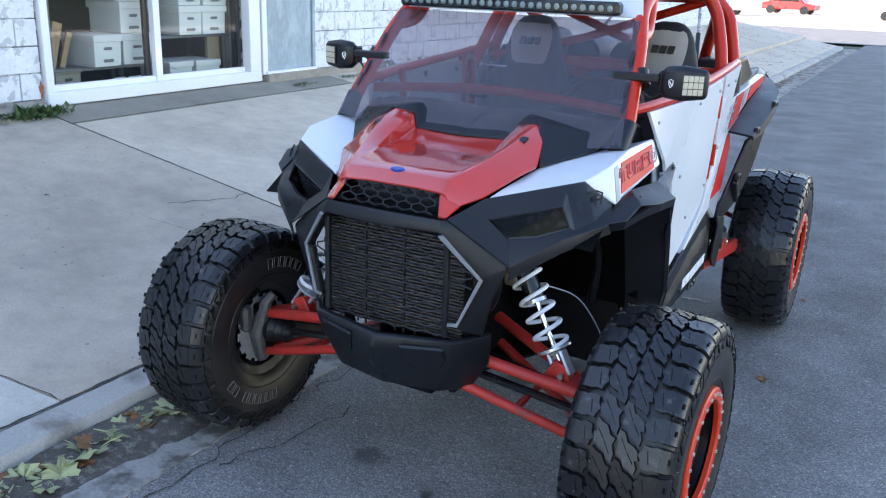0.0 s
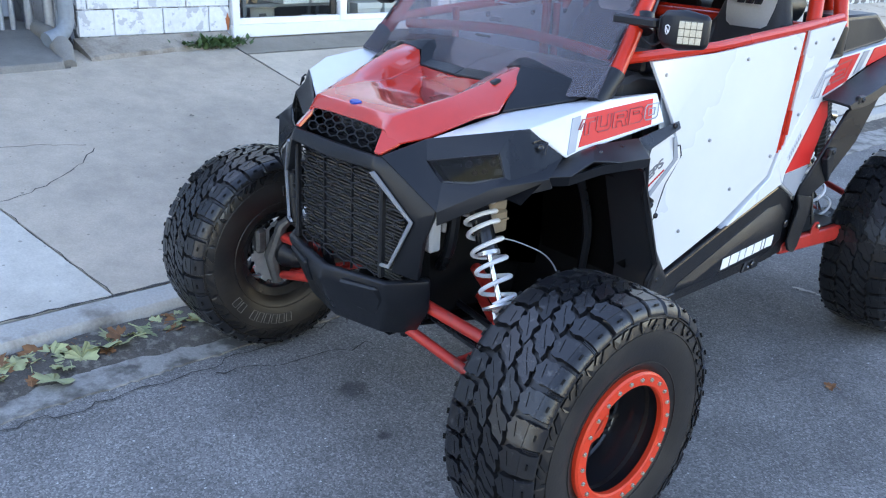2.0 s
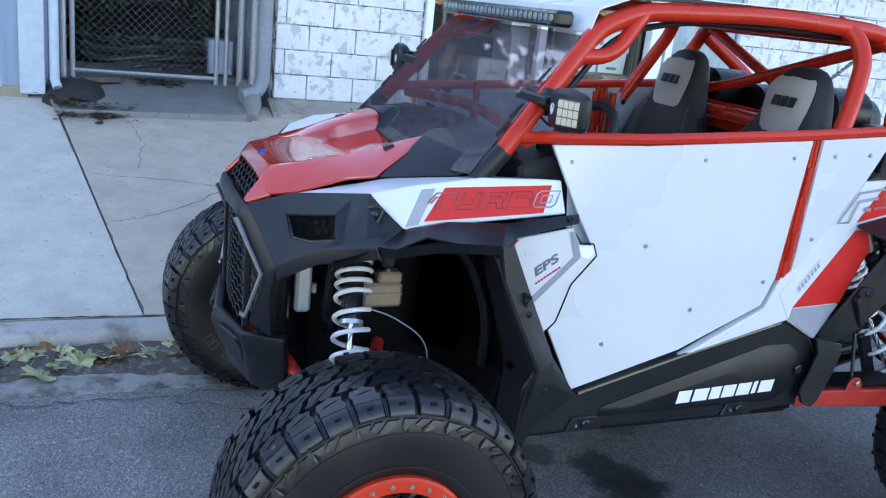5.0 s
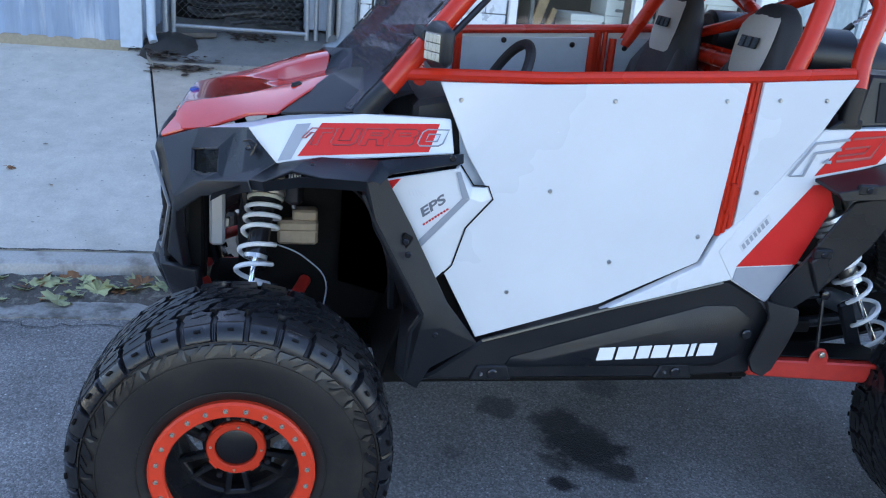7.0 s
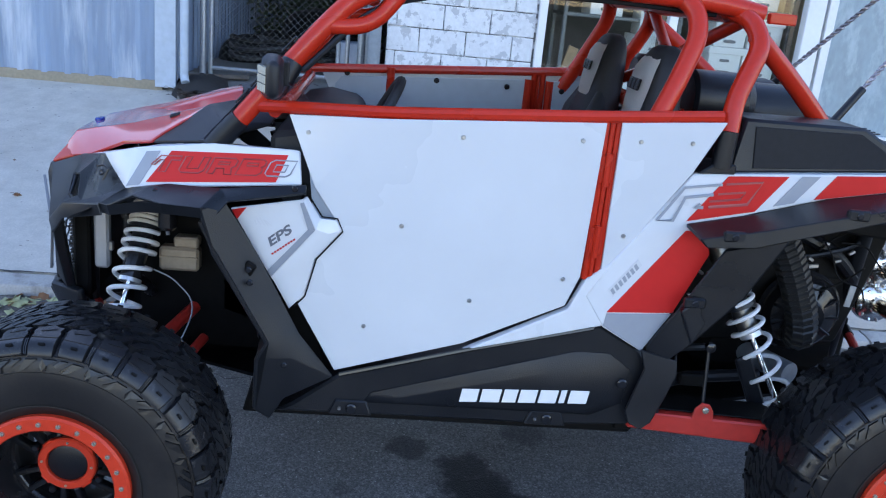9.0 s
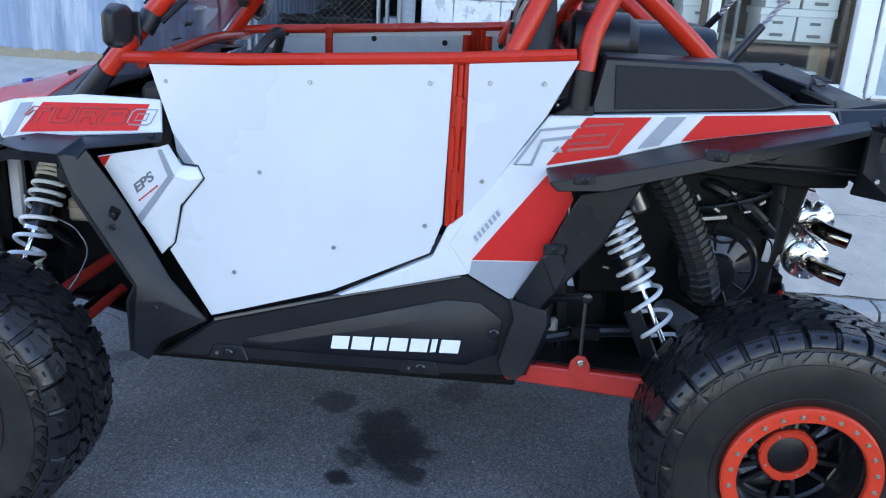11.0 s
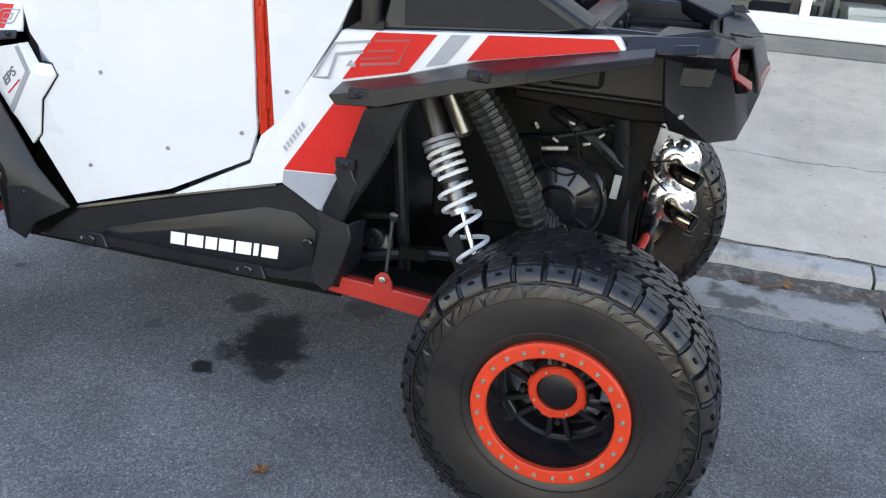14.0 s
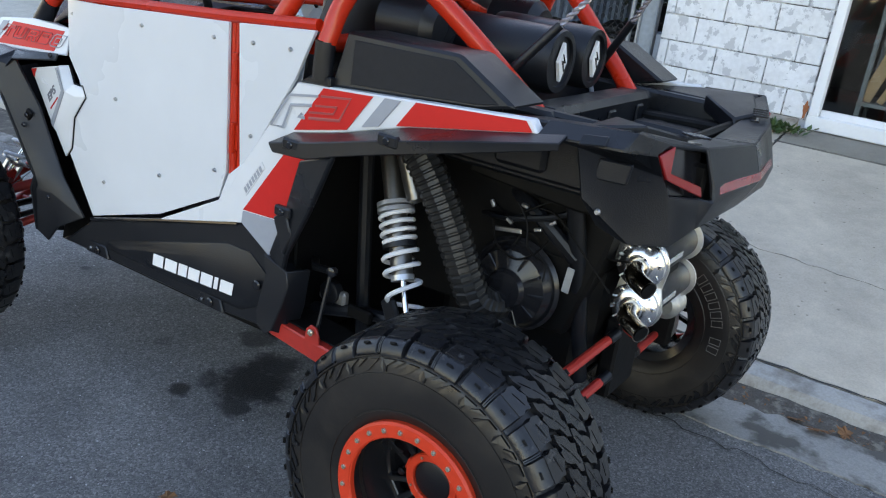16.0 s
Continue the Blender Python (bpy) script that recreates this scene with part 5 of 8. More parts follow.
part("bracket_plate", box(0.30, 0.985, 0.90, 0.006, 0.085, 0.014, 0.002, Matrix.Rotation(0.15, 4, 'X')), STEEL, utv)
part("gearbox_mount", box(0.425, 0.487, 0.562, 0.03, 0.105, 0.045, 0.008), ALU, utv, "cast aluminium rear mount")
part("gearbox_mount", lathe([(0.036, 0.42), (0.036, 0.448), (0.026, 0.452), (0.012, 0.450), (0.010, 0.458), (0.001, 0.459)], 20, "x", (0, 0.483, 0.575)), BLACK, utv)
for s in (1, -1):
    # rear frame posts
    part("frame_post", tube([(s * 0.32, 1.15, 1.14), (s * 0.24, 1.182, 0.86), (s * 0.14, 1.215, 0.46)], 0.026, 12), BLACK, utv)
    part("frame_post", tube([(s * 0.36, 0.50, 1.16), (s * 0.36, 0.56, 0.44)], 0.022, 10), BLACK, utv)
    part("frame_rail", tube([(s * 0.34, -0.72, 1.02), (s * 0.30, -1.0, 0.98), (s * 0.24, -1.26, 0.92)], 0.018, 10), BLACK, utv)
    part("frame_rail", tube([(s * 0.24, -1.26, 0.92), (s * 0.20, -1.28, 0.60), (s * 0.18, -1.24, 0.42)], 0.018, 10), BLACK, utv)
    # front arms
    part("lower_arm", tube([(s * 0.20, -1.29, 0.484), (s * 0.70, -1.15, 0.300)], 0.0165, 12), ARM_RED, utv)
    part("lower_arm", tube([(s * 0.20, -0.93, 0.478), (s * 0.70, -1.13, 0.300)], 0.0165, 12), ARM_RED, utv)
    part("lower_arm_brace", tube([(s * 0.40, -1.234, 0.410), (s * 0.40, -1.010, 0.407)], 0.011, 8), ARM_RED, utv)
    part("upper_arm", tube([(s * 0.20, -1.27, 0.578), (s * 0.655, -1.155, 0.470)], 0.0195, 12), ARM_RED, utv)
    part("upper_arm", tube([(s * 0.20, -0.96, 0.585), (s * 0.655, -1.135, 0.470)], 0.0195, 12), ARM_RED, utv)
    part("shock_mount", solid([(s * 0.45, -1.165, 0.50), (s * 0.56, -1.165, 0.485), (s * 0.53, -1.165, 0.56), (s * 0.49, -1.165, 0.57)], (0, 0.045, 0), 0.004), ARM_RED, utv)
    part("tie_rod", tube([(s * 0.15, -1.0, 0.46), (s * 0.64, -1.03, 0.40)], 0.012, 8), BLACK, utv)
    part("axle_shaft", tube([(s * 0.12, -1.12, 0.45), (s * 0.68, -1.143, 0.40)], 0.014, 10), GLOSSB, utv)
    part("axle_boot", lathe([(0.016, 0.0), (0.040, 0.02), (0.030, 0.03), (0.048, 0.05), (0.036, 0.06), (0.056, 0.08), (0.056, 0.12)], 20, "x", (0.56, -1.14, 0.405)) if s > 0 else flipped(lathe([(0.016, 0.0), (0.040, 0.02), (0.030, 0.03), (0.048, 0.05), (0.036, 0.06), (0.056, 0.08), (0.056, 0.12)], 20, "x", (0.56, -1.14, 0.405))), BLACK, utv)
    k1 = box(s * 0.690, -1.143, 0.405, 0.05, 0.10, 0.20, 0.012)
    part("knuckle", k1, DARK, utv)
    d = lathe([(0.05, 0.708), (0.122, 0.710), (0.122, 0.715), (0.05, 0.717)], 40, "x", (0, AXF, HUB_Z), closed=True)
    for q in range(14):
        a = q * math.tau / 14
        box(0.7125, AXF + 0.124 * math.cos(a), HUB_Z + 0.124 * math.sin(a), 0.005, 0.018, 0.032, 0.0015, Matrix.Rotation(a, 4, 'X'), bm=d)
    part("brake_disc", d if s > 0 else flipped(d), DISC, utv, "bare steel brake disc with a scalloped edge")
    part("knuckle_casting", tube([(s * 0.685, AXF - 0.035, HUB_Z - 0.11), (s * 0.690, AXF - 0.055, HUB_Z), (s * 0.668, AXF - 0.02, HUB_Z + 0.125), (s * 0.650, AXF + 0.0, HUB_Z + 0.150)], [0.022, 0.030, 0.024, 0.018], 10), KNUCKLE, utv, "cast aluminium steering knuckle")
    part("arm_gusset", solid([(s * 0.54, -1.19, 0.494), (s * 0.665, -1.162, 0.464), (s * 0.665, -1.125, 0.464), (s * 0.54, -1.09, 0.494)], (0, 0, 0.022), 0.005), ARM_RED, utv, "red plate joining the upper arm tubes")
    part("ball_joint_nut", lathe([(0.001, 0.0), (0.012, 0.001), (0.012, 0.016), (0.001, 0.017)], 6, "z", (s * 0.695, -1.14, 0.276)), STEEL, utv)
    part("brake_caliper", box(s * 0.705, AXF - 0.10, HUB_Z + 0.070, 0.05, 0.045, 0.10, 0.012), KNUCKLE, utv, "cast aluminium brake caliper")
    part("brake_hose", tube([(s * 0.62, -1.02, 0.52), (s * 0.56, -0.93, 0.60), (s * 0.46, -0.90, 0.70), (s * 0.38, -0.99, 0.745), (s * 0.36, -1.05, 0.76)], 0.0022, 6, bend=0.08), TRIM, utv)


GUNMETAL = material("gunmetal_anodised", (0.20, 0.19, 0.175), 0.32, 0.9, vary=0.12, grain=60)
TANALU = material("tan_cast_metal", (0.36, 0.29, 0.21), 0.55, 0.3, vary=0.15, grain=60, bump=0.2)
CREAM = material("cream_spring_paint", (0.62, 0.58, 0.50), 0.45, vary=0.08, grain=30)


def shock(top, bottom, coil_from, coil_to, r, turns, name, rings, ring_mat):
    """A long-travel shock: body, bright rod, short helper coil, white main spring and a clevis."""
    a, b = Vector(top), Vector(bottom)
    p, q = a.lerp(b, coil_from), a.lerp(b, coil_to)
    full = (b - a).length
    mid = coil_from + (coil_to - coil_from) * 0.20
    sh = part(name, tube([a, a.lerp(b, 0.60)], 0.031, 18), GUNMETAL if name.startswith("rear") else GLOSSB, utv, "long-travel shock with white coil spring")
    part("piston_rod", tube([a.lerp(b, 0.58), a.lerp(b, 0.97)], 0.0085, 12), CHROME, sh)
    part("rod_collar", tube([a.lerp(b, 0.595), a.lerp(b, 0.615)], 0.034, 18), SILVER, sh)
    part("helper_spring", coil(p, a.lerp(b, mid), r * 0.96, 0.0066, rings, tight=0.0), ring_mat, sh, "close-wound helper spring")
    part("spring_spacer", tube([a.lerp(b, mid), a.lerp(b, mid + 0.022)], r * 0.98, 24), BLACK, sh)
    part("coil_spring", coil(a.lerp(b, mid + 0.03), q, r, 0.0070, turns, tight=0.22), SPRING, sh, "white coil spring")
    m = along(p, q)
    for k in (-0.030, -0.012):
        cl_ = lathe([(0.030, k), (r + 0.004, k), (r + 0.005, k + 0.012), (0.030, k + 0.013)], 28, "z", closed=True)
        bmesh.ops.transform(cl_, matrix=m, verts=cl_.verts)
        part("spring_collar", cl_, SILVER if name.startswith("rear") else BLACK, sh)
    m2 = along(q, b)
    ft = lathe([(0.010, -0.002), (r + 0.006, 0.0), (r + 0.006, 0.008), (0.028, 0.014), (0.024, 0.022), (0.010, 0.024)], 28, "z", closed=True)
    bmesh.ops.transform(ft, matrix=m2, verts=ft.verts)
    part("spring_seat", ft, SILVER, sh)
    for e in (-0.026, 0.026):
        ck = box(0, e, 0.012 + (b - q).length * 0.5, 0.036, 0.012, (b - q).length, 0.005)
        bmesh.ops.transform(ck, matrix=m2, verts=ck.verts)
        part("clevis", ck, SILVER, sh)
    part("clevis_bolt", lathe([(0.010, -0.040), (0.010, 0.040)], 10, "y", tuple(b)), STEEL, sh)
    return sh


for s in (1, -1):
    shock((s * 0.205, -1.060, 1.045), (s * 0.520, -1.143, 0.530), 0.19, 0.86, 0.049, 6.4, "front_shock", 5.5, CREAM)
    res = tube([(s * 0.36, -1.005, 1.05), (s * 0.37, -1.005, 0.90), (s * 0.37, -1.005, 0.89)], [0.028, 0.028, 0.018], 16)
    rs_ = part("shock_reservoir", res, GLOSSB, utv)
    for k in range(5):
        part("label_bar", box(s * (0.366 + 0.026 * math.cos(-0.6 + k * 0.3)), -1.005 + 0.026 * math.sin(-0.6 + k * 0.3), 0.975, 0.006, 0.005, 0.014, 0.001), SILVER, rs_, "pale bar of a printed name")
    part("reservoir_valve", tube([(s * 0.37, -1.005, 0.885), (s * 0.37, -1.005, 0.875)], 0.006, 8), STEEL, rs_)
    part("steering_box", box(s * 0.275, -0.990, 0.775, 0.05, 0.12, 0.075, 0.008), TANALU, utv, "tan cast aluminium block in the wheel well")
    part("steering_box_lid", box(s * 0.270, -0.970, 0.828, 0.05, 0.075, 0.034, 0.006), TANALU, utv)
    part("box_ridge", box(s * 0.301, -0.990, 0.782, 0.008, 0.115, 0.006, 0.001), TANALU, utv)
    part("tank_bolt", box(s * 0.285, -1.195, 0.80, 0.014, 0.014, 0.030, 0.003), STEEL, utv)
    part("radiator_tank", box(s * 0.27, -1.225, 0.845, 0.035, 0.045, 0.24, 0.008), SILVER, utv, "bare aluminium radiator tank")
    part("radiator_hose", tube([(s * 0.25, -1.19, 1.0), (s * 0.28, -1.14, 0.90), (s * 0.27, -1.15, 0.72), (s * 0.18, -1.10, 0.62)], 0.02, 10, bend=0.06), BLACK, utv)
    # rear trailing arm, rods and shock
    arm = solid([(s * 0.53, 0.385, 0.452), (s * 0.53, 0.385, 0.495), (s * 0.55, 0.45, 0.514), (s * 0.60, 0.82, 0.520), (s * 0.66, 1.08, 0.485), (s * 0.66, 1.10, 0.410), (s * 0.60, 0.80, 0.455)], (s * 0.075, 0.0, 0), 0.006)
    part("trailing_arm", arm, ARM_RED, utv, "red boxed trailing arm")
    part("arm_cap", solid([(s * 0.49, 0.43, 0.518), (s * 0.60, 0.43, 0.518), (s * 0.655, 0.82, 0.525), (s * 0.545, 0.82, 0.525)], (0, 0, 0.005), 0.002), DARK, utv, "rubber mud flap on the arm")
    tab = solid([(s * 0.630, 0.560, 0.495), (s * 0.638, 0.625, 0.497), (s * 0.638, 0.621, 0.540), (s * 0.636, 0.607, 0.562), (s * 0.634, 0.585, 0.564), (s * 0.632, 0.567, 0.545)], (s * 0.008, 0, 0), 0.002)
    part("arm_tab", tab, ARM_RED, utv)
    bolt_tab = lathe([(0.010, 0.0), (0.010, 0.008), (0.006, 0.011), (0.001, 0.011)], 12, "x")
    bmesh.ops.translate(bolt_tab, verts=bolt_tab.verts, vec=(0.645, 0.594, 0.546))
    part("tab_bolt", bolt_tab if s > 0 else flipped(bolt_tab), BOLTM, utv)
    part("sway_link", tube([(s * 0.622, 0.594, 0.545), (s * 0.585, 0.596, 0.715)], 0.006, 8), BLACK, utv)
    part("sway_bar_arm", tube([(s * 0.46, 0.43, 0.672), (s * 0.54, 0.50, 0.690), (s * 0.575, 0.600, 0.716)], [0.013, 0.012, 0.010], 10), BLACK, utv)
    part("sway_joint", lathe([(0.015, -0.008), (0.015, 0.008), (0.007, 0.012), (0.001, 0.012)], 14, "x", (s * 0.584, 0.600, 0.718)), GLOSSB, utv)
    part("inner_rail", tube([(s * 0.44, 0.42, 0.50), (s * 0.42, 0.62, 0.545), (s * 0.38, 0.86, 0.55)], 0.020, 10), BLACK, utv)
    part("rail_bracket", box(s * 0.46, 0.62, 0.555, 0.02, 0.09, 0.04, 0.005), DARK, utv)
    part("radius_rod", tube([(s * 0.13, 1.285, 0.618), (s * 0.62, 1.205, 0.505)], 0.0145, 10), ARM_RED, utv)
    part("radius_rod", tube([(s * 0.14, 1.285, 0.478), (s * 0.62, 1.20, 0.345)], 0.0145, 10), ARM_RED, utv)
    for rz in (0.618, 0.478):
        part("rod_end", tube([(s * 0.10, 1.29, rz + 0.008), (s * 0.145, 1.283, rz - 0.003)], 0.017, 12), BLACK, utv)
    part("rear_axle", tube([(s * 0.12, 1.12, 0.48), (s * 0.66, 1.143, 0.40)], 0.016, 10), GLOSSB, utv)
    part("rear_knuckle", box(s * 0.665, 1.17, 0.41, 0.05, 0.16, 0.22, 0.012), DARK, utv)
    d = lathe([(0.05, 0.665), (0.118, 0.667), (0.118, 0.672), (0.05, 0.674)], 40, "x", (0, AXR, HUB_Z), closed=True)
    part("brake_disc", d if s > 0 else flipped(d), STEEL, utv)
    shock((s * 0.345, 0.56, 1.13), (s * 0.555, 0.90, 0.46), 0.36, 0.92, 0.050, 5.0, "rear_shock", 3.5, SPRING)
    part("shock_reservoir", tube([(s * 0.41, 0.66, 1.12), (s * 0.42, 0.745, 0.945), (s * 0.42, 0.75, 0.935)], [0.028, 0.028, 0.016], 16), GUNMETAL, utv)
    part("shock_guard", box(s * 0.50, 0.79, 0.56, 0.02, 0.05, 0.22, 0.006, Matrix.Rotation(0.45, 4, 'X')), BLACK, utv)
part("radius_bracket", box(0, 1.275, 0.535, 0.20, 0.05, 0.26, 0.008), DARK, utv)
part("drive_tube", tube([(0.10, 0.86, 0.55), (0.36, 0.98, 0.55)], 0.038, 16), GALV, utv)

# intake hose
hp = rounded([(0.47, 0.70, 1.16), (0.455, 0.80, 1.045), (0.44, 0.875, 0.92), (0.425, 0.94, 0.78), (0.40, 0.965, 0.70), (0.31, 0.99, 0.675), (0.22, 1.03, 0.70)], 0.07)
fine_p = []
for a, b in zip(hp, hp[1:]):
    n = max(1, int((b - a).length / 0.0035))
    fine_p += [a.lerp(b, i / n) for i in range(n)]
part("intake_hose", tube(fine_p, [0.047 if i % 6 < 4 else 0.0420 for i in range(len(fine_p))], 40, flute=0.0035), HOSE, utv, "black corrugated intake hose")

TIPM = material("heat_stained_chrome", (0.42, 0.36, 0.28), 0.14, 1.0, vary=0.3, grain=15)
# exhaust
ex = part("exhaust", box(0.02, 1.34, 0.82, 0.26, 0.05, 0.05, 0.01), DARK, utv, "twin stacked exhaust with polished ends")
for z, dy in ((0.870, -0.012), (0.747, -0.006)):
    yc = 1.345 + dy
    part("muffler", lathe([(0.046, -0.19), (0.052, -0.18), (0.052, 0.13), (0.046, 0.14)], 36, "x", (0.0, yc, z)), BLACK, ex, "black muffler can")
    cap = lathe([(0.054, 0.118), (0.066, 0.124), (0.068, 0.134), (0.060, 0.138), (0.060, 0.144), (0.068, 0.147), (0.070, 0.154), (0.068, 0.162), (0.046, 0.178), (0.034, 0.181), (0.031, 0.190), (0.027, 0.190), (0.001, 0.184)], 48, "x", (0, yc, z))
    part("end_cap", cap, CHROME, ex, "polished end cap")
    for k in range(12):
        a = k * math.tau / 12 + 0.2
        rb = box(0.0, 0.056, 0.0, 0.006, 0.020, 0.005 if k % 2 else 0.011, 0.0015, Matrix.Rotation(radians(-35), 4, 'Z'))
        bmesh.ops.rotate(rb, cent=(0, 0, 0), matrix=Matrix.Rotation(a, 3, 'X'), verts=rb.verts)
        bmesh.ops.translate(rb, verts=rb.verts, vec=(0.1712, yc, z))
        part("cap_rib", rb, CAPM if k % 2 else CHROME, ex)
        if k % 3 == 0:
            part("cap_bolt", lathe([(0.004, 0.160), (0.004, 0.170), (0.001, 0.171)], 8, "x", (0, yc + 0.063 * math.cos(a), z + 0.063 * math.sin(a))), STEEL, ex)
    tip = tube([(0.178, yc, z), (0.222, yc + 0.006, z - 0.004), (0.258, yc + 0.030, z - 0.010), (0.284, yc + 0.074, z - 0.018)], 0.0262, 20, bend=0.03)
    part("exhaust_tip", tip, TIPM, ex, "curved heat-stained tip")
    part("tip_mouth", tube([(0.2842, yc + 0.0744, z - 0.0181), (0.2848, yc + 0.0756, z - 0.0184)], 0.0225, 18), DARK, ex)
    part("end_flange", lathe([(0.050, -0.196), (0.066, -0.194), (0.066, -0.186), (0.050, -0.184)], 32, "x", (0, yc, z), closed=True), CAPM, ex, "pale steel end flange")
    part("clamp", box(0.02, yc + 0.052, z + 0.004, 0.11, 0.006, 0.018, 0.002), CHROME, ex, "bright riveted name strip")
rs2 = lathe([(0.020, -0.245), (0.044, -0.24), (0.050, -0.225), (0.044, -0.218), (0.050, -0.205), (0.044, -0.197), (0.050, -0.185), (0.044, -0.177), (0.048, -0.165), (0.030, -0.15)], 28, "x", (0, 1.335, 0.655))
part("header_wrap", rs2, ALU, ex, "crimped silver header shield")
plate = bmesh.new()
ring_ = [(0.128, 1.333 + 0.074 * math.cos(radians(a)), 0.870 + 0.074 * math.sin(radians(a))) for a in range(0, 181, 20)] + [(0.128, 1.275, 0.81)] + [(0.128, 1.339 + 0.074 * math.cos(radians(a)), 0.747 + 0.074 * math.sin(radians(a))) for a in range(180, 361, 20)] + [(0.128, 1.398, 0.81)]
merge(plate, solid(ring_, (0.006, 0, 0), 0.001))
part("exhaust_plate", plate, CAPM, ex, "pale steel mounting plate")
part("plate_arm", solid([(0.150, 1.262, 0.90), (0.150, 1.290, 0.94), (0.150, 1.312, 0.975), (0.150, 1.300, 0.985), (0.150, 1.272, 0.965), (0.150, 1.248, 0.90)], (0.006, 0, 0), 0.001), CAPM, ex)
part("post_label", box(0.268, 1.176, 0.80, 0.004, 0.022, 0.075, 0.001, Matrix.Rotation(-0.10, 4, 'X')), GALV, utv, "pale grey label on the frame post")
part("exhaust_bracket", solid([(0.165, 1.275, 1.0), (0.165, 1.305, 1.0), (0.165, 1.340, 0.955), (0.165, 1.325, 0.93), (0.165, 1.30, 0.95), (0.165, 1.268, 0.86), (0.165, 1.258, 0.87)], (0.005, 0, 0), 0.001), CHROME, ex)
part("exhaust_spring", coil((0.17, 1.20, 0.985), (0.17, 1.28, 0.985), 0.006, 0.0018, 8), STEEL, ex)


# ---- body ----
def mirror_pts(pts):
    return [(-x, y, z) for x, y, z in pts]


# hood: half sections across, from the nose to the windscreen
def hood_mesh():
    secs = [  # y, then (x, z) from the middle outwards
        (-1.350, [(0.0, 1.098), (0.09, 1.098), (0.160, 1.094), (0.170, 1.093), (0.186, 1.090), (0.206, 1.052)]),
        (-1.322, [(0.0, 1.134), (0.09, 1.134), (0.160, 1.132), (0.172, 1.131), (0.188, 1.128), (0.226, 1.058)]),
        (-1.258, [(0.0, 1.141), (0.09, 1.142), (0.165, 1.144), (0.180, 1.145), (0.203, 1.146), (0.266, 1.075)]),
        (-1.140, [(0.0, 1.149), (0.09, 1.150), (0.172, 1.155), (0.192, 1.160), (0.232, 1.176), (0.330, 1.134)]),
        (-1.060, [(0.0, 1.153), (0.09, 1.153), (0.186, 1.152), (0.200, 1.182), (0.254, 1.203), (0.347, 1.146)]),
        (-1.030, [(0.0, 1.155), (0.09, 1.154), (0.193, 1.150), (0.201, 1.196), (0.260, 1.212), (0.341, 1.170)]),
        (-0.975, [(0.0, 1.168), (0.09, 1.168), (0.191, 1.166), (0.201, 1.214), (0.268, 1.232), (0.326, 1.207)]),
        (-0.892, [(0.0, 1.186), (0.09, 1.188), (0.188, 1.192), (0.200, 1.238), (0.270, 1.254), (0.278, 1.250)]),
    ]
    bm = bmesh.new()
    grid = []
    for y, half in secs:
        row = [(-x, z) for x, z in half[:0:-1]] + half
        grid.append([bm.verts.new((x, y, z)) for x, z in row])
    for a, b in zip(grid, grid[1:]):
        for i in range(len(a) - 1):
            bm.faces.new((a[i], a[i + 1], b[i + 1], b[i]))
    bm.normal_update()
    if sum(f.normal.z for f in bm.faces) < 0:
        bmesh.ops.reverse_faces(bm, faces=bm.faces)
        bm.normal_update()
    thicken(bm, 0.012)
    return bevel(bm, 0.004, 1, 18)


hood = part("hood", hood_mesh(), RED, utv, "red moulded hood with raised side ridges")
leg = shell([(0.168, -1.346, 1.092), (0.190, -1.345, 1.090), (0.226, -1.324, 1.058), (0.212, -1.388, 1.034), (0.190, -1.392, 1.036)], [(0, 1, 2, 3, 4)], 0.012, 0.003)
pair("hood_leg", leg, RED, hood)
part("badge", lathe([(0.024, -0.003), (0.024, 0.002), (0.020, 0.005), (0.001, 0.005)], 24, "z"), BLUE, hood, "small blue oval badge").matrix_basis = pose(0.0, -1.312, 1.1355, 8, 0, 0) @ Matrix.Diagonal((1, 0.6, 1, 1))
latch = box(0.272, -1.006, 1.214, 0.026, 0.032, 0.012, 0.004, Matrix.Rotation(radians(18), 4, 'X'))
pair("hood_latch", latch, BLACK, hood)

# nose surround, grille and bumper
nose_half = [  # upper edge, hood corner, outer brow, side, low corner, inner grille edge
    (0.0, -1.405, 1.030), (0.200, -1.398, 1.030), (0.296, -1.300, 1.020), (0.392, -1.330, 0.900), (0.352, -1.335, 0.80), (0.318, -1.320, 0.665), (0.255, -1.375, 0.690),
    (0.315, -1.350, 0.855), (0.205, -1.408, 0.990), (0.0, -1.418, 0.985)]
faces = [(0, 1, 8, 9), (1, 2, 3, 7, 8), (3, 4, 7), (4, 5, 6, 7)]
pts = nose_half + [(-x, y, z) for x, y, z in nose_half]
n = len(nose_half)
both = faces + [tuple(i + n for i in f[::-1]) for f in faces]
bm = bmesh.new()
vs = [bm.verts.new(p) for p in pts]
for f in both:
    bm.faces.new([vs[i] for i in f])
bmesh.ops.remove_doubles(bm, verts=bm.verts, dist=0.0005)
bmesh.ops.recalc_face_normals(bm, faces=bm.faces)
bm.normal_update()
if sum(f.normal.dot(f.calc_center_median() - Vector((0, -1.1, 0.8))) for f in bm.faces) < 0:
    bmesh.ops.reverse_faces(bm, faces=bm.faces)
    bm.normal_update()
thicken(bm, 0.03)
part("nose_surround", bevel(bm, 0.008, 2, 15), BLACK, utv, "angular black plastic nose")

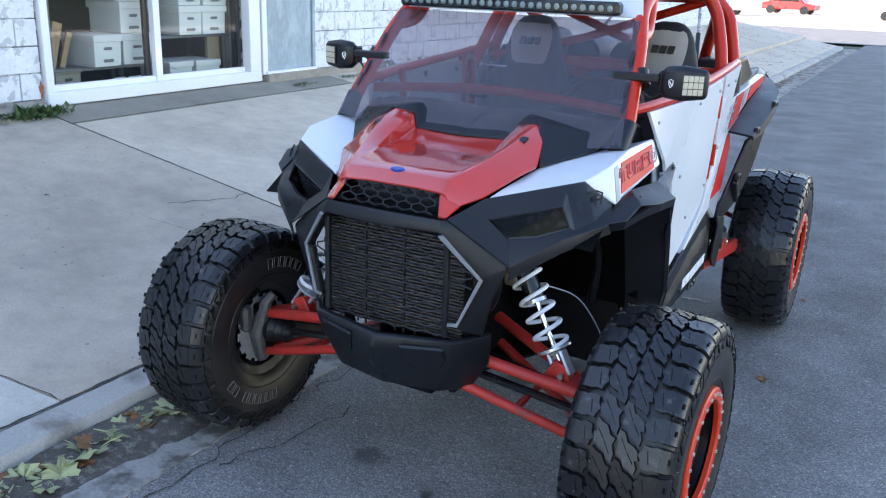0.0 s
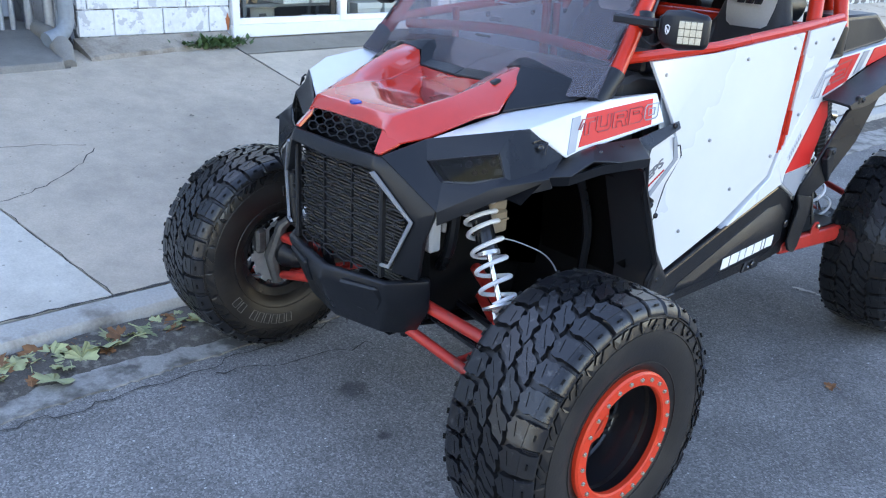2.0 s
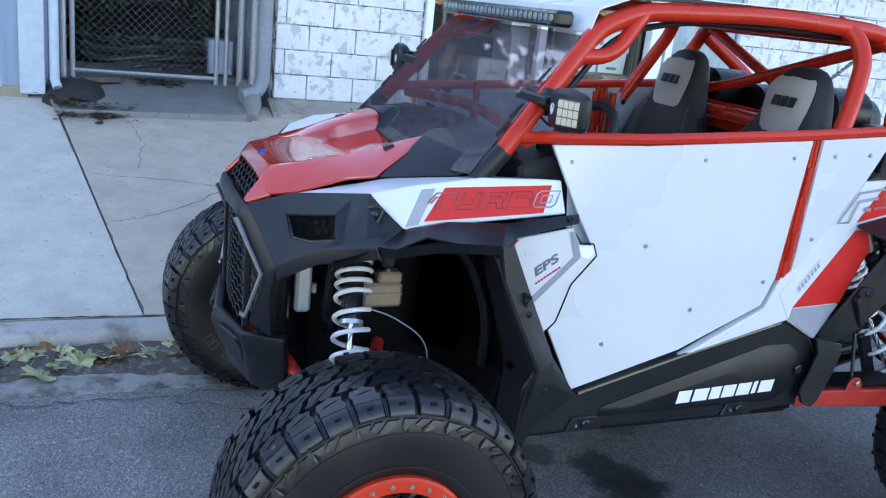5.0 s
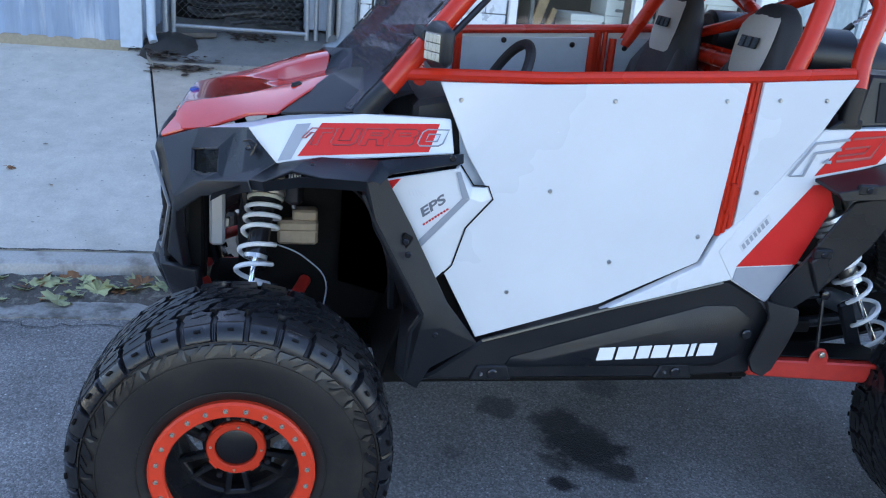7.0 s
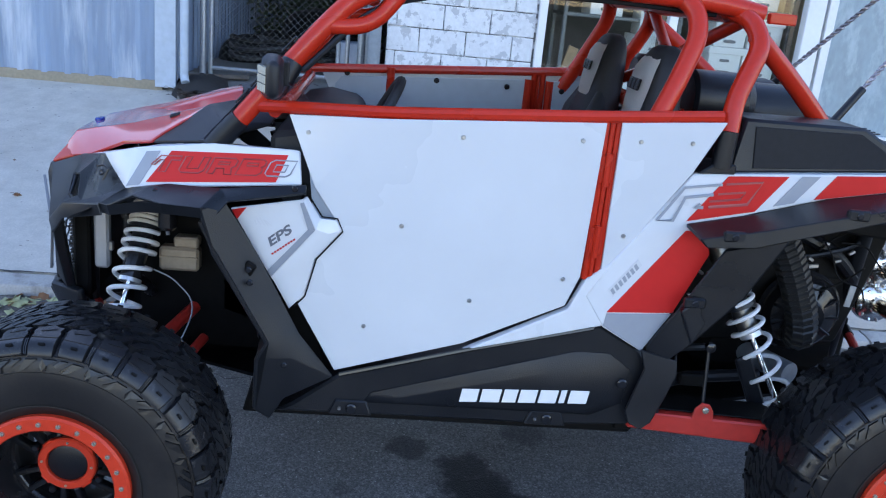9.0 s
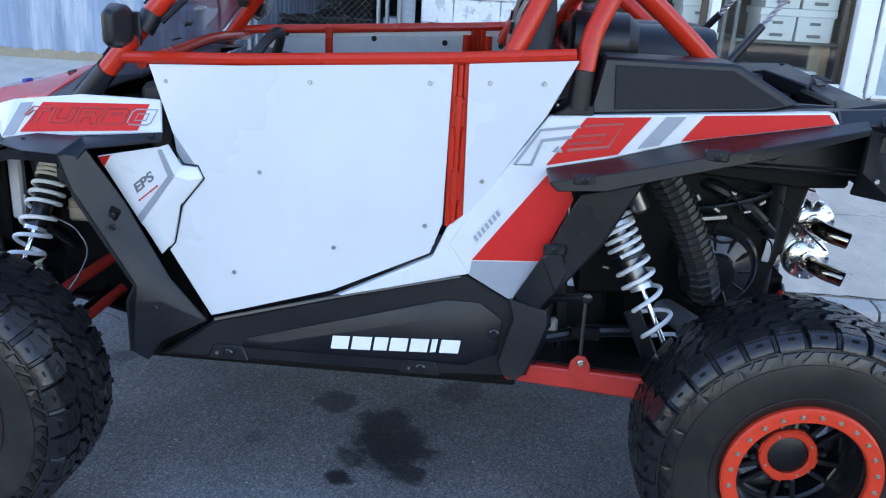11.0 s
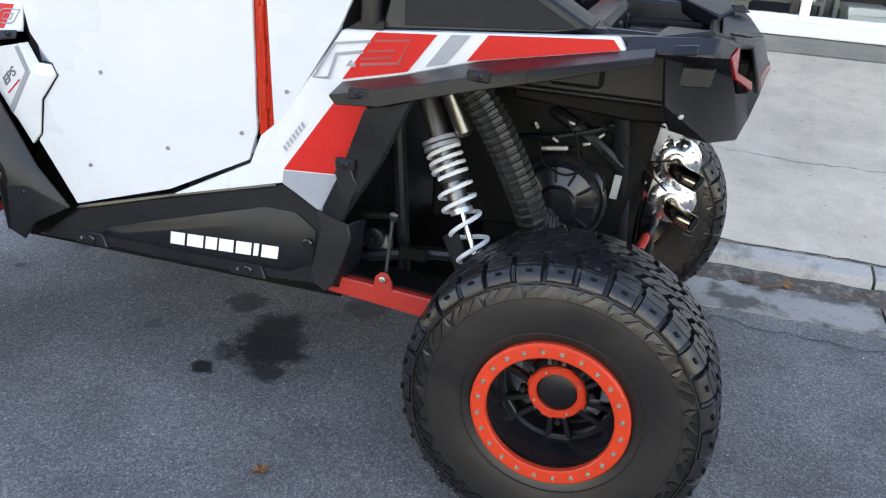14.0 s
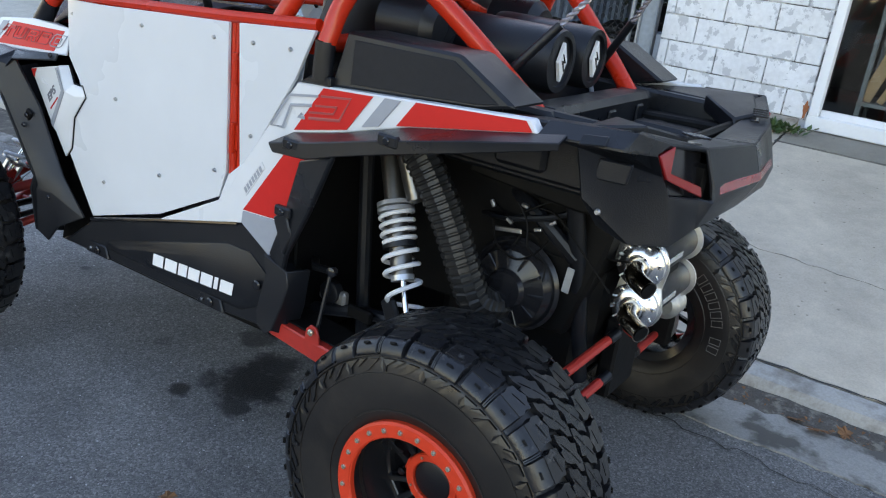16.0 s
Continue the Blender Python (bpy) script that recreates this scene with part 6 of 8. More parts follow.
# silver accent strips beside the grille
strip = shell([(0.206, -1.420, 0.985), (0.219, -1.414, 0.990), (0.326, -1.357, 0.856), (0.264, -1.388, 0.706), (0.232, -1.396, 0.706), (0.236, -1.398, 0.716), (0.259, -1.388, 0.716), (0.314, -1.361, 0.856)],
              [(0, 1, 2, 7), (7, 2, 3, 6), (6, 3, 4, 5)], 0.008, 0.001)
pair("accent_strip", strip, TRIM, utv, "silver accent strip beside the grille")


def honeycomb(name, x0, x1, z0, z1, y_of, cell_w, cell_h, r, inside):
    """A lattice of bent bars clipped to an outline."""
    bm = bmesh.new()
    rows = int((z1 - z0) / cell_h) + 1
    cols = int((x1 - x0) / cell_w) + 1
    for j in range(rows + 1):
        z = z0 + j * cell_h
        pts = []
        for i in range(cols * 2 + 1):
            x = x0 + i * cell_w / 2
            zz = z + (0.22 * cell_h if (i + j) % 2 else -0.22 * cell_h)
            if inside(x, zz):
                pts.append((x, y_of(x, zz), zz))
            elif len(pts) > 1:
                tube(pts, r, 5, bm=bm)
                pts = []
            else:
                pts = []
        if len(pts) > 1:
            tube(pts, r, 5, bm=bm)
        for i in range(cols * 2 + 1):
            if (i + j) % 2:
                x = x0 + i * cell_w / 2
                za, zb = z + 0.22 * cell_h, z + 0.78 * cell_h
                if inside(x, za) and inside(x, zb):
                    tube([(x, y_of(x, za), za), (x, y_of(x, zb), zb)], r, 5, bm=bm)
    return bm


def in_grille(x, z):
    ax = abs(x)
    edge = 0.20 + (0.985 - z) / (0.985 - 0.855) * 0.11 if z > 0.855 else 0.31 - (0.855 - z) / (0.855 - 0.70) * 0.07
    return 0.64 < z < 0.99 and ax < edge


grille = part("grille", honeycomb("g", -0.34, 0.34, 0.64, 1.0, lambda x, z: -1.385 + 0.35 * x * x, 0.070, 0.0235, 0.0028, in_grille), BLACK, utv, "black honeycomb grille")
ribs = bmesh.new()
for x in (-0.215, 0.215):
    box(x, -1.375, 0.83, 0.016, 0.02, 0.34, 0.004, bm=ribs)
for x in (-0.07, 0.07):
    box(x, -1.374, 0.82, 0.004, 0.010, 0.36, 0.001, bm=ribs)
part("grille_ribs", ribs, BLACK, grille)
fins = bmesh.new()
for k in range(34):
    box(0, -1.325, 0.64 + k * 0.0105, 0.50, 0.012, 0.0035, 0, bm=fins)
part("radiator_core", fins, material("radiator_fins", (0.14, 0.13, 0.115), 0.5, 0.6, vary=0.25, grain=50), grille, "dusty radiator fins behind the grille", smooth=False)
part("radiator", box(0, -1.29, 0.82, 0.54, 0.05, 0.40, 0.008), DARK, utv)
part("upper_grille", honeycomb("u", -0.19, 0.19, 1.035, 1.10, lambda x, z: -1.372 + 0.5 * (z - 1.035), 0.050, 0.0185, 0.0026, lambda x, z: abs(x) < 0.185 - (1.10 - z) * 0.12 and 1.03 < z < 1.10), BLACK, utv, "black honeycomb vent under the hood lip")
part("upper_grille_back", box(0, -1.30, 1.06, 0.36, 0.02, 0.09, 0.004), GLOSSB, utv)

bump_half = [(0.0, -1.435, 0.640), (0.255, -1.395, 0.655), (0.335, -1.285, 0.665), (0.325, -1.275, 0.56), (0.245, -1.375, 0.585), (0.0, -1.445, 0.600), (0.185, -1.345, 0.455), (0.0, -1.385, 0.455), (0.26, -1.27, 0.455)]
bfaces = [(0, 1, 4, 5), (1, 2, 3, 4), (5, 4, 6, 7), (4, 3, 8, 6)]
bm = bmesh.new()
vs = [bm.verts.new(p) for p in bump_half]
vm = [bm.verts.new((-x, y, z)) for x, y, z in bump_half]
for f in bfaces:
    bm.faces.new([vs[i] for i in f])
    bm.faces.new([vm[i] for i in f[::-1]])
bmesh.ops.remove_doubles(bm, verts=bm.verts, dist=0.0005)
bmesh.ops.recalc_face_normals(bm, faces=bm.faces)
bm.normal_update()
if sum(f.normal.dot(f.calc_center_median() - Vector((0, -1.1, 0.8))) for f in bm.faces) < 0:
    bmesh.ops.reverse_faces(bm, faces=bm.faces)
    bm.normal_update()
thicken(bm, 0.03)
bumper = part("front_bumper", bevel(bm, 0.010, 2, 15), BLACK, utv, "black plastic front bumper and chin")
for s in (1, -1):
    part("bumper_pad", solid([(s * 0.085, -1.444, 0.626), (s * 0.225, -1.408, 0.634), (s * 0.232, -1.383, 0.590), (s * 0.190, -1.366, 0.520), (s * 0.115, -1.402, 0.535)], (0, 0.03, 0), 0.008), BLACK, bumper)

LAMPREF = material("dim_reflector", (0.16, 0.165, 0.18), 0.22, 0.8, vary=0.1)
# headlamp housings: brow, recessed lamp, folded corner and the chamfer below
LAMP = [(0.304, -1.292, 1.024), (0.498, -1.206, 1.076), (0.524, -1.207, 1.014), (0.440, -1.252, 0.984), (0.366, -1.288, 0.975)]
for s in (1, -1):
    def xs(p):
        """The far corner sits a little nearer the middle."""
        k = 0.0 if s > 0 or p[2] < 1.0 else 0.014 * max(0.0, min(1.0, (abs(p[0]) - 0.2) / 0.3))
        return (s * (p[0] - k), p[1], p[2])
    hl = [xs(p) for p in [(0.215, -1.385, 1.030), (0.279, -1.272, 1.079), (0.531, -1.130, 1.141), (0.596, -1.056, 1.068), (0.488, -1.165, 1.114), (0.534, -1.193, 1.006), (0.574, -1.142, 1.030)] + LAMP
          + [(0.398, -1.335, 0.905), (0.524, -1.248, 0.992), (0.612, -1.126, 1.020), (0.394, -1.328, 0.862), (0.520, -1.250, 0.948), (0.618, -1.116, 0.992)]]
    hb = shell(hl, [(0, 1, 7), (1, 4, 8, 7), (1, 2, 4), (4, 5, 9, 8), (4, 2, 6, 5), (2, 3, 6), (11, 10, 13, 12), (10, 9, 5, 13), (5, 6, 14, 13), (6, 3, 14), (12, 13, 16, 15), (13, 14, 17, 16), (7, 11, 12, 0)], 0.006, 0.0018)
    par = part("headlamp_housing", hb, BLACK, utv, "black headlamp housing")
    cor = [Vector(xs(p)) for p in LAMP]
    nrm = (cor[1] - cor[0]).cross(cor[2] - cor[0]).normalized()
    if nrm.y > 0:
        nrm = -nrm
    mid = sum(cor, Vector()) / 5
    deep = [p.lerp(mid, 0.06) - nrm * 0.040 for p in cor]
    cup = bmesh.new()
    va, vb = [cup.verts.new(p - nrm * 0.002) for p in cor], [cup.verts.new(p) for p in deep]
    for i in range(5):
        cup.faces.new((va[i], va[(i + 1) % 5], vb[(i + 1) % 5], vb[i]))
    cup.faces.new(vb)
    part("lamp_cup", cup, DARK, par, "deep black lamp cup", smooth=False)
    part("lamp_bezel", tube([p.lerp(mid, 0.03) - nrm * 0.004 for p in cor], 0.0045, 6, closed=True), GLOSSB, par)
    face_turn = nrm.to_track_quat("Z", "Y").to_matrix().to_4x4()

    def in_lamp(u, v, d):
        """A place in the cup: u across from the nose, v up, d below the lens."""
        lo, hi = cor[4].lerp(cor[2], u), cor[0].lerp(cor[1], u)
        return lo.lerp(hi, v) - nrm * d
    for u, v, r in ((0.50, 0.66, 0.0100), (0.66, 0.72, 0.0100), (0.52, 0.28, 0.0085), (0.68, 0.32, 0.0085), (0.86, 0.66, 0.0135)):
        c = lathe([(r, 0), (r, 0.010), (r * 0.86, 0.010), (r * 0.60, 0.003), (r * 0.3, 0.001), (0.001, 0.006)], 16, "z")
        bmesh.ops.transform(c, matrix=Matrix.Translation(in_lamp(u, v, 0.026)) @ face_turn, verts=c.verts)
        part("reflector", c, LAMPREF, par, "small dim lamp reflector")
    part("lamp_blade", tube([in_lamp(0.12, 0.74, 0.016), in_lamp(0.40, 0.66, 0.016)], 0.004, 6), LAMPREF, par)
    part("lamp_wedge", solid([in_lamp(0.80, 0.12, 0.02), in_lamp(0.98, 0.14, 0.02), in_lamp(0.93, 0.36, 0.02), in_lamp(0.86, 0.38, 0.02)], nrm * 0.004), LAMPREF, par)
    lens = bmesh.new()
    lens.faces.new([lens.verts.new(p - nrm * 0.006) for p in cor])
    part("lamp_lens", lens, LAMPGLASS, par, "smoked lamp lens", smooth=False).visible_shadow = False
    # sunk fastener on the corner block
    o = Vector(xs((0.568, -1.124, 1.096)))
    out = Vector((s * 0.80, -0.48, 0.36)).normalized()
    turn = Matrix.Translation(o + out * 0.003) @ out.to_track_quat("Z", "Y").to_matrix().to_4x4()
    c = lathe([(0.009, 0), (0.009, 0.004), (0.006, 0.006), (0.001, 0.004)], 12, "z")
    bmesh.ops.transform(c, matrix=turn, verts=c.verts)
    part("corner_bolt", c, GLOSSB, par)
    bd = tube([turn @ Vector(p) for p in ((-0.020, 0.014, 0), (0.0, 0.020, 0), (0.020, 0.012, 0), (0.010, -0.020, 0))], 0.003, 6)
    part("corner_badge", bd, GLOSSB, par)

# white front fenders with their decals
def fender_x(y, z):
    return 0.602 + 0.03 * (y + 1.0) - 0.36 * (z - 1.086)


ff = [(0.284, -1.262, 1.079), (0.531, -1.130, 1.140), (fender_x(-1.03, 1.172), -1.030, 1.172), (fender_x(-0.94, 1.184), -0.94, 1.184), (fender_x(-0.84, 1.197), -0.840, 1.197), (fender_x(-0.61, 1.198), -0.610, 1.198),
      (0.500, -0.80, 1.188), (0.345, -1.03, 1.140), (0.300, -1.16, 1.102), (fender_x(-1.056, 1.068), -1.056, 1.068), (fender_x(-0.94, 1.080), -0.940, 1.080), (fender_x(-0.60, 1.112), -0.600, 1.112)]
fw = shell(ff, [(0, 1, 2, 8), (8, 2, 3, 7), (7, 3, 4, 6), (6, 4, 5), (1, 9, 2), (2, 9, 10, 3), (3, 10, 11, 5, 4)], 0.010, 0.003)
fw_l, fw_r = pair("front_fender", fw, WHITE, utv, "white front fender with red decal")
fw_r.location.x = 0.016


def on_plane(yz, plane, out):
    """Places a flat side-view outline on a plane given by a point and two slopes."""
    (px, py, pz), sy, sz = plane
    return [(px + sy * (y - py) + sz * (z - pz) + out, y, z) for y, z in yz]


def decal(name, yz, plane, mat, parents, out=0.004, label=""):
    pts = on_plane(yz, plane, out)
    for s, par in ((1, parents[0]), (-1, parents[1])):
        p = pts if s > 0 else mirror_pts(pts)
        part(name, solid(p, (-s * 0.003, 0, 0)), mat, par, label, smooth=False)


LETTERG = material("dark_grey_lettering", (0.15, 0.16, 0.185), 0.4, vary=0.05)
PALEGREY = material("pale_grey_decal", (0.62, 0.63, 0.65), 0.4, vary=0.05)
DULLRED = material("dull_red_outline", (0.33, 0.06, 0.06), 0.4, vary=0.05)
FPL = ((0.602, -1.0, 1.086), 0.03, -0.36)
decal("red_decal", [(-1.004, 1.088), (-0.944, 1.170), (-0.640, 1.184), (-0.668, 1.114)], FPL, REDD, (fw_l, fw_r), 0.0025, "red stripe decal")
decal("grey_decal", [(-1.054, 1.074), (-1.008, 1.164), (-0.972, 1.168), (-1.020, 1.080)], FPL, GREYD, (fw_l, fw_r), 0.0025, "grey stripe decal")
WORD = [  # outlined capitals of the word TURBO in a unit cell
    [(0, .42), (.20, 1), (1.02, 1), (1.02, .74), (.68, .74), (.68, 0), (.42, 0), (.42, .74), (.26, .74), (.14, .42)],
    [(.04, 1), (.04, .16), (.18, 0), (.84, 0), (1, .16), (1, 1), (.74, 1), (.74, .28), (.30, .28), (.30, 1)],
    [(.04, 0), (.04, 1), (.86, 1), (1, .84), (1, .52), (.88, .40), (1, 0), (.72, 0), (.62, .36), (.30, .36), (.30, 0)],
    [(.04, 0), (.04, 1), (.86, 1), (1, .86), (1, .62), (.90, .50), (1, .38), (1, .14), (.86, 0)],
    [(.04, .16), (.04, .84), (.18, 1), (1.04, 1), (1.04, .16), (.90, 0), (.18, 0)]]
HOLES = {2: [(.30, .60), (.30, .76), (.74, .76), (.74, .60)], 3: [(.30, .58), (.30, .76), (.74, .76), (.74, .58)], 4: [(.32, .28), (.32, .72), (.78, .72), (.78, .28)]}
for s, par in ((1, fw_l), (-1, fw_r)):
    for k in range(5):
        for outline in [WORD[k]] + ([HOLES[k]] if k in HOLES else []):
            pts = []
            for u, v in outline:
                yy = -0.992 + (k * 0.0745 + u * 0.0665) + (v - 0.5) * 0.020
                if s < 0:
                    yy = -0.992 - 0.620 - yy
                zz = 1.116 + 0.040 * v + 0.040 * (yy + 0.992)
                pts.append((s * (fender_x(yy, zz) + 0.0032), yy, zz))
            ol = tube(pts, 0.0021, 4, closed=True)
            part("fender_letter", ol, GREYD if k == 4 else DULLRED, par, "outlined letter of the word TURBO", smooth=False)

def bolt_head(p, s, r=0.008, mat=STEEL, parent=None, name="bolt"):
    c = lathe([(r, 0), (r, 0.004), (r * 0.7, 0.007), (0.001, 0.007)], 12, "x", (0, 0, 0))
    if s < 0:
        c = flipped(c)
    bmesh.ops.translate(c, verts=c.verts, vec=p)
    return part(name, c, mat, parent or utv)


# lower fender corner panel with lettering
face = shell([(0.616, -0.782, 1.037), (0.615, -0.764, 1.008), (0.610, -0.672, 0.850), (0.642, -0.553, 1.003), (0.638, -0.590, 1.081)], [(0, 1, 2, 3), (0, 3, 4)], 0.010, 0.0015)
e_l, e_r = pair("fender_corner_panel", face, WHITE, utv, "white lower fender corner")
lobe = shell([(0.638, -0.590, 1.083), (0.642, -0.553, 1.003), (0.610, -0.672, 0.850), (0.612, -0.545, 1.027), (0.610, -0.503, 1.025), (0.610, -0.488, 0.994), (0.610, -0.555, 0.912), (0.603, -0.582, 0.800), (0.600, -0.620, 0.758), (0.606, -0.664, 0.838), (0.628, -0.520, 0.990), (0.604, -0.583, 1.083)],
             [(0, 1, 3, 11), (1, 10, 4, 3), (10, 5, 4), (1, 2, 9, 10), (10, 9, 6), (10, 6, 5), (9, 8, 7, 6)], 0.010, 0.0015)
pair("fender_corner_lobe", lobe, WHITE, utv, "white folded edge of the fender corner")
# dark tube drawn where the gap beside the lobe would be shaded
pair("gap_shadow_line", tube([(0.600, -0.578, 1.082), (0.610, -0.541, 1.031), (0.610, -0.500, 1.029), (0.610, -0.484, 0.994), (0.608, -0.551, 0.910), (0.601, -0.578, 0.798), (0.598, -0.606, 0.765)], 0.0022, 6), DARK, utv, "dark line in place of the gap's shade round the fender corner")
CTILT, CRISE = 0.129, 0.107
EPL = ((0.625, -0.65, 0.968), CTILT, CRISE)
decal("grey_decal", [(-0.671, 0.853), (-0.681, 0.869), (-0.575, 1.001), (-0.556, 1.001)], EPL, GREYD, (e_l, e_r), 0.003)
decal("grey_decal", [(-0.556, 1.003), (-0.575, 1.001), (-0.598, 1.072), (-0.588, 1.076)], EPL, GREYD, (e_l, e_r), 0.003)
decal("red_decal", [(-0.778, 1.035), (-0.739, 1.045), (-0.764, 1.009)], EPL, REDD, (e_l, e_r), 0.003)
for q in range(9):
    a_ = q / 9
    decal("small_print", [(-0.671 + 0.064 * a_, 0.921 + 0.053 * a_), (-0.666 + 0.064 * a_, 0.925 + 0.053 * a_), (-0.664 + 0.064 * a_, 0.921 + 0.053 * a_), (-0.669 + 0.064 * a_, 0.917 + 0.053 * a_)], EPL, REDD, (e_l, e_r), 0.003, "tiny red bar of small print")
for q in range(5):
    decal("faint_emblem", [(-0.712 + q * 0.010, 1.000), (-0.709 + q * 0.010, 1.000), (-0.716 + q * 0.007, 1.022 - abs(q - 2) * 0.004), (-0.718 + q * 0.007, 1.022 - abs(q - 2) * 0.004)], EPL, PALEGREY, (e_l, e_r), 0.002, "faint grey emblem")
for s, par in ((1, e_l), (-1, e_r)):
    m = Matrix(((CTILT, s * CRISE, s, s * 0.6265), (s, 0, 0, -0.652), (0, 1, 0, 0.972), (0, 0, 0, 1)))
    text_mesh("corner_lettering", "EPS", 0.042, m @ Matrix.Rotation(radians(40 * s), 4, 'Z') @ Matrix.Diagonal((1.25, 0.8, 1, 1)), LETTERG, par, 0.001, 0.25 * s, grow=0.0012)
    part("flare_recess", box(s * 0.668, -0.722, 0.890, 0.012, 0.030, 0.040, 0.004, Matrix.Rotation(radians(-30), 4, 'X')), DARK, utv)
    bolt_head((s * 0.674, -0.722, 0.890), s, 0.009, GLOSSB, name="flare_bolt")

# black front flares
top = shell([(0.594, -1.053, 1.068), (0.604, -1.128, 1.022), (0.652, -1.090, 1.030), (0.615, -0.94, 1.092), (0.712, -0.940, 1.062), (0.655, -0.800, 1.100), (0.728, -0.838, 1.062), (0.645, -0.583, 1.124), (0.655, -0.583, 1.102), (0.690, -0.775, 1.074), (0.70, -0.81, 1.03), (0.672, -1.02, 1.068), (0.64, -0.985, 1.086)],
            [(0, 1, 2), (0, 2, 11, 12), (0, 12, 3), (12, 11, 4, 3), (3, 4, 6, 5), (5, 7, 8, 9), (5, 9, 10, 6)], 0.008, 0.002)
fl_l, fl_r = pair("front_flare", top, BLACK, utv, "black plastic front wheel flare")
lip_line = [(0.604, -1.128, 1.022), (0.652, -1.090, 1.030), (0.690, -1.00, 1.056), (0.712, -0.940, 1.062), (0.728, -0.838, 1.062)]
drop = bmesh.new()
for p, q in zip(lip_line, lip_line[1:]):
    quad = [p, q, (q[0] - 0.008, q[1] + 0.006, q[2] - 0.028), (p[0] - 0.008, p[1] + 0.006, p[2] - 0.028)]
    merge(drop, solid(quad, (-0.012, 0.010, 0.0)))
pair("flare_lip", drop, BLACK, utv)
legp = shell([(0.728, -0.838, 1.060), (0.668, -0.785, 1.070), (0.640, -0.700, 0.920), (0.636, -0.585, 0.700), (0.628, -0.486, 0.572), (0.640, -0.62, 0.50), (0.655, -0.655, 0.442), (0.672, -0.700, 0.480), (0.690, -0.695, 0.640), (0.694, -0.668, 0.690), (0.715, -0.805, 0.938), (0.67, -0.60, 0.64)],
             [(0, 1, 2, 10), (10, 2, 3, 9), (3, 4, 11), (9, 3, 11, 8), (4, 5, 11), (5, 6, 7, 8, 11)], 0.016, 0.004)
pair("flare_leg", legp, BLACK, utv, "black flare leg behind the front wheel")
inner_leg = shell([(0.715, -0.805, 0.938), (0.694, -0.668, 0.690), (0.690, -0.695, 0.640), (0.672, -0.700, 0.480), (0.56, -0.71, 0.45), (0.56, -0.70, 0.66), (0.56, -0.80, 0.95), (0.715, -0.845, 1.020), (0.56, -0.84, 1.04)], [(0, 1, 5, 6), (1, 2, 3, 4, 5), (7, 0, 6, 8)], 0.008)
pair("flare_return", inner_leg, BLACK, utv)
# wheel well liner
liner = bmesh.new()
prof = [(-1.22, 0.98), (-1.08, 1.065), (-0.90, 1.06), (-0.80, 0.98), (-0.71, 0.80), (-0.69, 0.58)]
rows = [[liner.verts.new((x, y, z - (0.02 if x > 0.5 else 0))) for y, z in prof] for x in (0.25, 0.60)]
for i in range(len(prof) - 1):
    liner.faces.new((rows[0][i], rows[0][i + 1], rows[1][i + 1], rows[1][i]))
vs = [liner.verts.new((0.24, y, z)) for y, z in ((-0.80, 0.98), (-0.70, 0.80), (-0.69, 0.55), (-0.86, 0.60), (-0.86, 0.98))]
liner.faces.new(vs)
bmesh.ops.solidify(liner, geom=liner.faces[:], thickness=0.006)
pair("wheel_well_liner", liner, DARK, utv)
rib = tube([(0.46, -0.93, 1.03), (0.46, -0.80, 0.95), (0.46, -0.72, 0.76), (0.44, -0.71, 0.60)], 0.016, 8, bend=0.1)
pair("liner_rib", rib, BLACK, utv)


for s in (1, -1):
    for y, z, x in ((-0.968, 1.076, 0.650), (-0.612, 1.112, 0.650), (-0.715, 0.86, 0.690), (-0.62, 0.62, 0.668)):
        bolt_head((s * x, y, z), s, 0.009, GLOSSB, name="flare_bolt")

# windscreen cowl, in black
cow = shell([(0.0, -0.915, 1.188), (0.182, -0.905, 1.192), (0.199, -0.886, 1.240), (0.211, -0.842, 1.266), (0.282, -0.910, 1.256), (0.352, -1.052, 1.146), (0.440, -0.838, 1.234), (0.468, -0.870, 1.182), (0.0, -0.80, 1.228), (0.15, -0.81, 1.230), (0.48, -0.70, 1.25), (0.22, -0.70, 1.27), (0.0, -0.64, 1.25)],
            [(0, 1, 9, 8), (1, 2, 3, 9), (2, 4, 3), (3, 4, 6), (4, 5, 7, 6), (6, 7, 10), (3, 6, 10, 11), (9, 3, 11), (8, 9, 11, 12)], 0.010, 0.003)
pair("cowl", cow, BLACK, utv, "black cowl under the windscreen")
dash = side([(-0.70, 1.10), (-0.70, 1.225), (-0.60, 1.245), (-0.49, 1.225), (-0.45, 1.16), (-0.47, 0.95), (-0.62, 0.9)], -0.50, 0.50, 0.015)
part("dashboard", dash, FABRIC, utv, "black dashboard")
part("dash_speaker", box(0.44, -0.53, 1.27, 0.13, 0.14, 0.06, 0.01), BLACK, utv)

# windscreen: tinted plastic with a dark edge
ws = solid([(0.545, -0.868, 1.205), (0.474, -0.553, 1.576), (-0.474, -0.553, 1.576), (-0.545, -0.868, 1.205), (-0.30, -0.893, 1.1755), (0.30, -0.893, 1.1755)], (0, -0.003, -0.0035))
shield = part("windshield", ws, SHIELD, utv, "tinted plastic windshield", smooth=False)
shield.visible_shadow = False
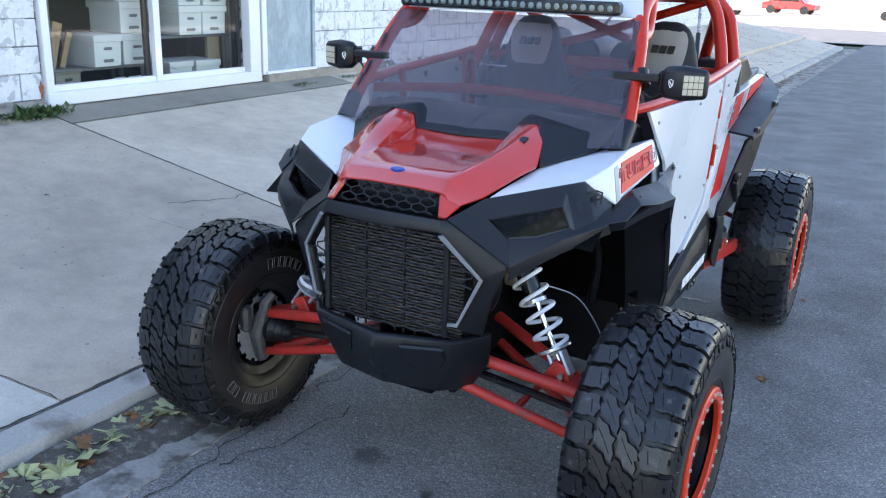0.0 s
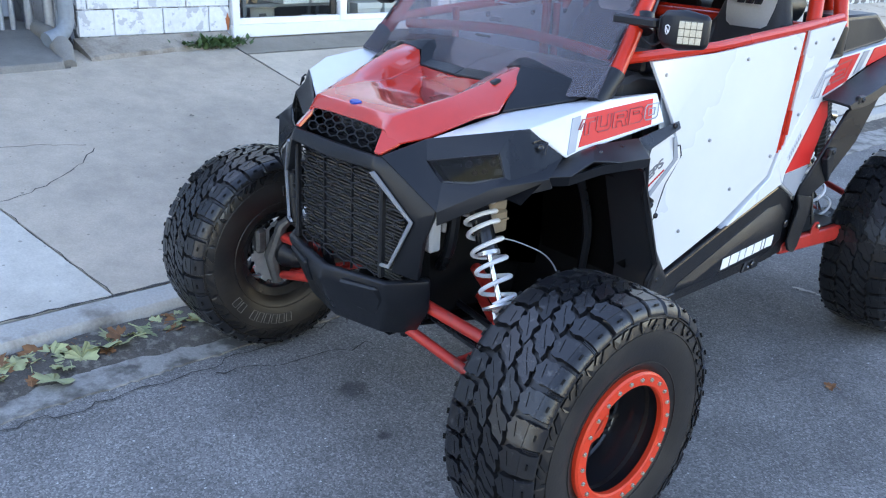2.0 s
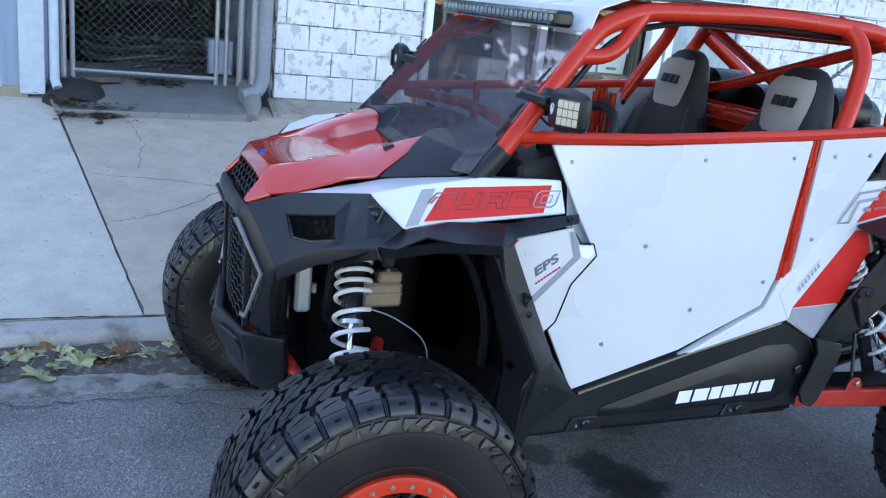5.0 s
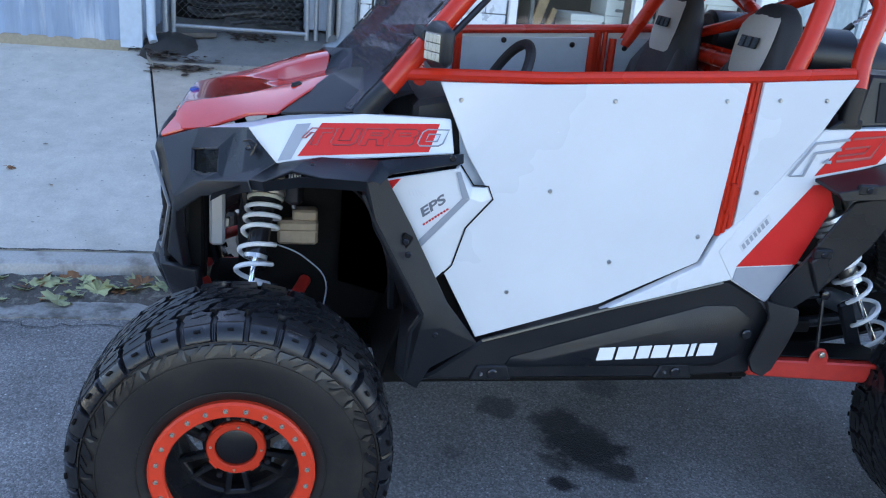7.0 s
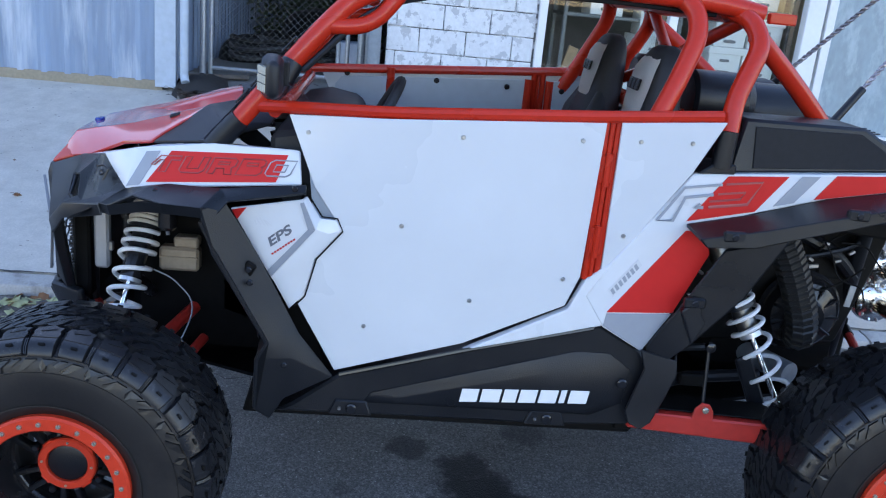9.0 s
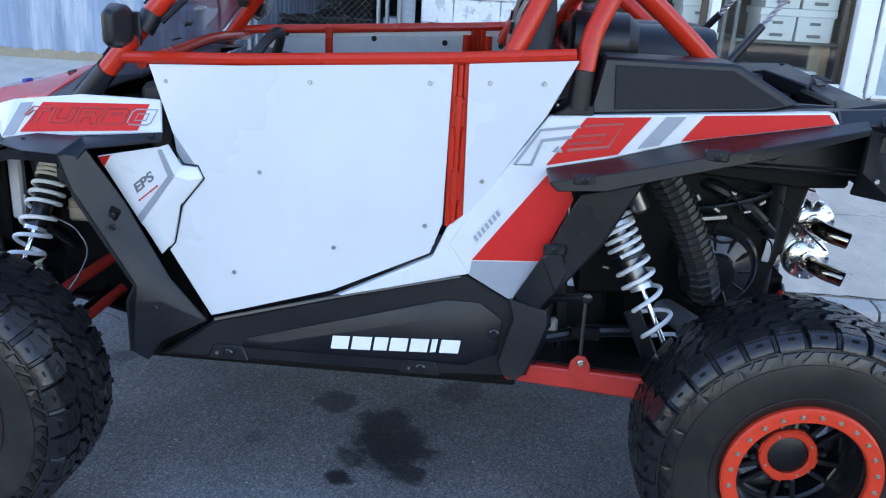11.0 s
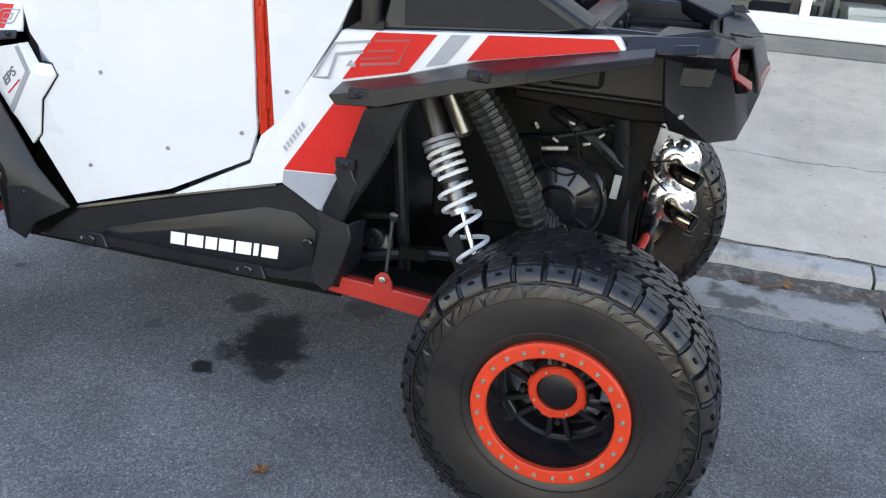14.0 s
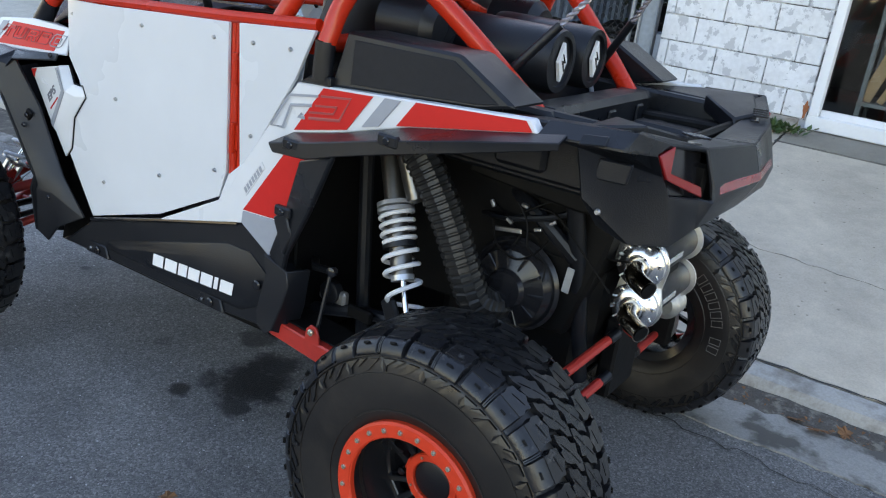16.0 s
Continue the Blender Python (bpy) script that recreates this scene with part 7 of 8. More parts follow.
# sticker bars and tabs on the windscreen
part("sticker", box(0.01, -0.693, 1.405, 0.085, 0.002, 0.006, 0, Matrix.Rotation(radians(-42), 4, 'X')), WHITED, shield, "small white sticker")
part("sticker", box(-0.048, -0.693, 1.406, 0.010, 0.002, 0.010, 0, Matrix.Rotation(radians(-42), 4, 'X') @ Matrix.Rotation(radians(45), 4, 'Y')), WHITED, shield)
part("vent_tab", box(0.0, -0.736, 1.355, 0.055, 0.006, 0.016, 0.002, Matrix.Rotation(radians(-42), 4, 'X')), GLOSSB, shield)
part("vent_slot", box(-0.01, -0.783, 1.303, 0.07, 0.004, 0.008, 0.001, Matrix.Rotation(radians(-42), 4, 'X')), GLOSSB, shield)

# ---- roll cage ----
cage = part("roll_cage", tube([(0.420, -0.45, 1.60), (0.30, -0.43, 1.625), (-0.30, -0.43, 1.625), (-0.420, -0.45, 1.60)], 0.022, 14, bend=0.05), CAGE, utv, "red tubular roll cage")
CR = 0.0265
for s in (1, -1):
    part("front_pillar", tube([(s * 0.534, -0.79, 1.245), (s * 0.49, -0.585, 1.500), (s * 0.455, -0.50, 1.595), (s * 0.440, -0.36, 1.655), (s * 0.44, 0.10, 1.685), (s * 0.445, 0.50, 1.675), (s * 0.445, 0.62, 1.655)], CR, 14, bend=0.12), CAGE, cage)
    part("pillar_foot", tube([(s * 0.528, -0.846, 1.182), (s * 0.534, -0.775, 1.264)], [0.033, 0.029], 14), BLACK, cage, "black pillar clamp")
    for k in (0.22, 0.40, 0.78):
        pa, pb = Vector((s * 0.534, -0.79, 1.245)).lerp(Vector((s * 0.49, -0.585, 1.500)), k), Vector((s * 0.534, -0.79, 1.245)).lerp(Vector((s * 0.49, -0.585, 1.500)), k + 0.03)
        part("pillar_tape", tube([pa, pb], 0.0245, 14), GLOSSB, cage)
        part("shield_tab", box(pa.x - s * 0.012, pa.y - 0.030, pa.z + 0.020, 0.010, 0.006, 0.055, 0.002, Matrix.Rotation(radians(-40), 4, 'X')), GLOSSB, cage)
    part("corner_gusset", tube([(s * 0.486, -0.575, 1.518), (s * 0.470, -0.445, 1.527), (s * 0.446, -0.350, 1.650)], 0.0215, 14, bend=0.06), CAGE, cage)
    part("b_pillar", tube([(s * 0.588, 0.300, 1.305), (s * 0.580, 0.325, 1.350), (s * 0.555, 0.375, 1.455), (s * 0.51, 0.43, 1.585), (s * 0.47, 0.425, 1.655), (s * 0.42, 0.37, 1.690)], CR, 14, bend=0.10), CAGE, cage)
    part("rear_hoop", tube([(s * 0.598, 0.525, 1.345), (s * 0.575, 0.535, 1.43), (s * 0.53, 0.60, 1.575), (s * 0.47, 0.585, 1.640), (s * 0.40, 0.53, 1.665)], CR, 14, bend=0.10), CAGE, cage)
    part("hoop_socket", tube([(s * 0.600, 0.520, 1.250), (s * 0.599, 0.523, 1.350)], 0.028, 14), BLACK, cage, "black hoop socket")
    part("rear_stay", tube([(s * 0.48, 0.60, 1.60), (s * 0.41, 0.79, 1.455), (s * 0.325, 1.03, 1.240)], CR, 14, bend=0.1), CAGE, cage)
    part("cage_knot", box(s * 0.44, 0.68, 1.648, 0.02, 0.08, 0.03, 0.004), CAGE, cage)
part("cross_tube", tube([(0.46, 0.43, 1.66), (-0.46, 0.43, 1.66)], CR, 14), CAGE, cage)
part("cross_tube", tube([(0.43, 0.58, 1.65), (-0.43, 0.58, 1.65)], CR, 14), CAGE, cage)
part("cross_tube", tube([(0.58, 0.46, 1.33), (-0.58, 0.46, 1.33)], CR, 14), CAGE, cage)
part("diagonal_tube", tube([(0.44, 0.58, 1.64), (-0.10, 0.50, 1.45), (-0.55, 0.46, 1.34)], 0.020, 12), CAGE, cage)
part("diagonal_tube", tube([(-0.44, 0.58, 1.64), (0.10, 0.52, 1.45)], 0.020, 12), CAGE, cage)
part("cable_loom", tube([(0.515, -0.62, 1.40), (0.45, -0.44, 1.585), (0.40, -0.20, 1.64), (0.41, 0.2, 1.655), (0.42, 0.5, 1.645)], 0.009, 8, bend=0.1), BLACK, cage)
part("harness_bar", box(0.0, 0.50, 1.315, 0.60, 0.018, 0.10, 0.005), CAGE, cage)

part("dash_bar", tube([(0.50, -0.69, 1.285), (0.30, -0.665, 1.300), (0.0, -0.655, 1.318), (-0.30, -0.665, 1.300), (-0.50, -0.69, 1.285)], 0.018, 12, bend=0.2), CAGE, cage)
roof_panel = shell([(0.475, -0.535, 1.585), (0.46, -0.505, 1.650), (0.455, -0.36, 1.705), (0.455, 0.56, 1.722), (-0.475, -0.535, 1.585), (-0.46, -0.505, 1.650), (-0.455, -0.36, 1.705), (-0.455, 0.56, 1.722)], [(0, 1, 5, 4), (1, 2, 6, 5), (2, 3, 7, 6)], 0.004, 0.0)
part("roof_panel", roof_panel, SHEET, utv, "thin white aluminium roof panel")

# light bar
lb = part("light_bar", box(-0.02, -0.575, 1.612, 0.86, 0.06, 0.045, 0.010), GLOSSB, utv, "long black LED light bar")
for k in range(26):
    part("led", lathe([(0.0115, 0), (0.009, -0.004), (0.004, -0.006), (0.001, -0.006)], 12, "y", (-0.42 + k * 0.032, -0.604, 1.612)), LEDLENS, lb, "small clear LED lens")
part("bar_lens", box(-0.02, -0.612, 1.612, 0.83, 0.004, 0.034, 0.001), PANE, lb).visible_shadow = False

LEDCELL = material("led_cell", (0.60, 0.57, 0.46), 0.25, 0.3, vary=0.3, grain=200)
LEDBACK = material("led_reflector", (0.12, 0.115, 0.09), 0.25, 0.3, vary=0.3, grain=120)
# pod lamps on brackets at the front pillars
for s in (1, -1):
    def mine(bm):
        return bm if s > 0 else flipped(bm)
    pod = bmesh.new()
    rings = []
    for x, yf, yb, h in ((0.600, -0.690, -0.662, 0.034), (0.616, -0.702, -0.656, 0.050), (0.670, -0.705, -0.652, 0.056), (0.738, -0.683, -0.652, 0.046), (0.746, -0.674, -0.658, 0.036)):
        c = min(0.014, (yb - yf) * 0.35)
        rings.append([pod.verts.new((x, y, 1.396 + z)) for y, z in ((yf, -h + c), (yf + c, -h), (yb - c, -h), (yb, -h + c), (yb, h - c), (yb - c, h), (yf + c, h), (yf, h - c))])
    for a, b in zip(rings, rings[1:]):
        for k in range(8):
            pod.faces.new((a[k], a[(k + 1) % 8], b[(k + 1) % 8], b[k]))
    pod.faces.new(rings[0])
    pod.faces.new(rings[-1])
    bevel(pod, 0.003)
    pl = part("pod_lamp", mine(pod), BLACK, utv, "black LED pod lamp on the pillar")
    face = Matrix.Translation((0.7055, -0.6965, 1.393)) @ Matrix.Rotation(radians(25), 4, 'Z')

    def on_face(x, d, z, w, dep, h, r):
        b = box(x, d, z, w, dep, h, r)
        bmesh.ops.transform(b, matrix=face, verts=b.verts)
        return mine(b)
    part("lamp_lens", on_face(0, 0, 0, 0.066, 0.006, 0.066, 0.003), LEDBACK, pl, "dim yellowish LED lens")
    for i in range(4):
        for j in range(3):
            part("lamp_cell", on_face(-0.0242 + i * 0.0161, -0.0030, -0.021 + j * 0.021, 0.0145, 0.002, 0.0185, 0.0008), LEDCELL, pl)
    mark = bmesh.new()
    tube([(0.630, -0.7040, 1.405), (0.636, -0.7045, 1.408), (0.644, -0.7050, 1.404), (0.642, -0.7048, 1.390), (0.636, -0.7045, 1.382), (0.631, -0.7042, 1.391)], 0.0018, 5, bm=mark, closed=True)
    tube([(0.633, -0.7045, 1.401), (0.640, -0.7050, 1.389)], 0.0018, 5, bm=mark)
    part("lamp_mark", mine(mark), WHITED, pl, "small white emblem")
    part("lamp_yoke", mine(box(0.597, -0.664, 1.398, 0.014, 0.040, 0.062, 0.004)), BLACK, pl)
    part("lamp_bracket", mine(box(0.520, -0.690, 1.406, 0.150, 0.034, 0.026, 0.005)), BLACK, pl)
    part("lamp_clamp", mine(tube([(0.532, -0.668, 1.375), (0.515, -0.645, 1.42)], 0.030, 12)), BLACK, pl)
    part("lamp_cable", mine(tube([(0.60, -0.645, 1.37), (0.565, -0.66, 1.335), (0.535, -0.68, 1.36)], 0.004, 6, bend=0.03)), BLACK, pl)

# ---- doors ----
dpoly = [(-0.644, 1.290), (-0.565, 1.113), (-0.497, 1.012), (-0.551, 0.918), (-0.598, 0.775), (-0.486, 0.574), (-0.13, 0.684), (0.149, 0.822), (0.180, 0.912), (0.187, 1.346)]
d2 = [(0.228, 1.350), (0.508, 1.374), (0.441, 1.233), (0.265, 0.962), (0.252, 0.915), (0.236, 0.912)]
for s in (1, -1):
    x0 = 0.606
    dm = side(dpoly, x0 - 0.012, x0, 0.0015)
    for v in dm.verts:
        v.co.x += 0.045 * (v.co.z - 0.95)
    bmesh.ops.bisect_plane(dm, geom=dm.verts[:] + dm.edges[:] + dm.faces[:], plane_co=(x0, -0.36, 1.33), plane_no=Vector((0, 0.215, -0.205)).normalized())
    for v in dm.verts:  # front top corner folded in towards the pillar
        v.co.x -= 0.33 * max(0.0, (Vector((0, -0.36, 1.33)) - Vector((0, v.co.y, v.co.z))).dot(Vector((0, 0.724, -0.690))))
    dr = part("door_panel", dm if s > 0 else flipped(dm), SHEET, utv, "flat white aluminium door skin")
    for y, z in ((-0.590, 1.250), (-0.186, 1.277), (0.130, 1.295), (-0.328, 1.022), (0.132, 0.902), (-0.122, 0.818), (-0.411, 0.719)):
        bolt_head((s * (x0 + 0.045 * (z - 0.95) - (0.040 if y < -0.5 else 0)), y, z), s, 0.0062, STEEL, dr, "panel_bolt")
    qm = side(d2, x0 - 0.012, x0, 0.0015)
    for v in qm.verts:
        v.co.x += 0.045 * (v.co.z - 0.95)
    qp = part("quarter_panel", qm if s > 0 else flipped(qm), SHEET, utv, "flat white aluminium quarter panel")
    for y, z in ((0.285, 1.305), (0.424, 1.312), (0.281, 1.041)):
        bolt_head((s * (x0 + 0.045 * (z - 0.95)), y, z), s, 0.0062, STEEL, qp, "panel_bolt")
    fr = bmesh.new()
    tube([(0.526, -0.742, 1.300), (0.556, -0.63, 1.308), (0.598, -0.367, 1.322), (0.606, 0.188, 1.360), (0.602, 0.50, 1.386)], 0.017, 10, bend=0.05, bm=fr)
    tube([(0.600, 0.190, 1.352), (0.592, 0.195, 0.905)], 0.011, 8, bm=fr)
    tube([(0.600, 0.226, 1.352), (0.592, 0.226, 0.900)], 0.011, 8, bm=fr)
    df = part("door_frame", fr if s > 0 else flipped(fr), CAGE, utv, "red tubular door frame")
    hg = bmesh.new()
    for z in (1.02, 1.22):
        tube([(0.612, 0.208, z - 0.045), (0.613, 0.208, z + 0.045)], 0.009, 10, bm=hg)
        box(0.604, 0.208, z, 0.010, 0.034, 0.075, 0.002, bm=hg)
    tube([(0.600, 0.208, 0.915), (0.604, 0.208, 1.345)], 0.007, 8, bm=hg)
    part("hinge", hg if s > 0 else flipped(hg), CAGE, df, "red hinge")
    isk = side([(-0.60, 1.28), (-0.56, 0.95), (-0.45, 0.60), (0.16, 0.84), (0.175, 1.33)], 0.570, 0.576, 0.002)
    part("inner_skin", isk if s > 0 else flipped(isk), INNER, dr, "grey-blue inner door skin")
    isk = side([(0.235, 1.33), (0.44, 1.34), (0.42, 1.15), (0.25, 0.95)], 0.570, 0.576, 0.002)
    part("inner_skin", isk if s > 0 else flipped(isk), INNER, qp)
    for y in (-0.38, 0.165, 0.25):
        upr = tube([(0.562, y, 0.75 if y < 0.1 else 0.95), (0.572, y, 1.33)], 0.016, 8)
        part("door_upright", upr if s > 0 else flipped(upr), CAGE, df)
    for y in (-0.55, -0.20, 0.08, 0.30):
        bolt_head((s * 0.566, y, 1.295), -s, 0.011, GLOSSB, dr, "inner_bolt")

# rocker panel
rk = [(-0.655, 0.440), (-0.600, 0.470), (-0.470, 0.568), (-0.116, 0.668), (0.258, 0.770), (0.386, 0.702), (0.420, 0.660), (0.424, 0.462), (0.142, 0.446), (-0.433, 0.445)]
rb = side(rk, 0.50, 0.602, 0.008)
rk_l, rk_r = pair("rocker_panel", rb, BLACK, utv, "black plastic rocker panel")
swell = shell([(0.604, -0.38, 0.520), (0.604, 0.20, 0.690), (0.604, 0.30, 0.690), (0.604, 0.37, 0.640), (0.604, 0.36, 0.530), (0.604, 0.27, 0.485), (0.604, -0.40, 0.485), (0.620, -0.30, 0.520), (0.620, 0.20, 0.640), (0.620, 0.31, 0.620), (0.620, 0.32, 0.545), (0.620, 0.24, 0.505), (0.620, -0.32, 0.500)],
              [(0, 1, 8, 7), (1, 2, 9, 8), (2, 3, 9), (3, 4, 10, 9), (4, 5, 11, 10), (5, 6, 12, 11), (6, 0, 7, 12), (7, 8, 9, 10, 11, 12)], 0.012, 0.004)
pair("rocker_swell", swell, BLACK, utv)
edge = tube([(0.606, -0.47, 0.570), (0.606, -0.116, 0.670), (0.606, 0.24, 0.762)], 0.006, 6)
pair("rocker_edge", edge, GLOSSB, utv)
pair("step_strip", side([(-0.127, 0.667), (0.158, 0.815), (0.195, 0.905), (0.262, 0.962), (0.30, 0.95), (0.262, 0.772)], 0.580, 0.610, 0.003), WHITE, utv, "white strip above the rocker")
for s, par in ((1, rk_l), (-1, rk_r)):
    for y, z in ((-0.43, 0.468), (0.14, 0.470)):
        bolt_head((s * 0.612, y, z), s, 0.016, GLOSSB, par, "rocker_bolt")
        boss = side([(y - 0.066, z - 0.022), (y - 0.046, z + 0.024), (y + 0.042, z + 0.024), (y + 0.060, z - 0.022)], 0.596, 0.611, 0.004)
        part("rocker_boss", boss if s > 0 else flipped(boss), BLACK, par)
        bolt_head((s * 0.612, y - 0.034, z), s, 0.006, STEEL, par, "small_screw")
    bolt_head((s * 0.618, 0.345, 0.60), s, 0.016, GLOSSB, par, "rocker_bolt")
    # the maker's name as plain white bars
    for k in range(7):
        y0 = (-0.123, -0.064, 0.0, 0.047, 0.105, 0.165, 0.192)[k]
        wd = (0.050, 0.056, 0.040, 0.050, 0.052, 0.017, 0.055)[k]
        z0 = 0.516 + 0.045 * (y0 + 0.12)
        out = [(y0, z0), (y0 + wd, z0 + 0.002), (y0 + wd + 0.006, z0 + 0.043), (y0 + 0.006, z0 + 0.041)]
        pts = [(s * 0.622, y, z) for y, z in out]
        part("name_bar", solid(pts, (s * 0.0025, 0, 0), 0.0006), WHITED, par, "white bar of the maker's name", smooth=False)

# ---- rear fender with decals ----
rfp = [(0.262, 0.965), (0.445, 1.228), (1.160, 1.284), (1.182, 1.254), (0.831, 1.190), (0.640, 1.134), (0.500, 1.085), (0.470, 0.86), (0.386, 0.702), (0.262, 0.770), (0.20, 0.86)]
rm = side(rfp, 0.575, 0.612, 0.004)
for v in rm.verts:
    v.co.x += 0.01 * max(0, v.co.y - 0.4)
rf_l, rf_r = pair("rear_fender", rm, WHITE, utv, "white rear fender with red and grey decals")
RPL = ((0.612, 0.40, 1.0), 0.010, 0.0)
par = (rf_l, rf_r)
decal("red_decal", [(0.268, 0.816), (0.452, 1.070), (0.500, 1.075), (0.530, 1.010), (0.455, 0.828)], RPL, REDD, par, 0.004, "red wedge decal")
decal("grey_decal", [(0.264, 0.775), (0.268, 0.812), (0.452, 0.824), (0.384, 0.706)], RPL, GREYD, par, 0.004, "grey wedge decal")
decal("red_decal", [(0.448, 1.098), (0.542, 1.231), (0.708, 1.243), (0.632, 1.140)], RPL, REDD, par, 0.004, "red stripe decal")
decal("grey_decal", [(0.680, 1.158), (0.746, 1.247), (0.795, 1.250), (0.735, 1.172)], RPL, GREYD, par, 0.004, "grey stripe decal")
decal("red_decal", [(0.790, 1.186), (0.842, 1.256), (1.148, 1.279), (1.168, 1.256)], RPL, REDD, par, 0.004, "red stripe decal")
for k, (y0, z0, w) in enumerate(((0.275, 0.878, 0.095),)):
    decal("small_name_bar", [(0.262, 0.882), (0.333, 0.978), (0.346, 0.962), (0.278, 0.862)], RPL, PALEGREY, par, 0.0035, "grey bar of a small name")
    for q in range(7):
        a_, b_ = (q + 0.2) / 7.2, (q + 0.85) / 7.2
        y0_, z0_, y1_, z1_ = 0.266 + 0.066 * a_, 0.880 + 0.090 * a_, 0.266 + 0.066 * b_, 0.880 + 0.090 * b_
        decal("name_bar", [(y0_, z0_), (y1_, z1_), (y1_ + 0.010, z1_ - 0.013), (y0_ + 0.010, z0_ - 0.013)], RPL, GREYD, par, 0.0045)
# outlined mark running from the white onto the red
def mark_line(path, mat, wide=0.0065, closed=False):
    for s, p_ in ((1, rf_l), (-1, rf_r)):
        hk = tube([(s * (0.6195 + 0.010 * (y - 0.4)), y, z) for y, z in path], wide, 4, closed=closed)
        bmesh.ops.scale(hk, vec=(0.2, 1, 1), verts=hk.verts, space=Matrix.Translation((-s * 0.6190, 0, 0)))
        part("outline_mark", hk, mat, p_, "thin outlined mark")


mark_line([(0.528, 1.207), (0.426, 1.191), (0.364, 1.094), (0.408, 1.097), (0.432, 1.164), (0.508, 1.178)], GREYD, 0.005)
mark_line([(0.476, 1.150), (0.462, 1.139), (0.486, 1.140)], GREYD, 0.005)
mark_line([(0.538, 1.209), (0.639, 1.222), (0.606, 1.158), (0.500, 1.142)], DULLRED, 0.0045)
mark_line([(0.520, 1.180), (0.596, 1.191), (0.584, 1.171), (0.500, 1.158)], DULLRED, 0.0040)

# black leg closing the rocker's rear end
leg = shell([(0.632, 0.378, 0.716), (0.645, 0.482, 0.694), (0.645, 0.491, 0.649), (0.645, 0.470, 0.579), (0.645, 0.436, 0.489), (0.645, 0.413, 0.469), (0.640, 0.376, 0.485), (0.635, 0.361, 0.522), (0.640, 0.396, 0.660), (0.570, 0.510, 0.690), (0.570, 0.495, 0.560), (0.570, 0.460, 0.450)],
            [(0, 8, 2, 1), (8, 7, 4, 3), (8, 3, 2), (7, 6, 5, 4), (1, 2, 9), (2, 3, 10, 9), (3, 4, 11, 10)], 0.012, 0.003)
pair("rocker_end_leg", leg, BLACK, utv, "black plastic leg behind the rocker panel")
# rear flare
rfl = shell([(0.618, 0.448, 1.092), (0.618, 0.640, 1.136), (0.622, 0.831, 1.192), (0.625, 1.18, 1.258), (0.612, 1.25, 1.270), (0.722, 0.455, 1.078), (0.735, 0.62, 1.117), (0.745, 0.818, 1.170), (0.725, 1.04, 1.219), (0.650, 1.25, 1.254),
             (0.726, 0.475, 1.056), (0.736, 0.60, 1.067), (0.744, 0.70, 1.100), (0.747, 0.838, 1.139), (0.727, 1.02, 1.184), (0.646, 1.25, 1.236)],
            [(0, 1, 6, 5), (1, 2, 7, 6), (2, 3, 8, 7), (3, 4, 9, 8), (5, 6, 11, 10), (6, 7, 13, 12, 11), (7, 8, 14, 13), (8, 9, 15, 14)], 0.012, 0.004)
pair("rear_flare", rfl, BLACK, utv, "black plastic rear wheel flare")
rlg = shell([(0.690, 0.540, 1.044), (0.738, 0.690, 1.097), (0.718, 0.605, 0.918), (0.648, 0.455, 0.847), (0.676, 0.500, 0.757), (0.625, 0.392, 0.722), (0.630, 0.450, 0.675), (0.618, 0.418, 0.670), (0.615, 0.425, 0.470), (0.620, 0.470, 0.500)],
            [(0, 3, 2, 1), (3, 5, 4, 2), (5, 7, 6, 4), (7, 8, 9, 6)], 0.016, 0.004)
pair("rear_flare_leg", rlg, BLACK, utv, "black flare leg before the rear wheel")
gus = side([(0.455, 0.86), (0.50, 0.90), (0.515, 0.85), (0.53, 0.83), (0.50, 0.76)], 0.660, 0.686, 0.004)
pair("flare_boss", gus, BLACK, utv)
rwl = side([(0.36, 0.42), (0.34, 1.10), (0.39, 1.10), (0.42, 0.42)], 0.26, 0.56, 0.006)
pair("rear_well_liner", rwl, DARK, utv)
for s in (1, -1):
    for x, y, z in ((0.730, 0.543, 1.092), (0.744, 0.856, 1.178), (0.686, 0.488, 0.885)):
        bolt_head((s * x, y, z), s, 0.010, GLOSSB, name="flare_bolt")
        part("bolt_boss", box(s * (x - 0.008), y, z, 0.02, 0.06, 0.03, 0.005), BLACK, utv)

SMOKED = material("smoked_plastic", (0.018, 0.018, 0.020), 0.62, vary=0.15, grain=60, spec=0.15)
# side intake boxes
def intake_x(y, z, out=0.0):
    return 0.596 - 0.12 * (z - 1.235) - 0.02 * (y - 0.545) + out


itk = solid([(intake_x(y, z), y, z) for y, z in ((0.545, 1.235), (0.575, 1.385), (0.920, 1.385), (1.095, 1.290), (1.0, 1.268))], (-0.16, 0, 0), 0.008)
it_l, it_r = pair("side_intake", itk, BLACK, utv, "black side intake housing")
scr = solid([(intake_x(y, z, 0.004), y, z) for y, z in ((0.612, 1.254), (0.605, 1.366), (0.908, 1.368), (1.050, 1.290), (0.98, 1.278))], (-0.012, 0, 0), 0.002)
pair("intake_screen", scr, SMOKED, utv, "dark smoked intake screen")
cap = side([(0.455, 1.232), (0.50, 1.262), (0.56, 1.262), (0.56, 1.235)], 0.52, 0.614, 0.004)
pair("fender_cap", cap, BLACK, utv)

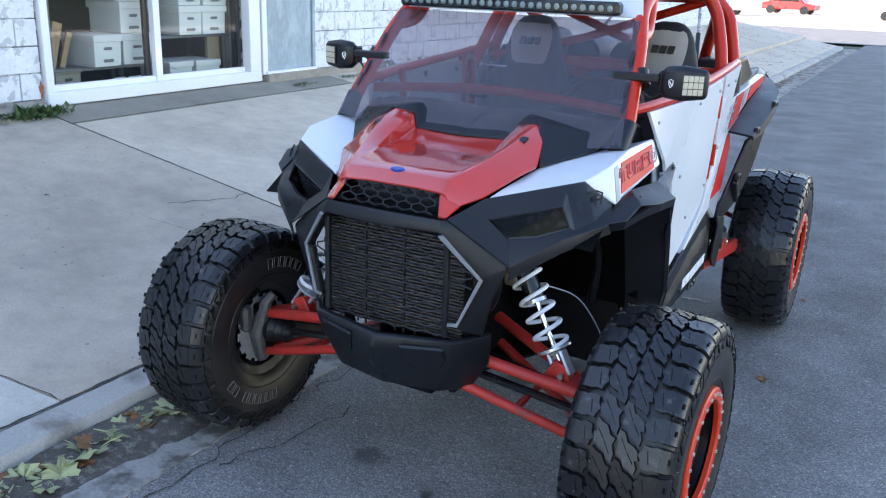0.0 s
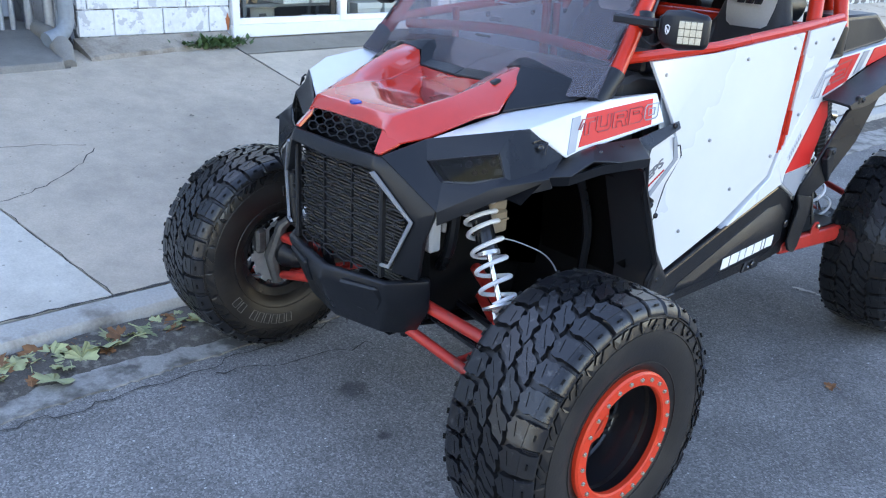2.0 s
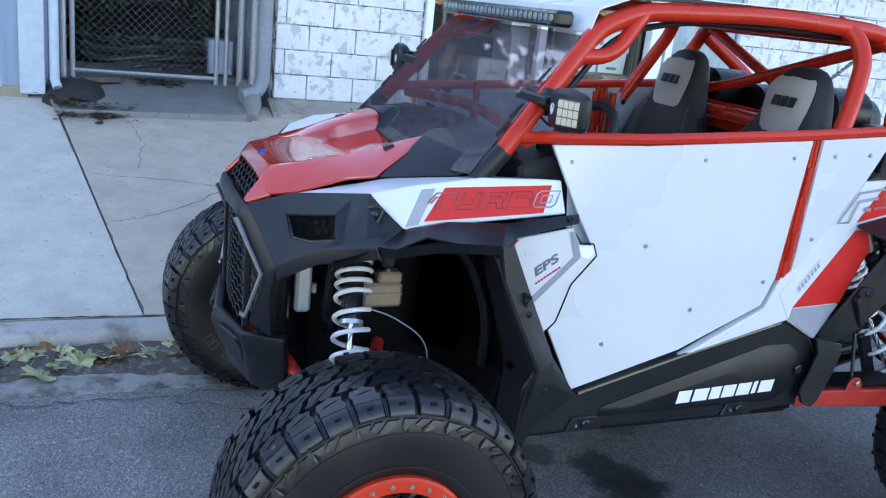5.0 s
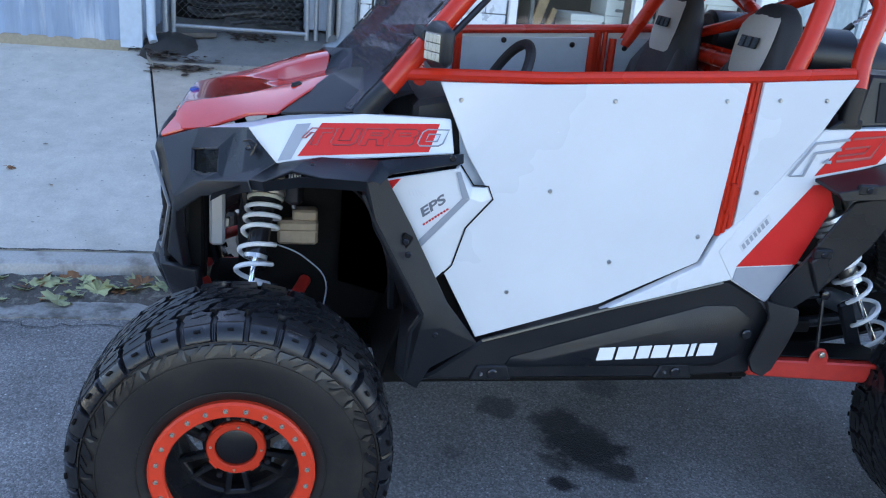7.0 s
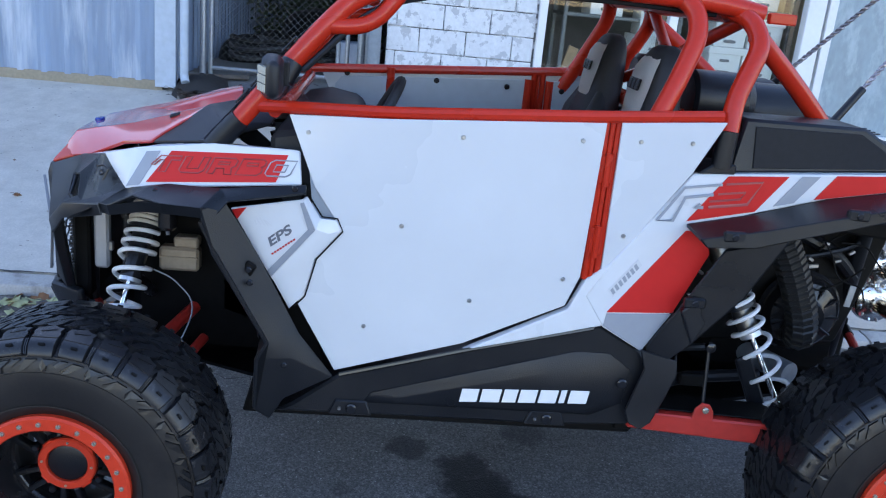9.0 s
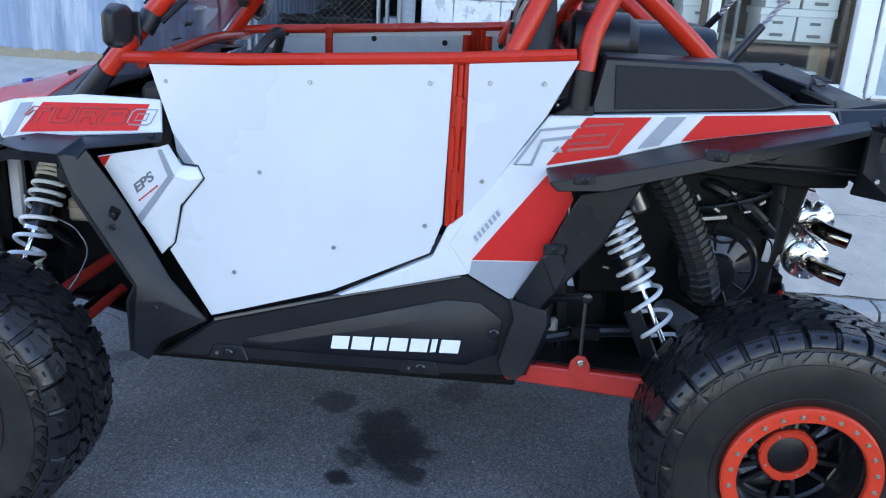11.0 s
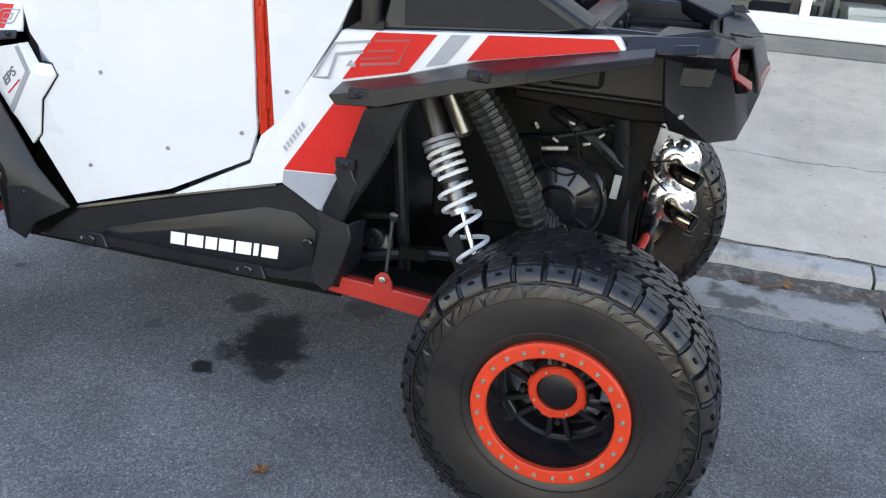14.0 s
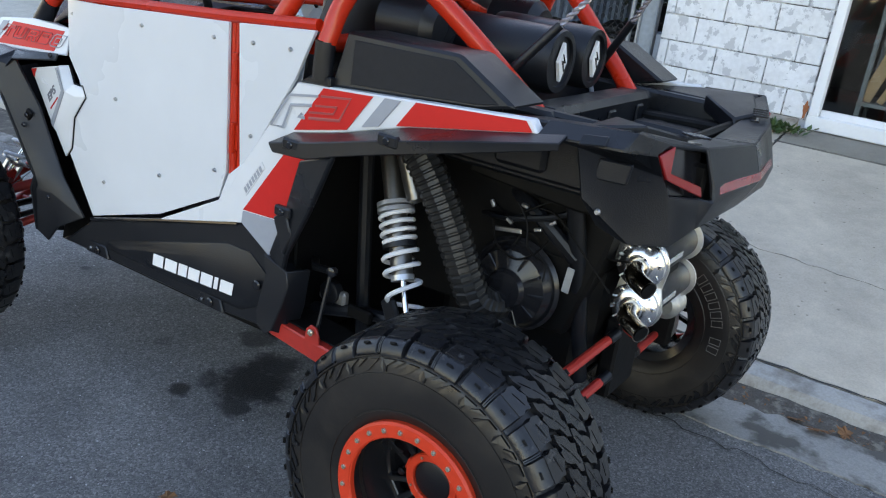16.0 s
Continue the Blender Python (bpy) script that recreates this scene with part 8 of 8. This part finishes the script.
# rear deck, bed and tail
deck = solid([(0.56, 1.00, 1.258), (0.578, 1.185, 1.284), (0.558, 1.37, 1.298), (0.385, 1.335, 1.272), (0.452, 1.12, 1.266), (0.47, 1.00, 1.254)], (0, 0, -0.035), 0.006)
pair("rear_deck", deck, BLACK, utv, "black rear deck")
part("bed_front_wall", box(-0.02, 1.035, 1.185, 0.72, 0.11, 0.16, 0.018), BLACK, utv, "black front wall of the cargo bed")
for q in range(3):
    part("wall_rib", box(-0.24 + q * 0.22, 1.094, 1.18, 0.05, 0.012, 0.11, 0.005), BLACK, utv)
bedf = box(0, 1.10, 1.10, 0.78, 0.62, 0.05, 0.01)
part("cargo_bed", bedf, BLACK, utv, "black cargo bed")
for s in (1, -1):
    part("bed_side", box(s * 0.38, 1.10, 1.18, 0.04, 0.60, 0.18, 0.01), BLACK, utv)
    part("bed_pocket", box(s * 0.26, 1.20, 1.155, 0.20, 0.22, 0.08, 0.02), BLACK, utv)
    part("bed_upright", box(s * 0.395, 1.04, 1.19, 0.05, 0.15, 0.16, 0.012), BLACK, utv)
tl_pts = [(0.625, 1.180, 1.256), (0.578, 1.184, 1.287), (0.556, 1.390, 1.301), (0.606, 1.384, 1.262), (0.438, 1.438, 1.270), (0.487, 1.421, 1.247), (0.464, 1.440, 1.191), (0.437, 1.453, 1.148),
          (0.322, 1.490, 1.134), (0.308, 1.478, 1.255), (0.292, 1.508, 1.168), (0.0, 1.516, 1.236), (0.0, 1.542, 1.168), (0.0, 1.548, 1.140), (0.296, 1.518, 1.128), (0.330, 1.498, 1.058),
          (0.430, 1.476, 1.028), (0.520, 1.404, 1.032), (0.0, 1.505, 1.058), (0.556, 1.285, 1.120), (0.596, 1.270, 1.242), (0.380, 1.336, 1.275), (0.0, 1.400, 1.226), (0.270, 1.395, 1.248), (0.470, 1.300, 1.040)]
tl = shell(tl_pts, [(0, 1, 2, 3), (2, 4, 5, 3), (20, 3, 5, 6), (20, 6, 17, 19), (6, 7, 16, 17), (2, 21, 9, 4), (9, 11, 12, 10), (10, 12, 13, 14), (14, 13, 18, 15), (7, 8, 15, 16), (8, 14, 15), (21, 23, 9), (23, 22, 11, 9), (19, 17, 24), (0, 3, 20)], 0.014, 0.004)
pair("tail_panel", tl, BLACK, utv, "black faceted tail panel")
lampp = shell([(0.485, 1.4245, 1.245), (0.438, 1.442, 1.266), (0.448, 1.447, 1.206), (0.334, 1.491, 1.166), (0.324, 1.495, 1.138), (0.460, 1.445, 1.190)], [(0, 1, 2, 5), (5, 2, 3, 4)], 0.014, 0.002)
pair("tail_lamp", lampp, TAILRED, utv, "red angular tail lamp")
pair("side_recess", side([(1.315, 1.225), (1.395, 1.228), (1.388, 1.180), (1.310, 1.176)], 0.553, 0.566, 0.003), BLACK, utv, "shallow moulded panel on the tail's side")
pair("deck_handle", solid([(0.602, 1.285, 1.276), (0.598, 1.345, 1.283), (0.616, 1.345, 1.262), (0.622, 1.285, 1.254)], (0.008, 0, 0.004), 0.003), BLACK, utv)
for s in (1, -1):
    bolt_head((s * 0.550, 1.330, 1.10), s, 0.008, STEEL, name="tail_bolt")
stripl = shell([(0.255, 1.512, 1.166), (0.0, 1.548, 1.166), (0.0, 1.552, 1.144), (0.262, 1.520, 1.140)], [(0, 1, 2, 3)], 0.012, 0.002)
pair("tail_strip", stripl, TAILRED, utv, "red tail strip")
# dark boxes added inside the tail to close see-through gaps
part("tail_dark_fill", box(0, 1.375, 1.14, 0.96, 0.03, 0.20, 0.01), DARK, utv)
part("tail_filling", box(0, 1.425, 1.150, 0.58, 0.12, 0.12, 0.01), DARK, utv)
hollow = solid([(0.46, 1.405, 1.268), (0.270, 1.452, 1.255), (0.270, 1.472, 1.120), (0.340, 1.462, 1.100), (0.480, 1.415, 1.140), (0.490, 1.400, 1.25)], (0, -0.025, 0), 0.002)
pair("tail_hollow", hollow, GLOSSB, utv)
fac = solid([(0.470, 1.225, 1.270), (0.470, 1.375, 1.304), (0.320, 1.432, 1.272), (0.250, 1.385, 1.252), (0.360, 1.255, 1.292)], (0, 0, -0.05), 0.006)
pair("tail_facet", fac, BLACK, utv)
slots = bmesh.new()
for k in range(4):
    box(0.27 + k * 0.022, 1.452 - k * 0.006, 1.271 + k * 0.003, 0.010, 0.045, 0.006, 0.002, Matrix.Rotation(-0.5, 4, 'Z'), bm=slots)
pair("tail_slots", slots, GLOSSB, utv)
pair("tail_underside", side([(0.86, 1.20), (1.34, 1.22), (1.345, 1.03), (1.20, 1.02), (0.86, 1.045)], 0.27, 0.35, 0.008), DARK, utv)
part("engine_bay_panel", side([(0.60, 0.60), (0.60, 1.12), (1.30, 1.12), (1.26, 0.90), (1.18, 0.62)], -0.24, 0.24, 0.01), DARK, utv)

# ---- cabin ----
def oval_loft(rings, seg=28):
    """A padded form through ovals (centre, half width, half depth); square-shouldered in plan."""
    bm = bmesh.new()
    loops = []
    for (cx_, cy_, cz_), hw, hd in rings:
        loop = []
        for k in range(seg):
            a = k * math.tau / seg
            c, d = math.cos(a), math.sin(a)
            loop.append(bm.verts.new((cx_ + hw * math.copysign(abs(c) ** 0.7, c), cy_ + hd * math.copysign(abs(d) ** 0.7, d), cz_)))
        loops.append(loop)
    for a, b in zip(loops, loops[1:]):
        for k in range(seg):
            bm.faces.new((a[k], a[(k + 1) % seg], b[(k + 1) % seg], b[k]))
    bm.faces.new(loops[0])
    bm.faces.new(loops[-1])
    return bm


for s in (1, -1):
    cx = s * 0.315
    back = oval_loft([((cx, 0.350, 0.62), 0.225, 0.060), ((cx, 0.365, 0.90), 0.230, 0.070), ((cx, 0.400, 1.15), 0.218, 0.070), ((cx, 0.418, 1.27), 0.185, 0.066), ((cx, 0.432, 1.36), 0.148, 0.060),
                      ((cx, 0.442, 1.43), 0.128, 0.055), ((cx, 0.448, 1.48), 0.112, 0.050), ((cx, 0.452, 1.515), 0.090, 0.043), ((cx, 0.454, 1.535), 0.064, 0.033), ((cx, 0.455, 1.544), 0.035, 0.020)])
    bmesh.ops.translate(back, verts=back.verts, vec=(0, -0.042, 0))
    st = part("seat", back, FABRIC, utv, "black and white bucket seat")
    for q in (-1, 1):
        part("bolster", tube([(cx + q * 0.19, 0.26, 0.80), (cx + q * 0.20, 0.30, 1.05), (cx + q * 0.165, 0.345, 1.25), (cx + q * 0.130, 0.365, 1.34)], [0.05, 0.055, 0.045, 0.02], 14, bend=0.0), FABRIC, st)
    part("cushion", box(cx, 0.10, 0.66, 0.44, 0.46, 0.14, 0.04), FABRIC, st)
    # white panel on the face of the headrest, following its curve
    grid = []
    pan = bmesh.new()
    for i in range(9):
        v = i / 8
        z = 1.325 + 0.200 * v
        hw = (0.082 + 0.022 * math.sin(v * 2.6)) * (1.0 if v < 0.75 else math.sqrt(max(0.04, 1 - ((v - 0.75) / 0.25) ** 2 * 0.75)))
        face = 0.390 + (z - 1.36) * 0.13 - (0.062 - 0.075 * max(0.0, z - 1.36) - 1.1 * max(0.0, z - 1.47) ** 1.4)
        grid.append([pan.verts.new((cx + hw * u, face - 0.006 + 0.010 * u * u, z)) for u in (-1, -0.6, -0.2, 0.2, 0.6, 1)])
    for a, b in zip(grid, grid[1:]):
        for k in range(5):
            pan.faces.new((a[k], a[k + 1], b[k + 1], b[k]))
    bmesh.ops.solidify(pan, geom=pan.faces[:], thickness=-0.012)
    part("headrest_panel", pan, SEATW, st, "white headrest panel")
    for k in range(3):
        xx = cx - 0.052 + k * 0.036
        bar_ = solid([(xx, 0.3240, 1.412), (xx + 0.030, 0.3240, 1.412), (xx + 0.038, 0.3285, 1.446), (xx + 0.008, 0.3285, 1.446)], (0, 0.008, 0), 0.002)
        part("name_bar", bar_, GLOSSB, st, "dark bar of the maker's name")
tilt = Matrix.Translation((0.315, -0.425, 1.240)) @ Matrix.Rotation(radians(62), 4, 'X')
sw = tube([tilt @ Vector((0.152 * math.cos(k * math.tau / 40), 0.152 * math.sin(k * math.tau / 40), 0)) for k in range(40)], 0.015, 10, closed=True)
steer = part("steering_wheel", sw, FABRIC, utv, "black steering wheel")
for a in (200, 340, 270):
    part("wheel_spoke", tube([tilt @ Vector((0, 0, -0.02)), tilt @ Vector((0.148 * math.cos(radians(a)), 0.148 * math.sin(radians(a)), 0))], 0.012, 8), BLACK, steer)
part("steering_column", tube([tilt @ Vector((0, 0, -0.02)), (0.315, -0.56, 1.14)], 0.028, 12), BLACK, steer)

# twin speaker tubes behind the seats, with diamond marks
for x in (0.080, -0.150):
    sp_ = part("speaker_tube", lathe([(0.05, 0.60), (0.092, 0.61), (0.095, 0.64), (0.095, 0.93), (0.088, 0.955), (0.072, 0.955), (0.070, 0.945), (0.001, 0.945)], 32, "y", (x, 0, 1.352)), BLACK, utv, "black speaker tube behind the seats")
    dm_ = solid([(x, 0.960, 1.352 + 0.056), (x + 0.026, 0.960, 1.352), (x, 0.960, 1.352 - 0.056), (x - 0.026, 0.960, 1.352)], (0, -0.012, 0), 0.001)
    part("diamond_mark", dm_, WHITED, sp_, "white diamond mark", smooth=False)
    dm_ = solid([(x + 0.010, 0.964, 1.376), (x - 0.011, 0.964, 1.350), (x + 0.004, 0.964, 1.350), (x - 0.008, 0.964, 1.326), (x + 0.012, 0.964, 1.357), (x - 0.002, 0.964, 1.357)], (0, -0.004, 0))
    part("diamond_glyph", dm_, GLOSSB, sp_, smooth=False)
    part("speaker_face", lathe([(0.088, 0.60), (0.080, 0.592), (0.001, 0.59)], 28, "y", (x, 0, 1.352)), DARK, sp_)
for x in (0.40, -0.40):
    part("rear_speaker", lathe([(0.07, 0.50), (0.085, 0.51), (0.085, 0.66), (0.06, 0.69), (0.001, 0.69)], 28, "y", (x * 0.75, 0, 1.40)), BLACK, utv, "round black speaker pod")
part("engine_cover", side([(0.56, 1.10), (0.58, 1.30), (0.72, 1.34), (0.84, 1.27), (0.88, 1.12)], -0.40, 0.40, 0.02), BLACK, utv, "black engine cover")

# flag whips
for foot, grip, top in (((0.323, 0.946, 1.356), (0.298, 1.037, 1.471), (0.150, 1.560, 2.130)), ((-0.260, 0.950, 1.362), (-0.203, 1.033, 1.478), (0.120, 1.470, 2.100))):
    low = Vector(foot) - (Vector(grip) - Vector(foot)) * 0.8
    wp = part("whip_mount", tube([low, Vector(foot), Vector(grip)], [0.011, 0.013, 0.012], 12), BLACK, utv, "black whip mount")
    part("whip_clip", tube([low, low + Vector((0.02, 0.03, -0.05))], 0.008, 8), GALV, wp)
    d = (Vector(top) - Vector(grip)).length
    rope = bmesh.new()
    for k in range(2):  # two strands laid round each other
        m = along(grip, top)
        tube([m @ Vector((0.0042 * math.cos(q * 0.9 + k * math.pi), 0.0042 * math.sin(q * 0.9 + k * math.pi), d * q / 150)) for q in range(151)], 0.0048, 6, bm=rope)
    part("whip", rope, BRAID, wp, "braided light whip")

# ---- far distance ----
def far_car(x, y, mat, label):
    c = thing("parked_car", label, "car", "parked cars far off", at=(x, y, 0.02))
    part("body", side([(-2.1, 0.35), (-2.15, 0.75), (-1.3, 0.9), (-0.8, 1.4), (0.9, 1.42), (1.6, 0.95), (2.1, 0.85), (2.1, 0.35)], -0.85, 0.85, 0.05), mat, c)
    for yy in (-1.35, 1.35):
        for xx in (-0.78, 0.78):
            part("wheel", lathe([(0.1, -0.1), (0.33, -0.1), (0.33, 0.1), (0.1, 0.1)], 20, "x", (xx, yy, 0.33)), RUBBER, c)
    part("window_band", side([(-0.95, 0.95), (-0.65, 1.34), (0.8, 1.36), (1.25, 0.98)], -0.86, 0.86, 0.01), GLOSSB, c)
    c.rotation_euler = (0, 0, radians(80))
    return c


far_car(-13, 62, CARWHITE, "pale car parked in the sun far off")
far_car(-9.5, 74, CARRED, "red car parked in the sun far off")
far_car(-0.5, 66, CARWHITE, "pale car parked in the sun far off")
far_car(5.5, 65, CARRED, "red car parked in the sun far off")

# ---- wall blocks: pieces last ----
BL, BH, J = 0.398, 0.203, 0.008
block_cache = {}


def block_mesh(w, h):
    key = (round(w, 3), round(h, 3))
    if key not in block_cache:
        bm = box(0, 0, 0, 0.03, w, h, 0.005)
        me = bpy.data.meshes.new("wall_block")
        bm.to_mesh(me)
        bm.free()
        me.materials.append(BLOCKM)
        block_cache[key] = me
    return block_cache[key]


rbk = random.Random(17)


def lay(y0, y1, z0, z1):
    k, z = 0, z0
    while z < z1 - 0.02:
        h = min(BH, z1 - z) - J
        y = -0.541 + (BL / 2 if k % 2 else 0) + BL * math.floor((y0 + 0.541 - BL / 2) / BL)
        while y < y1 - 0.01:
            a, b = max(y, y0), min(y + BL, y1)
            if b - a > 0.03:
                ob = new("wall_block", block_mesh(b - a - J, h))
                ob.parent = wall
                ob.location = (WALL_X - 0.015 + rbk.uniform(-0.002, 0.003), (a + b) / 2, z + h / 2)
                ob.rotation_euler = (0, 0, radians(rbk.uniform(-0.3, 0.3)))
            y += BL
        z += BH
        k += 1


lay(-0.42, W0 - 0.02, 0.70, 2.75)
lay(D1 + 0.03, 10.4, 0.70, 2.35)
bm = bmesh.new()
for k in range(9):
    z = 0.70 + k * BH
    y = 10.4 - (BL / 2 if k % 2 else 0)
    while y < 25.9:
        a = max(y, 10.4)
        box(WALL_X - 0.015, (a + min(y + BL, 25.95)) / 2, z + (BH - J) / 2, 0.03, max(0.02, min(y + BL, 25.95) - a - J), BH - J, 0, bm=bm)
        y += BL
ob = part("far_blocks", bm, BLOCKM, wall, smooth=False)
ob["kind"] = "stuff"
bar("wall_upper", WALL_X - 0.02, WALL_X, -0.42, 26, 2.76, H, BLOCKM, "white painted block wall above the window", 0, "wall")
